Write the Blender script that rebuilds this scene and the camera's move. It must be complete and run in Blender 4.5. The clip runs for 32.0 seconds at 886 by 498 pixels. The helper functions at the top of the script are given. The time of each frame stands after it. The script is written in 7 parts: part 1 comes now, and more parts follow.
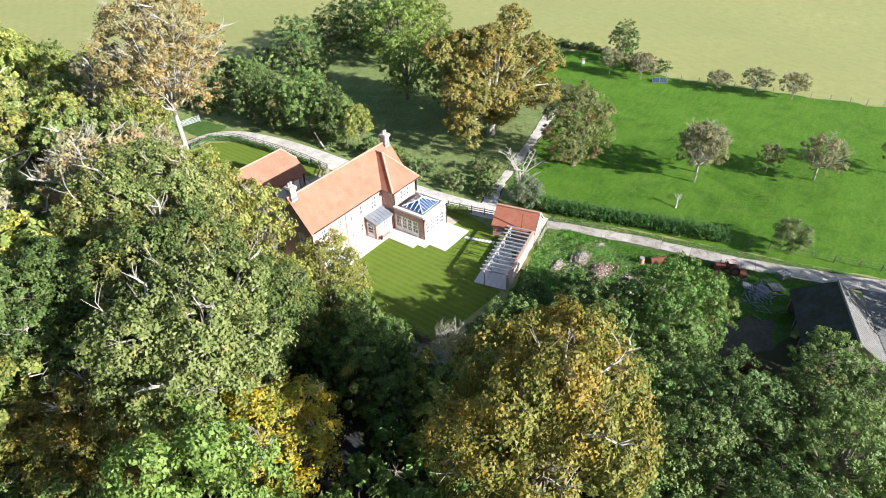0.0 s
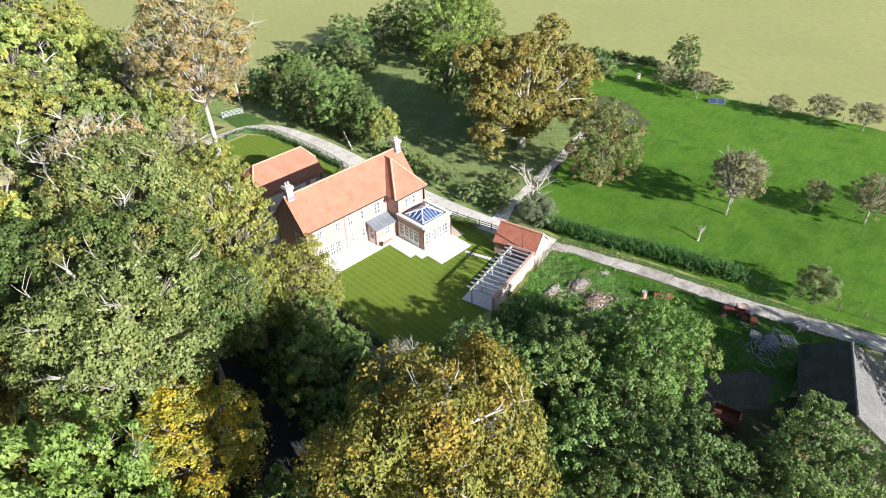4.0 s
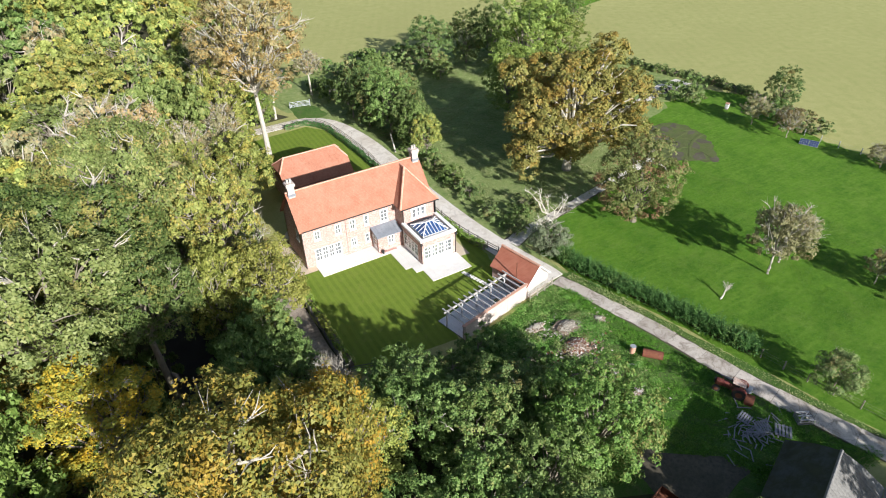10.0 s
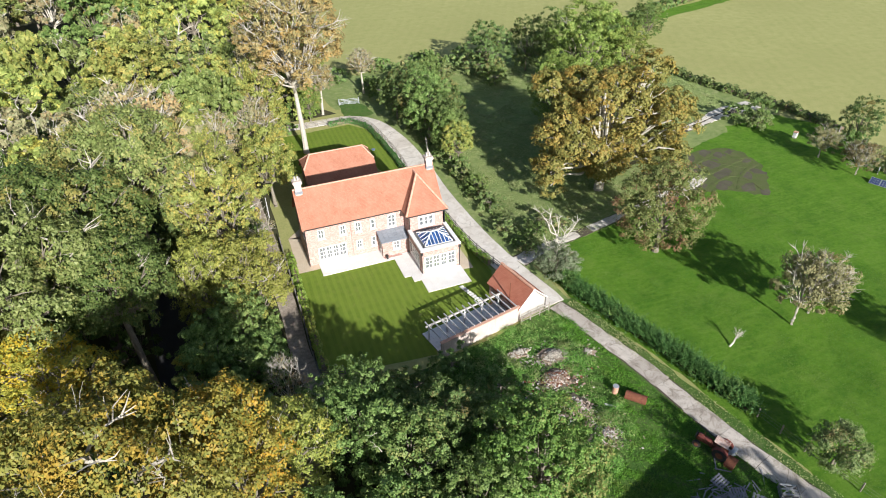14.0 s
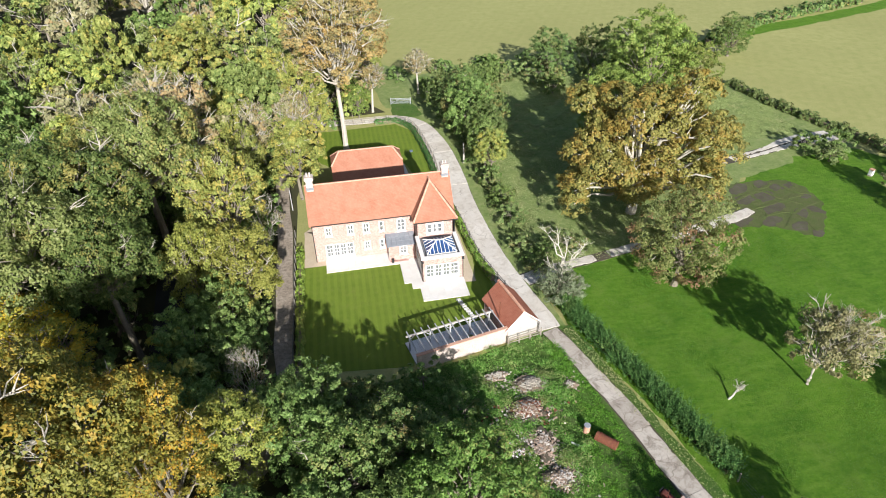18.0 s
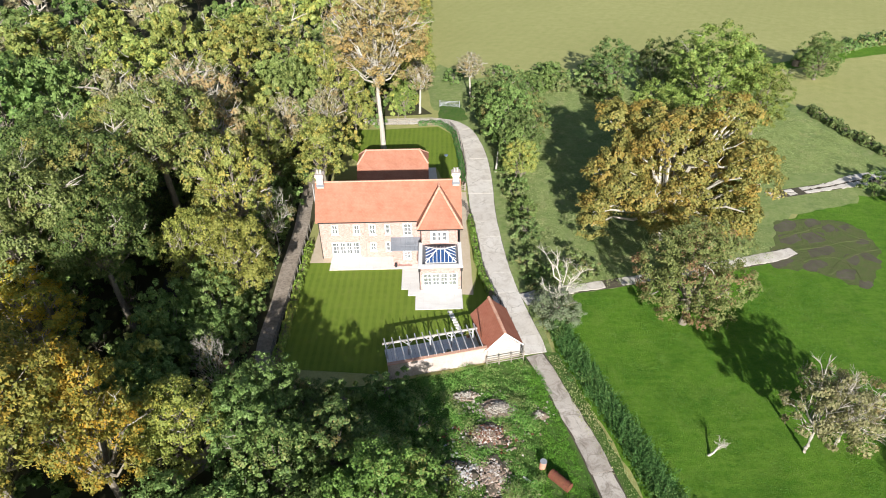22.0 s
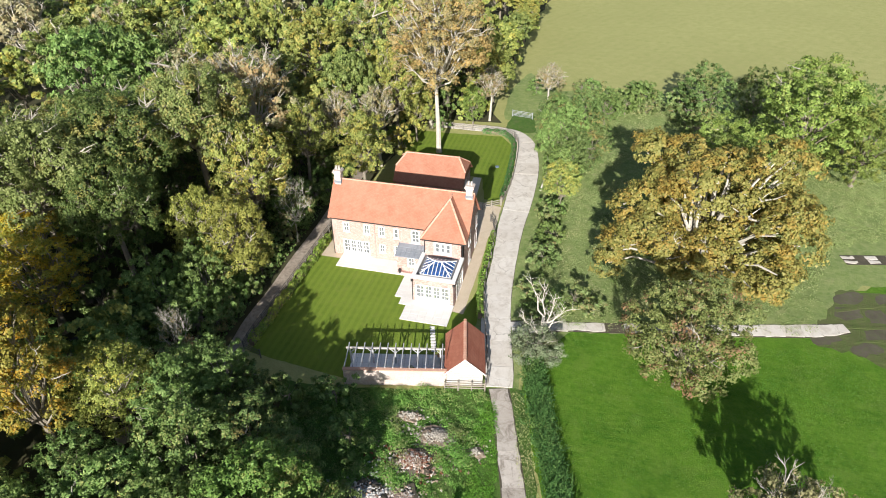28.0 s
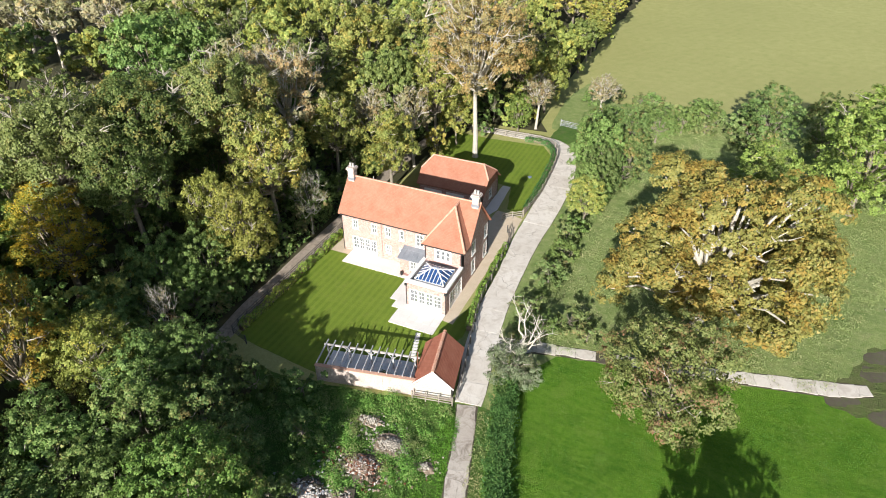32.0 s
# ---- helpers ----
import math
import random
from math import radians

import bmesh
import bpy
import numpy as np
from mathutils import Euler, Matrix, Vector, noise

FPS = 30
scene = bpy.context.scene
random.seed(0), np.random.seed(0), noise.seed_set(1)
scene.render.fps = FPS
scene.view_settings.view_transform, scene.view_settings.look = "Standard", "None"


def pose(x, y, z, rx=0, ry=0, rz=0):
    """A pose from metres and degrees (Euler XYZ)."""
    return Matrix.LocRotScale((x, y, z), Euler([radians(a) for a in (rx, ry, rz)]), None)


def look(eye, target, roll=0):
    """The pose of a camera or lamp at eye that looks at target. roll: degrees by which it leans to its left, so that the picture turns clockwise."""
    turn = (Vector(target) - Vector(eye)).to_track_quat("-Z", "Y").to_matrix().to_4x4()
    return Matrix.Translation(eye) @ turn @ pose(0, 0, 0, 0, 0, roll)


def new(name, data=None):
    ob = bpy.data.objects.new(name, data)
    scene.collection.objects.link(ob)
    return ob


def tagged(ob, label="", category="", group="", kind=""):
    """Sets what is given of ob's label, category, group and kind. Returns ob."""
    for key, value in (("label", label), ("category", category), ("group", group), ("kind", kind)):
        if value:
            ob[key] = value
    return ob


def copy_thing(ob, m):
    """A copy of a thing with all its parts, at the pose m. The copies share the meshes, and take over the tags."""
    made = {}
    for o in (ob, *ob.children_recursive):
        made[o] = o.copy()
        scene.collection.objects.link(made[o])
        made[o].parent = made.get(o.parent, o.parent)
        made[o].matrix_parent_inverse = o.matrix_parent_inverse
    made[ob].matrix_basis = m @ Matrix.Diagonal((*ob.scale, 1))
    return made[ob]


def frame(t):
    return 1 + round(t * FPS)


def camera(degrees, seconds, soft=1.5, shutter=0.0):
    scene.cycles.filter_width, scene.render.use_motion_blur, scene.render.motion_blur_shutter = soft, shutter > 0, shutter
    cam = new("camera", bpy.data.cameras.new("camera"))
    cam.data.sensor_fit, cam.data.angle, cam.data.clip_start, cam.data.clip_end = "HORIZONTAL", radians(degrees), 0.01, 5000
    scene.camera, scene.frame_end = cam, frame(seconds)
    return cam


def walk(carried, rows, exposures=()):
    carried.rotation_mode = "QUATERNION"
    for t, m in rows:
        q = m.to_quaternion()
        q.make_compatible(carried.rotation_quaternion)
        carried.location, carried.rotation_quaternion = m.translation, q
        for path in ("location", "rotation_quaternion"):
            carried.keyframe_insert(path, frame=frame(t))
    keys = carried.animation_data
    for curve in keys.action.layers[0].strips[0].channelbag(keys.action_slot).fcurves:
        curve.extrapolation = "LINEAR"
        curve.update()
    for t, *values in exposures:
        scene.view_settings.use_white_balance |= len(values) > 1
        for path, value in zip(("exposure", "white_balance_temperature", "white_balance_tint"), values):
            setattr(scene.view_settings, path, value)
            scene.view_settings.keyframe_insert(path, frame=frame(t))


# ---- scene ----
cam = camera(71.2, 32.0, 1.0)
METRES, EYE, TILT, LEAN, TURN = 80.0, 44.15, -35.96, 1.18, -54.3
START_X, START_Y = -37.25, -45.82
ROWS = [
    (0.0, 0.0, 0.0, 0.0, 0.0, 0.0, -0.0),
    (0.5, 0.0148, 0.0028, 0.0025, 0.91, 0.01, -0.68),
    (1.0, 0.0304, 0.0059, 0.0055, 1.97, -0.03, -1.47),
    (1.5, 0.0455, 0.0094, 0.0086, 2.8, -0.06, -2.05),
    (2.0, 0.0606, 0.0127, 0.0115, 3.56, -0.09, -2.59),
    (2.5, 0.0756, 0.0162, 0.0143, 4.39, -0.13, -3.2),
    (3.0, 0.0908, 0.0199, 0.0174, 5.48, -0.19, -3.97),
    (3.5, 0.1059, 0.0238, 0.0207, 6.47, -0.26, -4.68),
    (5.5, 0.1646, 0.043, 0.036, 10.28, -0.64, -7.39),
    (6.0, 0.179, 0.048, 0.0403, 11.24, -0.78, -8.03),
    (6.5, 0.1931, 0.0534, 0.0444, 12.19, -0.93, -8.69),
    (7.0, 0.2071, 0.0586, 0.0488, 13.18, -1.11, -9.35),
    (7.5, 0.2206, 0.0641, 0.0531, 14.14, -1.27, -10.0),
    (8.0, 0.2345, 0.07, 0.0578, 15.07, -1.42, -10.63),
    (8.5, 0.2483, 0.0762, 0.0626, 16.02, -1.59, -11.26),
    (9.0, 0.2616, 0.0825, 0.0675, 17.02, -1.79, -11.93),
    (9.5, 0.2749, 0.0892, 0.0727, 18.09, -2.01, -12.64),
    (10.0, 0.2881, 0.0962, 0.0781, 19.12, -2.22, -13.31),
    (10.5, 0.301, 0.1033, 0.0838, 20.12, -2.45, -13.97),
    (11.0, 0.3138, 0.1107, 0.0896, 21.18, -2.7, -14.63),
    (11.5, 0.3265, 0.1182, 0.0955, 22.25, -2.98, -15.3),
    (12.0, 0.3389, 0.126, 0.1013, 23.26, -3.23, -15.91),
    (12.5, 0.3508, 0.134, 0.1075, 24.32, -3.53, -16.55),
    (13.0, 0.3624, 0.1423, 0.1136, 25.46, -3.85, -17.24),
    (13.5, 0.3741, 0.1507, 0.12, 26.61, -4.21, -17.92),
    (14.0, 0.3855, 0.1594, 0.1264, 27.77, -4.57, -18.58),
    (14.5, 0.3969, 0.1683, 0.1329, 28.89, -4.93, -19.2),
    (16.5, 0.4402, 0.2059, 0.1609, 33.66, -6.61, -21.73),
    (17.0, 0.4499, 0.2155, 0.168, 34.89, -7.07, -22.36),
    (17.5, 0.4598, 0.2253, 0.1755, 36.13, -7.56, -22.99),
    (18.0, 0.4695, 0.2351, 0.1829, 37.31, -8.03, -23.6),
    (18.5, 0.4789, 0.2453, 0.1908, 38.5, -8.53, -24.14),
    (19.0, 0.4878, 0.2556, 0.1983, 39.65, -8.98, -24.7),
    (19.5, 0.4966, 0.2659, 0.2061, 40.88, -9.5, -25.26),
    (20.0, 0.505, 0.2765, 0.2141, 42.15, -10.06, -25.84),
    (20.5, 0.513, 0.2873, 0.2219, 43.42, -10.61, -26.41),
    (21.0, 0.5209, 0.2983, 0.23, 44.67, -11.19, -26.96),
    (21.5, 0.5284, 0.3091, 0.238, 45.96, -11.78, -27.5),
    (22.0, 0.5359, 0.3202, 0.2464, 47.3, -12.4, -28.0),
    (22.5, 0.5427, 0.3313, 0.2547, 48.53, -12.98, -28.5),
    (23.0, 0.5493, 0.3426, 0.2632, 49.91, -13.65, -29.02),
    (23.5, 0.5556, 0.3538, 0.2714, 51.29, -14.31, -29.5),
    (24.0, 0.5617, 0.3652, 0.2798, 52.7, -14.99, -30.0),
    (24.5, 0.5675, 0.3766, 0.2882, 54.04, -15.67, -30.46),
    (25.0, 0.5729, 0.3881, 0.2966, 55.36, -16.35, -30.86),
    (25.5, 0.5782, 0.3998, 0.305, 56.7, -17.02, -31.26),
    (27.5, 0.5966, 0.4477, 0.3408, 62.22, -19.97, -32.75),
    (28.0, 0.6001, 0.4597, 0.3493, 63.63, -20.73, -33.11),
    (28.5, 0.6032, 0.4713, 0.3576, 65.1, -21.53, -33.45),
    (29.0, 0.6063, 0.4834, 0.3663, 66.6, -22.37, -33.76),
    (29.5, 0.6088, 0.4954, 0.3753, 68.04, -23.19, -34.06),
    (30.0, 0.6114, 0.5076, 0.3844, 69.37, -23.93, -34.3),
    (30.5, 0.6135, 0.5195, 0.3935, 70.81, -24.76, -34.57),
    (31.0, 0.6156, 0.5318, 0.4027, 72.3, -25.62, -34.8),
    (31.5, 0.6177, 0.544, 0.412, 73.69, -26.42, -35.02),
    (32.0, 0.6192, 0.556, 0.4211, 75.34, -27.38, -35.25),
]
walk(cam, [(t, pose(START_X, START_Y, EYE, TILT, LEAN, TURN) @ pose(METRES * x, METRES * y, METRES * z, 90 + pitch, roll, yaw)) for t, x, y, z, yaw, pitch, roll in ROWS],
     [(0.0, 1.05, 6180, 10), (6.0, 0.84, 6240, 10), (10.0, 0.72, 6320, 10), (14.0, 0.69, 6380, 10), (22.0, 0.68, 6480, 10), (32.0, 0.73, 6560, 10)])

# ---- light ----
SUN_UP, SUN_SIDE = 22.8, 3.2
world = bpy.data.worlds.new("sky")
scene.world = world
world.use_nodes = True
wn = world.node_tree
wn.nodes.clear()
w_sky = wn.nodes.new("ShaderNodeTexSky")
w_sky.sky_type = "NISHITA"
w_sky.sun_disc = False
w_sky.sun_elevation = radians(SUN_UP)
w_sky.sun_rotation = radians(180 - SUN_SIDE)
w_bg = wn.nodes.new("ShaderNodeBackground")
w_bg.inputs["Strength"].default_value = 0.076
w_out = wn.nodes.new("ShaderNodeOutputWorld")
wn.links.new(w_sky.outputs[0], w_bg.inputs[0])
wn.links.new(w_bg.outputs[0], w_out.inputs[0])
sun_data = bpy.data.lights.new("sun", "SUN")
sun_data.energy = 5.5
sun_data.angle = radians(0.6)
sun_data.color = (1.0, 0.97, 0.925)
sun = new("sun", sun_data)
sun_dir = Vector((math.sin(radians(SUN_SIDE)) * math.cos(radians(SUN_UP)), -math.cos(radians(SUN_SIDE)) * math.cos(radians(SUN_UP)), math.sin(radians(SUN_UP))))
sun.matrix_basis = look(sun_dir * 100, (0, 0, 0))

# ---- materials ----


class Nodes:
    """A small builder of node materials."""

    def __init__(self, name, rough=0.8, metal=0.0, spec=0.3):
        self.mat = bpy.data.materials.new(name)
        self.mat.use_nodes = True
        self.t = self.mat.node_tree
        self.p = self.t.nodes["Principled BSDF"]
        self.p.inputs["Roughness"].default_value = rough
        self.p.inputs["Metallic"].default_value = metal
        self.p.inputs["Specular IOR Level"].default_value = spec
        self.co = self.add("ShaderNodeTexCoord").outputs["Object"]

    def add(self, kind):
        return self.t.nodes.new(kind)

    def link(self, a, b):
        self.t.links.new(a, b)

    def noise(self, scale, detail=4.0, rough=0.6, vec=None, distort=0.0):
        n = self.add("ShaderNodeTexNoise")
        n.inputs["Scale"].default_value = scale
        n.inputs["Detail"].default_value = detail
        n.inputs["Roughness"].default_value = rough
        n.inputs["Distortion"].default_value = distort
        self.link(vec or self.co, n.inputs["Vector"])
        return n.outputs["Fac"]

    def stretch(self, sx, sy, sz, rz=0.0, vec=None):
        m = self.add("ShaderNodeMapping")
        m.inputs["Scale"].default_value = (sx, sy, sz)
        m.inputs["Rotation"].default_value = (0, 0, rz)
        self.link(vec or self.co, m.inputs["Vector"])
        return m.outputs[0]

    def ramp(self, fac, *stops):
        r = self.add("ShaderNodeValToRGB")
        e = r.color_ramp.elements
        while len(e) < len(stops):
            e.new(0.5)
        for k, (pos, col) in zip(e, stops):
            k.position = pos
            k.color = (*col, 1) if len(col) == 3 else col
        self.link(fac, r.inputs[0])
        return r.outputs[0]

    def mix(self, fac, a, b, how="MIX"):
        m = self.add("ShaderNodeMix")
        m.data_type, m.blend_type = "RGBA", how
        for sock, v in ((m.inputs[0], fac), (m.inputs[6], a), (m.inputs[7], b)):
            if isinstance(v, (int, float)):
                sock.default_value = v
            elif isinstance(v, tuple):
                sock.default_value = (*v, 1)
            else:
                self.link(v, sock)
        return m.outputs[2]

    def math(self, how, a, b=0.0):
        m = self.add("ShaderNodeMath")
        m.operation = how
        for sock, v in ((m.inputs[0], a), (m.inputs[1], b)):
            if isinstance(v, (int, float)):
                sock.default_value = v
            else:
                self.link(v, sock)
        return m.outputs[0]

    def color(self, c):
        self.link(c, self.p.inputs["Base Color"])
        return self

    def bump(self, h, strength=0.4, dist=0.02):
        b = self.add("ShaderNodeBump")
        b.inputs["Strength"].default_value = strength
        b.inputs["Distance"].default_value = dist
        self.link(h, b.inputs["Height"])
        self.link(b.outputs[0], self.p.inputs["Normal"])
        return self

    def rand(self):
        return self.add("ShaderNodeObjectInfo").outputs["Random"]

    def island(self):
        return self.add("ShaderNodeNewGeometry").outputs["Random Per Island"]


def speckled(name, a, b, c, s1=0.6, s2=8.0, rough=0.85, bump=0.3, metal=0.0, objrand=0.0):
    """Two scales of noise between three tones of one surface."""
    n = Nodes(name, rough, metal)
    big = n.ramp(n.noise(s1, 5), (0.32, a), (0.68, b))
    col = n.mix(n.ramp(n.noise(s2, 6, 0.7), (0.42, (0, 0, 0)), (0.72, (1, 1, 1))), big, c)
    if objrand:
        col = n.mix(n.math("MULTIPLY", n.rand(), objrand), col, c)
    n.color(col).bump(n.noise(s2 * 2, 5, 0.7), bump, 0.02)
    return n.mat


def brickwork(name, a, b, mortar, course=0.075, width=0.225):
    n = Nodes(name, 0.9)
    sep = n.add("ShaderNodeSeparateXYZ")
    n.link(n.co, sep.inputs[0])
    com = n.add("ShaderNodeCombineXYZ")
    n.link(n.math("ADD", sep.outputs[0], sep.outputs[1]), com.inputs[0])
    n.link(sep.outputs[2], com.inputs[1])
    t = n.add("ShaderNodeTexBrick")
    t.inputs["Scale"].default_value = 1.0
    t.inputs["Brick Width"].default_value = width
    t.inputs["Row Height"].default_value = course
    t.inputs["Mortar Size"].default_value = course * 0.13
    t.inputs["Color1"].default_value = (*a, 1)
    t.inputs["Color2"].default_value = (*b, 1)
    t.inputs["Mortar"].default_value = (*mortar, 1)
    n.link(com.outputs[0], t.inputs["Vector"])
    col = n.mix(n.ramp(n.noise(0.9, 6, 0.7), (0.35, (0, 0, 0)), (0.75, (0.55, 0.55, 0.55))), t.outputs["Color"], mortar)
    col = n.mix(n.ramp(n.noise(9.0, 3, 0.6), (0.45, (0, 0, 0)), (0.7, (0.5, 0.5, 0.5))), col, a)
    blotch = n.noise(3.6, 4, 0.7, vec=n.stretch(1, 1, 2.4))
    col = n.mix(n.ramp(blotch, (0.5, (0, 0, 0)), (0.6, (0.75, 0.75, 0.75))), col, b)
    n.color(col).bump(t.outputs["Fac"], -0.3, 0.01)
    return n.mat


def roof_tiles(name, a, b, c, course=0.12):
    n = Nodes(name, 0.85)
    sep = n.add("ShaderNodeSeparateXYZ")
    n.link(n.co, sep.inputs[0])
    com = n.add("ShaderNodeCombineXYZ")
    n.link(n.math("ADD", sep.outputs[0], n.math("MULTIPLY", sep.outputs[1], 0.37)), com.inputs[0])
    n.link(sep.outputs[2], com.inputs[1])
    t = n.add("ShaderNodeTexBrick")
    t.inputs["Scale"].default_value = 1.0
    t.inputs["Brick Width"].default_value = 0.18
    t.inputs["Row Height"].default_value = course
    t.inputs["Mortar Size"].default_value = 0.012
    t.inputs["Mortar Smooth"].default_value = 0.4
    t.inputs["Color1"].default_value = (*a, 1)
    t.inputs["Color2"].default_value = (*b, 1)
    t.inputs["Mortar"].default_value = (a[0] * 0.6, a[1] * 0.55, a[2] * 0.55, 1)
    n.link(com.outputs[0], t.inputs["Vector"])
    col = n.mix(n.ramp(n.noise(0.7, 6, 0.7), (0.4, (0, 0, 0)), (0.75, (0.7, 0.7, 0.7))), t.outputs["Color"], c)
    col = n.mix(n.ramp(n.noise(14.0, 3, 0.6), (0.4, (0, 0, 0)), (0.75, (0.45, 0.45, 0.45))), col, b)
    n.color(col).bump(t.outputs["Fac"], -0.6, 0.02)
    return n.mat


def grass_mat(name, a, b, c, s1=0.12, s2=3.0, stripes=None, dry=None, bump=0.5, streak=None):
    """Grass: broad drifts, tufts and, where the place has them, mown stripes."""
    n = Nodes(name, 0.9, spec=0.15)
    big = n.ramp(n.noise(s1, 6, 0.65), (0.3, a), (0.7, b))
    col = n.mix(n.ramp(n.noise(s2, 8, 0.75), (0.38, (0, 0, 0)), (0.68, (1, 1, 1))), big, c)
    if dry:
        col = n.mix(n.ramp(n.noise(s1 * 3.1, 7, 0.7, distort=0.6), (0.52, (0, 0, 0)), (0.7, (0.8, 0.8, 0.8))), col, dry)
    if stripes:
        for rz, width, amount in stripes:
            w = n.add("ShaderNodeTexWave")
            w.wave_type, w.bands_direction = "BANDS", "X"
            w.inputs["Scale"].default_value = 3.1416 / (10 * width)
            w.inputs["Distortion"].default_value = 0.6
            w.inputs["Detail"].default_value = 2
            w.inputs["Detail Scale"].default_value = 1.5
            n.link(n.stretch(1, 1, 1, rz), w.inputs["Vector"])
            col = n.mix(n.ramp(w.outputs["Fac"], (0.3, (0, 0, 0)), (0.7, (amount, amount, amount))), col, b)
    if streak:
        long = n.noise(0.35, 6, 0.7, vec=n.stretch(1.0, 5.0, 1, -0.5), distort=0.5)
        col = n.mix(n.ramp(long, (0.45, (0, 0, 0)), (0.7, (0.75, 0.75, 0.75))), col, streak)
        col = n.mix(n.ramp(n.noise(0.28, 7, 0.75), (0.36, (0.45, 0.45, 0.45)), (0.52, (0, 0, 0))), col, (a[0] * 0.85, a[1] * 0.85, a[2]))
    fine = n.noise(s2 * 9, 4, 0.7)
    col = n.mix(n.ramp(fine, (0.35, (0.3, 0.3, 0.3)), (0.6, (0, 0, 0))), col, (a[0] * 0.45, a[1] * 0.5, a[2] * 0.45))
    n.color(col).bump(n.noise(s2 * 5, 6, 0.75), bump, 0.12)
    return n.mat


def leaf_mat(name, greens, turned, amount=0.35, patch=0.35, dim=0.24, gain=1.1):
    """Leaves: a tone for each leaf, turned (autumn) leaves in patches, light that shines through."""
    n = Nodes(name, 0.55, spec=0.25)
    own = n.ramp(n.island(), (0.0, greens[0]), (0.5, greens[1]), (1.0, greens[2]))
    tone = n.ramp(n.math("FRACT", n.math("MULTIPLY", n.island(), 17.3)), (0.0, turned[0]), (1.0, turned[1]))
    shift = n.add("ShaderNodeVectorMath")
    shift.operation = "ADD"
    n.link(n.co, shift.inputs[0])
    com = n.add("ShaderNodeCombineXYZ")
    n.link(n.math("MULTIPLY", n.rand(), 50.0), com.inputs[0])
    n.link(com.outputs[0], shift.inputs[1])
    patches = n.noise(patch, 3, 0.6, vec=shift.outputs[0])
    jitter = n.math("ADD", patches, n.math("MULTIPLY", n.math("SUBTRACT", n.island(), 0.5), 0.22))
    jitter = n.math("ADD", jitter, n.math("MULTIPLY", n.math("SUBTRACT", n.rand(), 0.5), 0.16))
    lo = 0.72 - 0.45 * amount
    col = n.mix(n.ramp(jitter, (lo - 0.06, (0, 0, 0)), (lo + 0.1, (1, 1, 1))), own, tone)
    vary = n.add("ShaderNodeHueSaturation")
    n.link(n.math("ADD", 0.493, n.math("MULTIPLY", n.math("FRACT", n.math("MULTIPLY", n.rand(), 7.3)), 0.022)), vary.inputs["Hue"])
    n.link(n.math("ADD", 0.86 * gain, n.math("MULTIPLY", n.math("FRACT", n.math("MULTIPLY", n.rand(), 3.7)), 0.34 * gain)), vary.inputs["Value"])
    n.link(col, vary.inputs["Color"])
    col = vary.outputs[0]
    n.color(col)
    tr = n.add("ShaderNodeBsdfTranslucent")
    n.link(col, tr.inputs["Color"])
    ms = n.add("ShaderNodeMixShader")
    ms.inputs[0].default_value = dim
    n.link(n.p.outputs[0], ms.inputs[1])
    n.link(tr.outputs[0], ms.inputs[2])
    n.link(ms.outputs[0], n.t.nodes["Material Output"].inputs["Surface"])
    return n.mat


M_field = grass_mat("field_stubble", (0.33, 0.32, 0.125), (0.42, 0.40, 0.165), (0.29, 0.31, 0.105), 0.02, 0.5, stripes=[(0.5, 2.2, 0.1)], bump=0.25)
M_orchard = grass_mat("pasture_grass", (0.054, 0.152, 0.010), (0.104, 0.242, 0.016), (0.15, 0.278, 0.028), 0.12, 1.9, dry=(0.172, 0.268, 0.044), bump=1.3, streak=(0.172, 0.292, 0.038))
M_lawn = grass_mat("lawn_grass", (0.10, 0.17, 0.018), (0.195, 0.27, 0.036), (0.15, 0.21, 0.028), 0.3, 3.4, stripes=[(0.02, 0.8, 0.6), (1.59, 1.1, 0.15)], dry=(0.20, 0.235, 0.05), bump=0.6)
M_rough = grass_mat("rough_grass", (0.135, 0.215, 0.055), (0.215, 0.29, 0.08), (0.32, 0.355, 0.15), 0.2, 1.3, dry=(0.38, 0.375, 0.19), bump=1.0, streak=(0.30, 0.345, 0.13))
M_yard = grass_mat("weedy_ground", (0.045, 0.115, 0.02), (0.095, 0.18, 0.032), (0.115, 0.185, 0.042), 0.25, 1.6, dry=(0.15, 0.16, 0.075), bump=1.1)
M_litter = speckled("leaf_litter", (0.04, 0.04, 0.018), (0.07, 0.055, 0.026), (0.05, 0.065, 0.025), 0.4, 6.0, 0.95, 0.6)
M_soil = speckled("muddy_soil", (0.075, 0.064, 0.044), (0.12, 0.10, 0.072), (0.05, 0.046, 0.03), 0.5, 3.0, 0.8, 0.6)


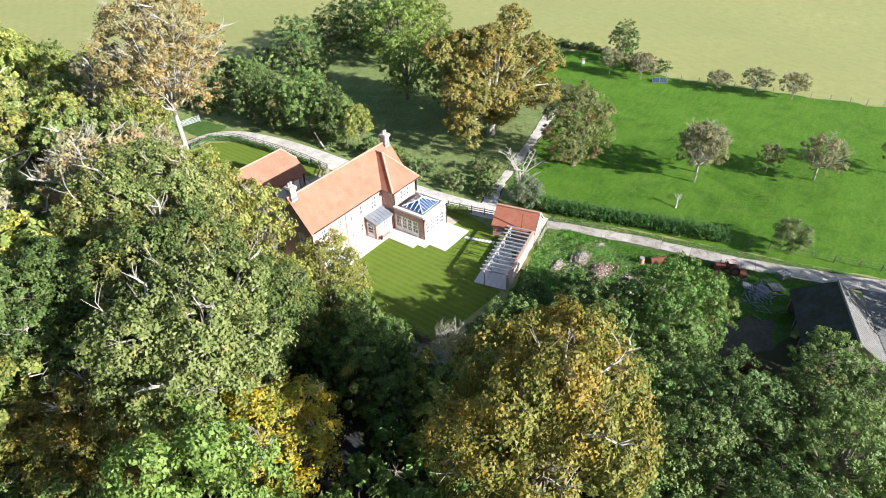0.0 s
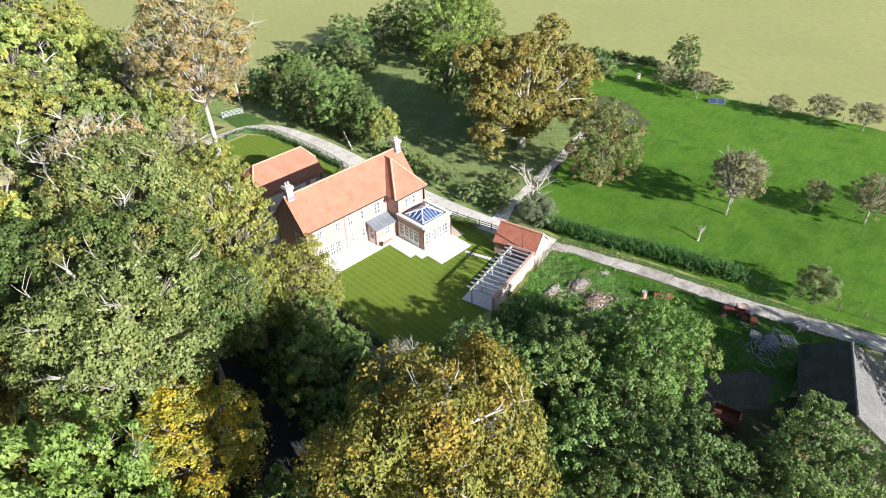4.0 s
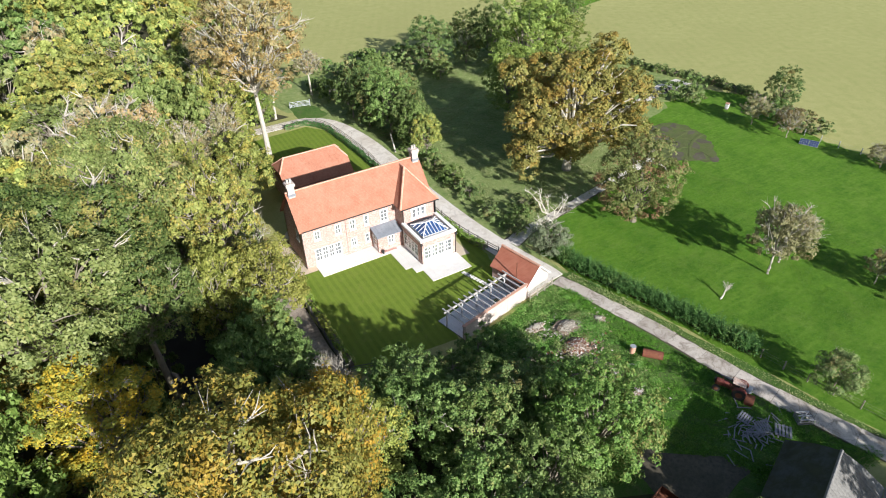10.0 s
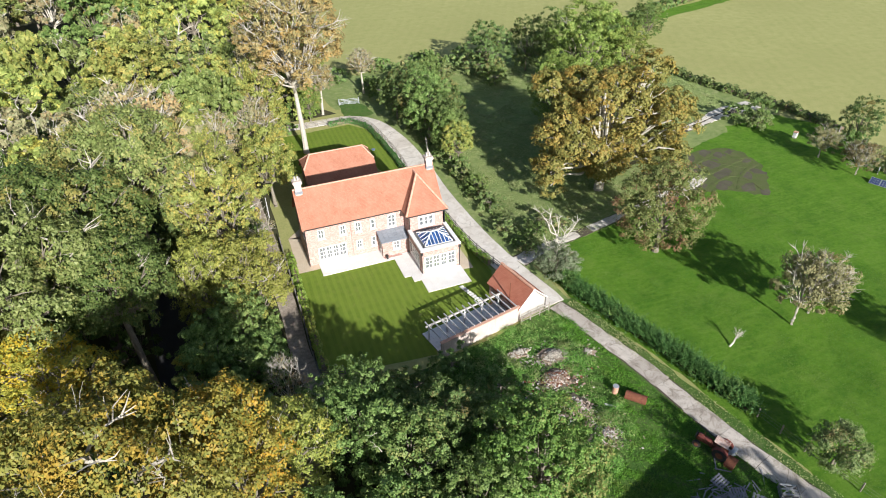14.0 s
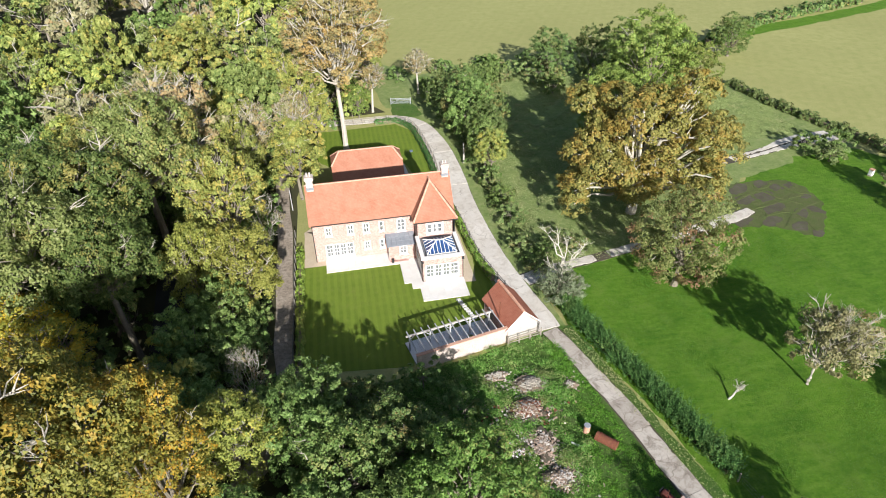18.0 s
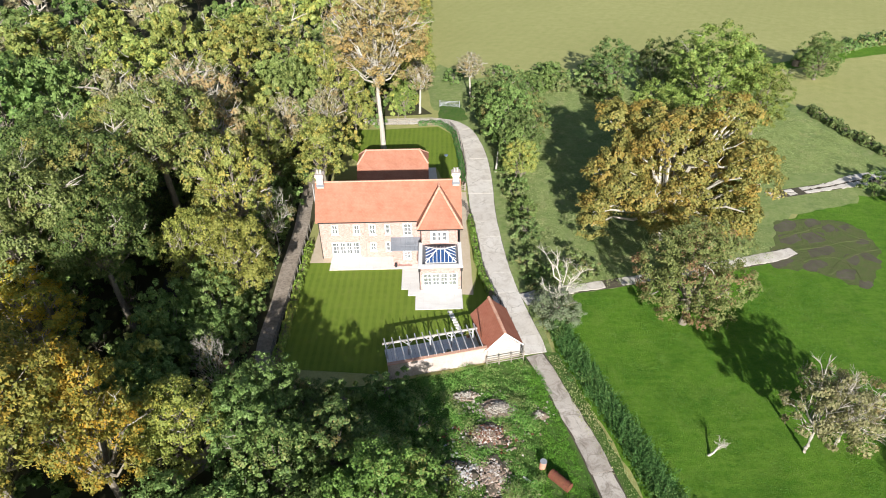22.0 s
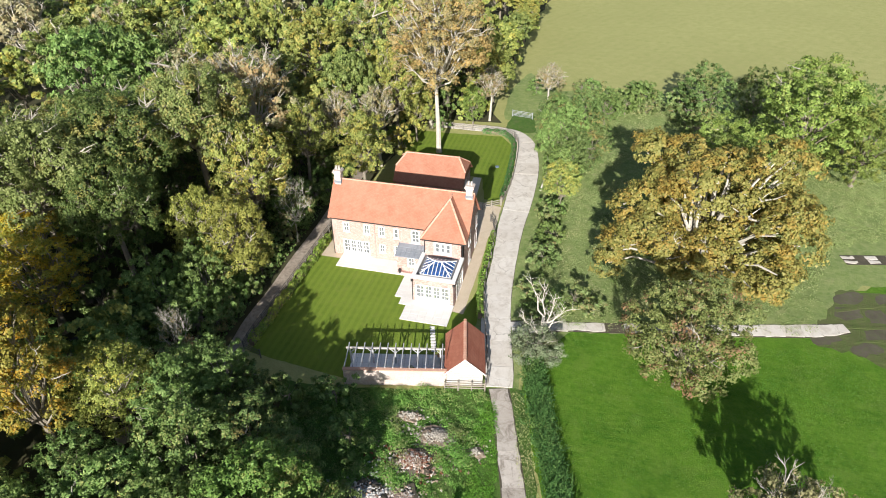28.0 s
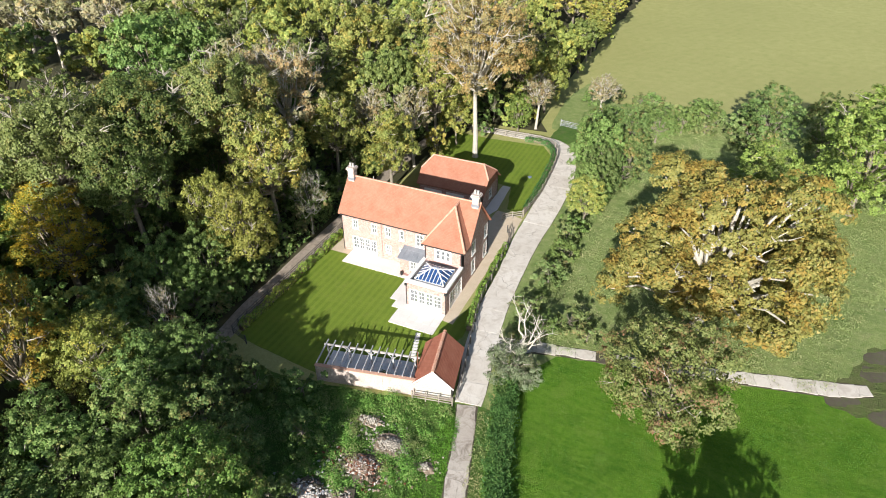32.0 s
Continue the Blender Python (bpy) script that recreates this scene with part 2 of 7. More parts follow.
def cracked_concrete(name, a, b, stain):
    """Old concrete: broad stains, grit and a web of cracks."""
    n = Nodes(name, 0.92)
    col = n.ramp(n.noise(0.5, 6, 0.65), (0.3, a), (0.7, b))
    col = n.mix(n.ramp(n.noise(0.9, 7, 0.75, distort=0.8), (0.47, (0, 0, 0)), (0.66, (0.85, 0.85, 0.85))), col, stain)
    col = n.mix(n.math("MULTIPLY", n.rand(), 0.35), col, stain)
    wob = n.add("ShaderNodeVectorMath")
    wob.operation = "ADD"
    n.link(n.co, wob.inputs[0])
    nz = n.add("ShaderNodeTexNoise")
    nz.inputs["Scale"].default_value = 0.8
    n.link(n.co, nz.inputs["Vector"])
    n.link(nz.outputs["Color"], wob.inputs[1])
    v = n.add("ShaderNodeTexVoronoi")
    v.feature = "DISTANCE_TO_EDGE"
    v.inputs["Scale"].default_value = 0.42
    n.link(wob.outputs[0], v.inputs["Vector"])
    crack = n.ramp(v.outputs["Distance"], (0.0, (0.6, 0.6, 0.6)), (0.016, (0, 0, 0)))
    gaps = n.ramp(n.noise(0.35, 3), (0.42, (0, 0, 0)), (0.56, (1, 1, 1)))
    col = n.mix(n.mix(1.0, crack, gaps, "MULTIPLY"), col, (0.12, 0.10, 0.075))
    col = n.mix(n.ramp(n.noise(14.0, 4, 0.7), (0.5, (0, 0, 0)), (0.75, (0.4, 0.4, 0.4))), col, stain)
    n.color(col).bump(n.noise(9.0, 6, 0.7), 0.3, 0.02)
    return n.mat


M_concrete = cracked_concrete("old_concrete", (0.61, 0.565, 0.505), (0.71, 0.67, 0.615), (0.45, 0.395, 0.335))
M_track = cracked_concrete("worn_track_concrete", (0.50, 0.44, 0.385), (0.62, 0.565, 0.50), (0.19, 0.155, 0.12))
M_mud = grass_mat("poached_mud", (0.085, 0.125, 0.034), (0.12, 0.155, 0.046), (0.13, 0.13, 0.062), 0.4, 1.0, dry=(0.13, 0.135, 0.06), bump=1.0)
M_poach = speckled("poached_soil", (0.075, 0.062, 0.046), (0.12, 0.103, 0.078), (0.085, 0.10, 0.04), 0.6, 2.2, 0.9, 0.8)
M_lane = speckled("dusty_lane", (0.30, 0.245, 0.195), (0.42, 0.36, 0.295), (0.17, 0.135, 0.10), 0.5, 3.0, 0.95, 0.7)
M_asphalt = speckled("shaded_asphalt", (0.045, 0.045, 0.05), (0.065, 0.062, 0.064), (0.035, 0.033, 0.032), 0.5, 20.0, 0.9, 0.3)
M_paving = speckled("pale_paving", (0.70, 0.68, 0.65), (0.78, 0.765, 0.74), (0.62, 0.59, 0.55), 0.7, 9.0, 0.8, 0.1, objrand=0.4)
M_gravel = speckled("buff_gravel", (0.55, 0.45, 0.33), (0.64, 0.54, 0.41), (0.42, 0.34, 0.25), 1.0, 30.0, 0.95, 0.4)
M_brick = brickwork("pink_brick", (0.50, 0.30, 0.25), (0.29, 0.15, 0.12), (0.57, 0.46, 0.42))
M_tile = roof_tiles("clay_roof_tile", (0.395, 0.178, 0.112), (0.335, 0.138, 0.085), (0.44, 0.225, 0.155))
M_tile_old = roof_tiles("shed_roof_tile", (0.41, 0.15, 0.095), (0.34, 0.115, 0.07), (0.45, 0.195, 0.125))
M_ridge = speckled("ridge_tile_clay", (0.46, 0.21, 0.13), (0.54, 0.28, 0.19), (0.58, 0.38, 0.29), 2.0, 14.0, 0.85, 0.2, objrand=0.6)
M_white = speckled("white_paint", (0.78, 0.77, 0.74), (0.82, 0.81, 0.79), (0.70, 0.68, 0.64), 1.5, 20.0, 0.45, 0.05)
M_lead = speckled("lead_sheet", (0.20, 0.22, 0.25), (0.27, 0.29, 0.32), (0.16, 0.17, 0.19), 1.2, 9.0, 0.45, 0.1)
M_flatroof = speckled("grey_membrane", (0.16, 0.165, 0.18), (0.20, 0.205, 0.22), (0.12, 0.12, 0.13), 1.0, 12.0, 0.7, 0.1)
M_iron = speckled("black_iron", (0.03, 0.03, 0.03), (0.05, 0.05, 0.05), (0.02, 0.02, 0.02), 3.0, 20.0, 0.45, 0.1)
M_oak = speckled("weathered_oak", (0.27, 0.235, 0.19), (0.35, 0.32, 0.27), (0.20, 0.17, 0.14), 2.0, 15.0, 0.85, 0.3)
M_silver = speckled("silvered_timber", (0.40, 0.40, 0.40), (0.52, 0.52, 0.51), (0.30, 0.30, 0.31), 2.0, 15.0, 0.8, 0.3)
M_render = speckled("whitewashed_brick", (0.46, 0.38, 0.335), (0.60, 0.54, 0.49), (0.36, 0.26, 0.215), 0.9, 7.0, 0.9, 0.4)
M_board = speckled("white_weatherboard", (0.46, 0.42, 0.38), (0.54, 0.51, 0.47), (0.36, 0.32, 0.28), 1.2, 12.0, 0.75, 0.15)
M_bark = speckled("grey_bark", (0.20, 0.17, 0.13), (0.30, 0.27, 0.21), (0.12, 0.10, 0.075), 1.5, 12.0, 0.95, 0.6)
M_pale = speckled("pale_bark", (0.44, 0.40, 0.33), (0.55, 0.52, 0.45), (0.30, 0.27, 0.22), 1.0, 10.0, 0.9, 0.4)
M_dead = speckled("bleached_dead_wood", (0.50, 0.46, 0.39), (0.60, 0.57, 0.50), (0.38, 0.34, 0.28), 1.0, 10.0, 0.9, 0.3)
M_rust = speckled("rusted_steel", (0.16, 0.055, 0.03), (0.23, 0.09, 0.05), (0.10, 0.04, 0.025), 1.5, 8.0, 0.85, 0.3)
M_redpaint = speckled("faded_red_paint", (0.15, 0.03, 0.025), (0.24, 0.06, 0.045), (0.12, 0.06, 0.045), 1.5, 6.0, 0.7, 0.2)
M_rustpanel = speckled("rust_streaked_panel", (0.52, 0.40, 0.34), (0.34, 0.13, 0.08), (0.60, 0.52, 0.46), 1.6, 5.0, 0.8, 0.3)
M_tyre = speckled("old_rubber", (0.03, 0.03, 0.03), (0.05, 0.048, 0.045), (0.07, 0.06, 0.05), 2.0, 12.0, 0.9, 0.2)
M_galv = speckled("galvanised_steel", (0.42, 0.44, 0.46), (0.52, 0.54, 0.56), (0.34, 0.35, 0.37), 1.0, 12.0, 0.5, 0.1, metal=0.4)
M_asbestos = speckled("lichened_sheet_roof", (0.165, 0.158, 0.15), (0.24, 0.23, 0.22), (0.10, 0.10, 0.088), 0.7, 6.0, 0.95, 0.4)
# Moss on the north slope, plus that slope's shade painted in as near-black.
M_moss_shade = speckled("mossy_shaded_roof", (0.016, 0.02, 0.01), (0.034, 0.04, 0.016), (0.055, 0.06, 0.065), 0.5, 0.9, 0.7, 0.4)
M_rubble = speckled("broken_masonry", (0.32, 0.26, 0.21), (0.42, 0.36, 0.31), (0.27, 0.17, 0.12), 0.8, 5.0, 0.95, 0.3, objrand=0.6)
M_dark = speckled("oak_floorboards", (0.20, 0.15, 0.11), (0.27, 0.21, 0.16), (0.16, 0.12, 0.09), 1.0, 6.0, 0.6, 0.1)


def glass_mat(name, tint, rough=0.03, clear=0.85):
    n = Nodes(name, rough, spec=0.7)
    n.p.inputs["Base Color"].default_value = (*tint, 1)
    n.p.inputs["Transmission Weight"].default_value = clear
    n.p.inputs["IOR"].default_value = 1.5
    return n.mat


M_glass = glass_mat("window_glass", (0.46, 0.49, 0.51), 0.03, 0.8)
# The blue tint stands in for sky reflected in the lantern.
M_skyglass = glass_mat("sky_tinted_glass", (0.16, 0.34, 0.70), 0.08)

L_oak = leaf_mat("oak_leaf", ((0.12, 0.168, 0.044), (0.192, 0.24, 0.07), (0.29, 0.33, 0.122)), ((0.355, 0.335, 0.10), (0.34, 0.28, 0.085)), 0.22)
L_wood = leaf_mat("woodland_oak_leaf", ((0.064, 0.102, 0.025), (0.106, 0.146, 0.037), (0.17, 0.206, 0.062)), ((0.25, 0.235, 0.066), (0.24, 0.19, 0.052)), 0.2)
L_dome = leaf_mat("browning_green_leaf", ((0.07, 0.138, 0.028), (0.115, 0.2, 0.04), (0.185, 0.275, 0.07)), ((0.20, 0.215, 0.07), (0.22, 0.175, 0.06)), 0.14, 0.25)
L_gold = leaf_mat("turning_oak_leaf", ((0.125, 0.138, 0.03), (0.19, 0.19, 0.04), (0.265, 0.25, 0.06)), ((0.36, 0.262, 0.044), (0.325, 0.205, 0.034)), 0.36, 0.3)
L_flame = leaf_mat("golden_oak_leaf", ((0.18, 0.185, 0.034), (0.265, 0.25, 0.042), (0.355, 0.31, 0.06)), ((0.45, 0.30, 0.03), (0.42, 0.235, 0.025)), 0.44, 0.6)
L_ochre = leaf_mat("ochre_maple_leaf", ((0.17, 0.20, 0.042), (0.255, 0.27, 0.058), (0.345, 0.345, 0.09)), ((0.40, 0.355, 0.075), (0.36, 0.29, 0.06)), 0.3, 0.5)
L_beech = leaf_mat("coppery_beech_leaf", ((0.215, 0.192, 0.085), (0.295, 0.246, 0.115), (0.37, 0.31, 0.16)), ((0.385, 0.27, 0.105), (0.35, 0.218, 0.082)), 0.42, 0.3)
L_yellow = leaf_mat("yellowing_maple_leaf", ((0.155, 0.19, 0.046), (0.235, 0.268, 0.066), (0.335, 0.352, 0.105)), ((0.395, 0.355, 0.09), (0.37, 0.295, 0.068)), 0.3, 0.5)
L_green = leaf_mat("green_broad_leaf", ((0.085, 0.145, 0.036), (0.145, 0.218, 0.056), (0.23, 0.308, 0.10)), ((0.215, 0.255, 0.079), (0.25, 0.24, 0.079)), 0.12)
L_dark = leaf_mat("dark_green_leaf", ((0.07, 0.12, 0.034), (0.115, 0.17, 0.048), (0.19, 0.235, 0.08)), ((0.235, 0.20, 0.075), (0.26, 0.18, 0.065)), 0.2)
L_fresh = leaf_mat("fresh_ash_leaf", ((0.12, 0.185, 0.038), (0.18, 0.25, 0.052), (0.26, 0.32, 0.085)), ((0.27, 0.30, 0.075), (0.265, 0.265, 0.07)), 0.2)
L_bright = leaf_mat("light_green_leaf", ((0.115, 0.165, 0.044), (0.175, 0.225, 0.06), (0.26, 0.30, 0.10)), ((0.29, 0.305, 0.09), (0.28, 0.265, 0.08)), 0.2)
L_orange = leaf_mat("autumn_oak_leaf", ((0.165, 0.172, 0.046), (0.24, 0.226, 0.06), (0.315, 0.285, 0.092)), ((0.35, 0.265, 0.066), (0.31, 0.20, 0.05)), 0.28, 0.4)
L_young = leaf_mat("young_hedge_leaf", ((0.15, 0.25, 0.04), (0.24, 0.35, 0.06), (0.34, 0.44, 0.10)), ((0.40, 0.44, 0.09), (0.36, 0.38, 0.08)), 0.25)
L_brown = leaf_mat("fading_beech_leaf", ((0.205, 0.212, 0.105), (0.285, 0.265, 0.14), (0.365, 0.325, 0.19)), ((0.365, 0.275, 0.13), (0.325, 0.22, 0.105)), 0.3)
L_apple = leaf_mat("sparse_apple_leaf", ((0.15, 0.16, 0.065), (0.22, 0.21, 0.095), (0.30, 0.275, 0.145)), ((0.33, 0.25, 0.115), (0.29, 0.20, 0.09)), 0.3)
L_pear = leaf_mat("reddening_leaf", ((0.115, 0.145, 0.042), (0.17, 0.198, 0.058), (0.235, 0.255, 0.09)), ((0.285, 0.165, 0.095), (0.245, 0.12, 0.075)), 0.46, 0.4)
L_willow = leaf_mat("grey_willow_leaf", ((0.12, 0.16, 0.08), (0.175, 0.22, 0.12), (0.25, 0.285, 0.18)), ((0.24, 0.25, 0.13), (0.22, 0.205, 0.11)), 0.25)
L_hedge = leaf_mat("laurel_hedge_leaf", ((0.045, 0.115, 0.03), (0.075, 0.165, 0.045), (0.12, 0.225, 0.07)), ((0.125, 0.20, 0.05), (0.16, 0.22, 0.06)), 0.2)
L_weed = leaf_mat("weed_leaf", ((0.075, 0.18, 0.03), (0.13, 0.265, 0.05), (0.21, 0.345, 0.08)), ((0.22, 0.31, 0.08), (0.28, 0.28, 0.13)), 0.3, 0.5)
L_tuft = leaf_mat("long_grass_blade", ((0.19, 0.245, 0.085), (0.265, 0.32, 0.12), (0.35, 0.40, 0.17)), ((0.38, 0.39, 0.19), (0.38, 0.35, 0.18)), 0.3, 0.3)
L_turf = leaf_mat("pasture_blade", ((0.07, 0.168, 0.018), (0.105, 0.228, 0.024), (0.155, 0.278, 0.036)), ((0.17, 0.248, 0.045), (0.19, 0.238, 0.06)), 0.25, 0.3)
L_scrub = leaf_mat("bramble_leaf", ((0.11, 0.165, 0.05), (0.17, 0.225, 0.073), (0.245, 0.29, 0.11)), ((0.285, 0.255, 0.115), (0.305, 0.215, 0.10)), 0.3)
L_conifer = leaf_mat("conifer_spray", ((0.045, 0.105, 0.026), (0.08, 0.16, 0.038), (0.14, 0.24, 0.065)), ((0.19, 0.27, 0.07), (0.22, 0.27, 0.08)), 0.2)
M_slab = speckled("smooth_pale_slab", (0.72, 0.72, 0.72), (0.80, 0.80, 0.80), (0.62, 0.62, 0.62), 0.7, 9.0, 0.3, 0.05, objrand=0.4)
M_cell = speckled("solar_cell_glass", (0.03, 0.045, 0.10), (0.045, 0.065, 0.14), (0.06, 0.08, 0.13), 1.0, 12.0, 0.25, 0.02)
M_sleep = speckled("dry_brash", (0.20, 0.15, 0.11), (0.30, 0.24, 0.18), (0.13, 0.09, 0.06), 1.5, 8.0, 0.95, 0.4)
M_blue = speckled("faded_blue_tarpaulin", (0.11, 0.16, 0.25), (0.17, 0.23, 0.33), (0.27, 0.31, 0.36), 1.0, 8.0, 0.6, 0.2)
M_twig = speckled("grey_twig", (0.38, 0.35, 0.29), (0.50, 0.46, 0.40), (0.25, 0.22, 0.18), 1.0, 10.0, 0.9, 0.3)
# Silvered timber made darker and bluer, so the heap's shade sits in the colour.
M_plank_shade = speckled("weathered_shaded_timber", (0.24, 0.245, 0.26), (0.34, 0.345, 0.36), (0.17, 0.17, 0.18), 2.0, 12.0, 0.85, 0.3, objrand=0.7)
M_tarred = speckled("dark_weathered_timber", (0.13, 0.12, 0.105), (0.19, 0.175, 0.155), (0.09, 0.08, 0.07), 2.0, 15.0, 0.85, 0.3)

# ---- mesh tools ----


def mesh_of(bm, name, material):
    me = bpy.data.meshes.new(name)
    bm.normal_update()
    bm.to_mesh(me)
    bm.free()
    me.materials.append(material)
    return me


def part(name, bm, material, parent, label=""):
    ob = new(name, mesh_of(bm, name, material))
    ob.parent = parent
    return tagged(ob, label)


def thing(name, label, category, group="", at=None, kind=""):
    ob = new(name)
    ob.empty_display_size = 0.3
    if at is not None:
        ob.matrix_basis = at
    return tagged(ob, label, category, group, kind)


def setting(name, bm, material, label, category):
    return tagged(new(name, mesh_of(bm, name, material)), label, category, "", "structure")


def box(bm, x0, y0, z0, x1, y1, z1, m=None, bevel=0.0):
    """An axis-aligned box, with an optional small bevel, turned by m."""
    vs = [bm.verts.new((x, y, z)) for z in (z0, z1) for y in (y0, y1) for x in (x0, x1)]
    fs = [bm.faces.new([vs[i] for i in q]) for q in ((0, 2, 3, 1), (4, 5, 7, 6), (0, 1, 5, 4), (2, 6, 7, 3), (0, 4, 6, 2), (1, 3, 7, 5))]
    if bevel:
        edges = list({e for f in fs for e in f.edges})
        made = bmesh.ops.bevel(bm, geom=edges, offset=bevel, segments=1, affect="EDGES", profile=0.5)
        vs = list({v for f in made["faces"] for v in f.verts})
    if m is not None:
        bmesh.ops.transform(bm, matrix=m, verts=vs)
    return bm


def newbox(*a, **k):
    return box(bmesh.new(), *a, **k)


def slab(bm, pts, down):
    """A flat polygon with a thickness measured straight down."""
    top = [bm.verts.new(p) for p in pts]
    low = [bm.verts.new((p[0], p[1], p[2] - down)) for p in pts]
    bm.faces.new(top)
    bm.faces.new(low[::-1])
    for i in range(len(pts)):
        j = (i + 1) % len(pts)
        bm.faces.new((top[j], top[i], low[i], low[j]))
    return bm


def tube(bm, a, b, ra, rb, sides=6, caps=True):
    a, b = Vector(a), Vector(b)
    d = b - a
    q = d.to_track_quat("Z", "Y") if d.length > 1e-6 else Euler().to_quaternion()
    rings = []
    for p, r in ((a, ra), (b, rb)):
        rings.append([bm.verts.new(p + q @ Vector((r * math.cos(k * math.tau / sides), r * math.sin(k * math.tau / sides), 0))) for k in range(sides)])
    for k in range(sides):
        j = (k + 1) % sides
        bm.faces.new((rings[0][k], rings[0][j], rings[1][j], rings[1][k]))
    if caps:
        bm.faces.new(rings[0][::-1])
        bm.faces.new(rings[1])
    return bm


def limb(bm, pts, radii, sides=6):
    """A bent tapering branch through the points."""
    rings = []
    for i, p in enumerate(pts):
        p = Vector(p)
        d = Vector(pts[min(i + 1, len(pts) - 1)]) - Vector(pts[max(i - 1, 0)])
        q = d.to_track_quat("Z", "Y")
        rings.append([bm.verts.new(p + q @ Vector((radii[i] * math.cos(k * math.tau / sides), radii[i] * math.sin(k * math.tau / sides), 0))) for k in range(sides)])
    for r0, r1 in zip(rings, rings[1:]):
        for k in range(sides):
            j = (k + 1) % sides
            bm.faces.new((r0[k], r0[j], r1[j], r1[k]))
    bm.faces.new(rings[-1])
    bm.faces.new(rings[0][::-1])
    return bm


def smooth_path(pts, step):
    """Points at about even steps along a Catmull-Rom line through pts (any dimension)."""
    p = [np.array(q, float) for q in pts]
    p = [2 * p[0] - p[1]] + p + [2 * p[-1] - p[-2]]
    out = []
    for i in range(1, len(p) - 2):
        n = max(1, int(round(np.linalg.norm(p[i + 1] - p[i]) / step)))
        for k in range(n):
            t = k / n
            out.append(0.5 * (2 * p[i] + (p[i + 1] - p[i - 1]) * t + (2 * p[i - 1] - 5 * p[i] + 4 * p[i + 1] - p[i + 2]) * t * t + (3 * p[i] - p[i - 1] - 3 * p[i + 1] + p[i + 2]) * t ** 3))
    out.append(p[-2])
    return out


def ragged(pts, step=1.2, amount=0.25, seed=1):
    """A closed outline with an uneven edge."""
    r = random.Random(seed)
    out = []
    for a, b in zip(pts, pts[1:] + pts[:1]):
        n = max(1, int(math.dist(a, b) / step))
        for k in range(n):
            t = k / n
            out.append((a[0] + (b[0] - a[0]) * t + r.uniform(-amount, amount), a[1] + (b[1] - a[1]) * t + r.uniform(-amount, amount)))
    return out


def sheet(name, pts, z, material, label, category, amount=0.25, step=1.2, seed=1):
    bm = bmesh.new()
    vs = [bm.verts.new((x, y, z)) for x, y in (ragged(pts, step, amount, seed) if amount else pts)]
    f = bm.faces.new(vs)
    f.normal_update()
    if f.normal.z < 0:
        f.normal_flip()
    bmesh.ops.triangulate(bm, faces=[f])
    return setting(name, bm, material, label, category)


def strip(bm, line, widths, z, thick):
    """A road-like band along a line."""
    line = [np.array(p, float) for p in line]
    rows = []
    for i, p in enumerate(line):
        d = line[min(i + 1, len(line) - 1)] - line[max(i - 1, 0)]
        d = d / np.linalg.norm(d)
        nrm = np.array((-d[1], d[0]))
        w = widths[i] / 2
        rows.append([bm.verts.new((*(p + nrm * s * w), z - k)) for s, k in ((1, thick), (1, 0), (-1, 0), (-1, thick))])
    for a, b in zip(rows, rows[1:]):
        for k in range(3):
            bm.faces.new((a[k], a[k + 1], b[k + 1], b[k]))
    bm.faces.new(rows[0][::-1])
    bm.faces.new(rows[-1])
    return bm


# ---- ground ----
bm = bmesh.new()
bmesh.ops.create_grid(bm, x_segments=40, y_segments=40, size=1800)
for f in bm.faces:
    if f.normal.z < 0:
        f.normal_flip()
setting("ground", bm, M_field, "pale olive stubble field stretching to the horizon", "field")

sheet("woodland_floor", [(-6, -60), (22, -60), (20, -47), (12, -41), (4, -21), (-3, -21), (-2.2, 20), (0, 38), (2, 44), (13, 44), (9.6, 52), (9.4, 60), (10.6, 90), (13, 150), (16, 330), (-320, 330), (-320, -200), (-60, -200)], 0.02, M_litter, "dark brown leaf litter under the trees", "woodland floor", 0.6, 4.0, 2)
sheet("orchard_grass", [(25.8, -17), (25.3, -12), (30, -7.5), (40, -5.6), (49, -4.2), (55, -1.2), (58, 4.5), (63, 9.0), (70, 12.2), (76, 12.0), (84, 13), (88.5, 5), (84, -5), (81.5, -12), (83.5, -24), (85, -34), (87.5, -48), (91, -70), (94, -120), (44, -120), (38, -70), (34, -52), (31.3, -41), (29, -31), (27, -22)], 0.022, M_orchard, "bright green grazed orchard grass", "grass", 0.45, 1.2, 3)
sheet("rough_grass_bank", [(20.8, 44), (23.0, 36), (23.4, 24), (22.8, 8), (23.0, -1), (24.2, -9), (25.5, -11.5), (30, -8.6), (40, -6.8), (49, -5.2), (55, -1.5), (58, 4.5), (63, 9.0), (70, 12.2), (76, 12.0), (84, 13), (86, 14), (82.5, 31), (80.5, 44), (72, 62), (58, 60), (47, 62), (40, 66), (30, 66), (22, 62), (15, 72), (12.5, 60), (13.5, 46)], 0.02, M_rough, "rough uncut grass with dry seed heads on the bank", "grass", 0.3, 2.0, 4)
sheet("weedy_yard", [(24.0, -17.5), (22, -17.8), (9, -20.6), (3, -21), (9, -41), (14, -43), (16, -46), (30, -49.5), (32.5, -52), (29.5, -40), (27, -31), (25, -23)], 0.024, M_yard, "weedy green yard with nettles and dock", "weeds", 0.25, 1.5, 5)
sheet("yard_track", [(13.4, -38.4), (15.3, -39.2), (17.0, -41.3), (19.9, -43.3), (20.4, -45.2), (16.0, -46.0), (13.2, -43.9), (12.4, -41.5)], 0.03, M_soil, "dark trodden earth before the barn", "bare earth", 0.4, 1.2, 6)
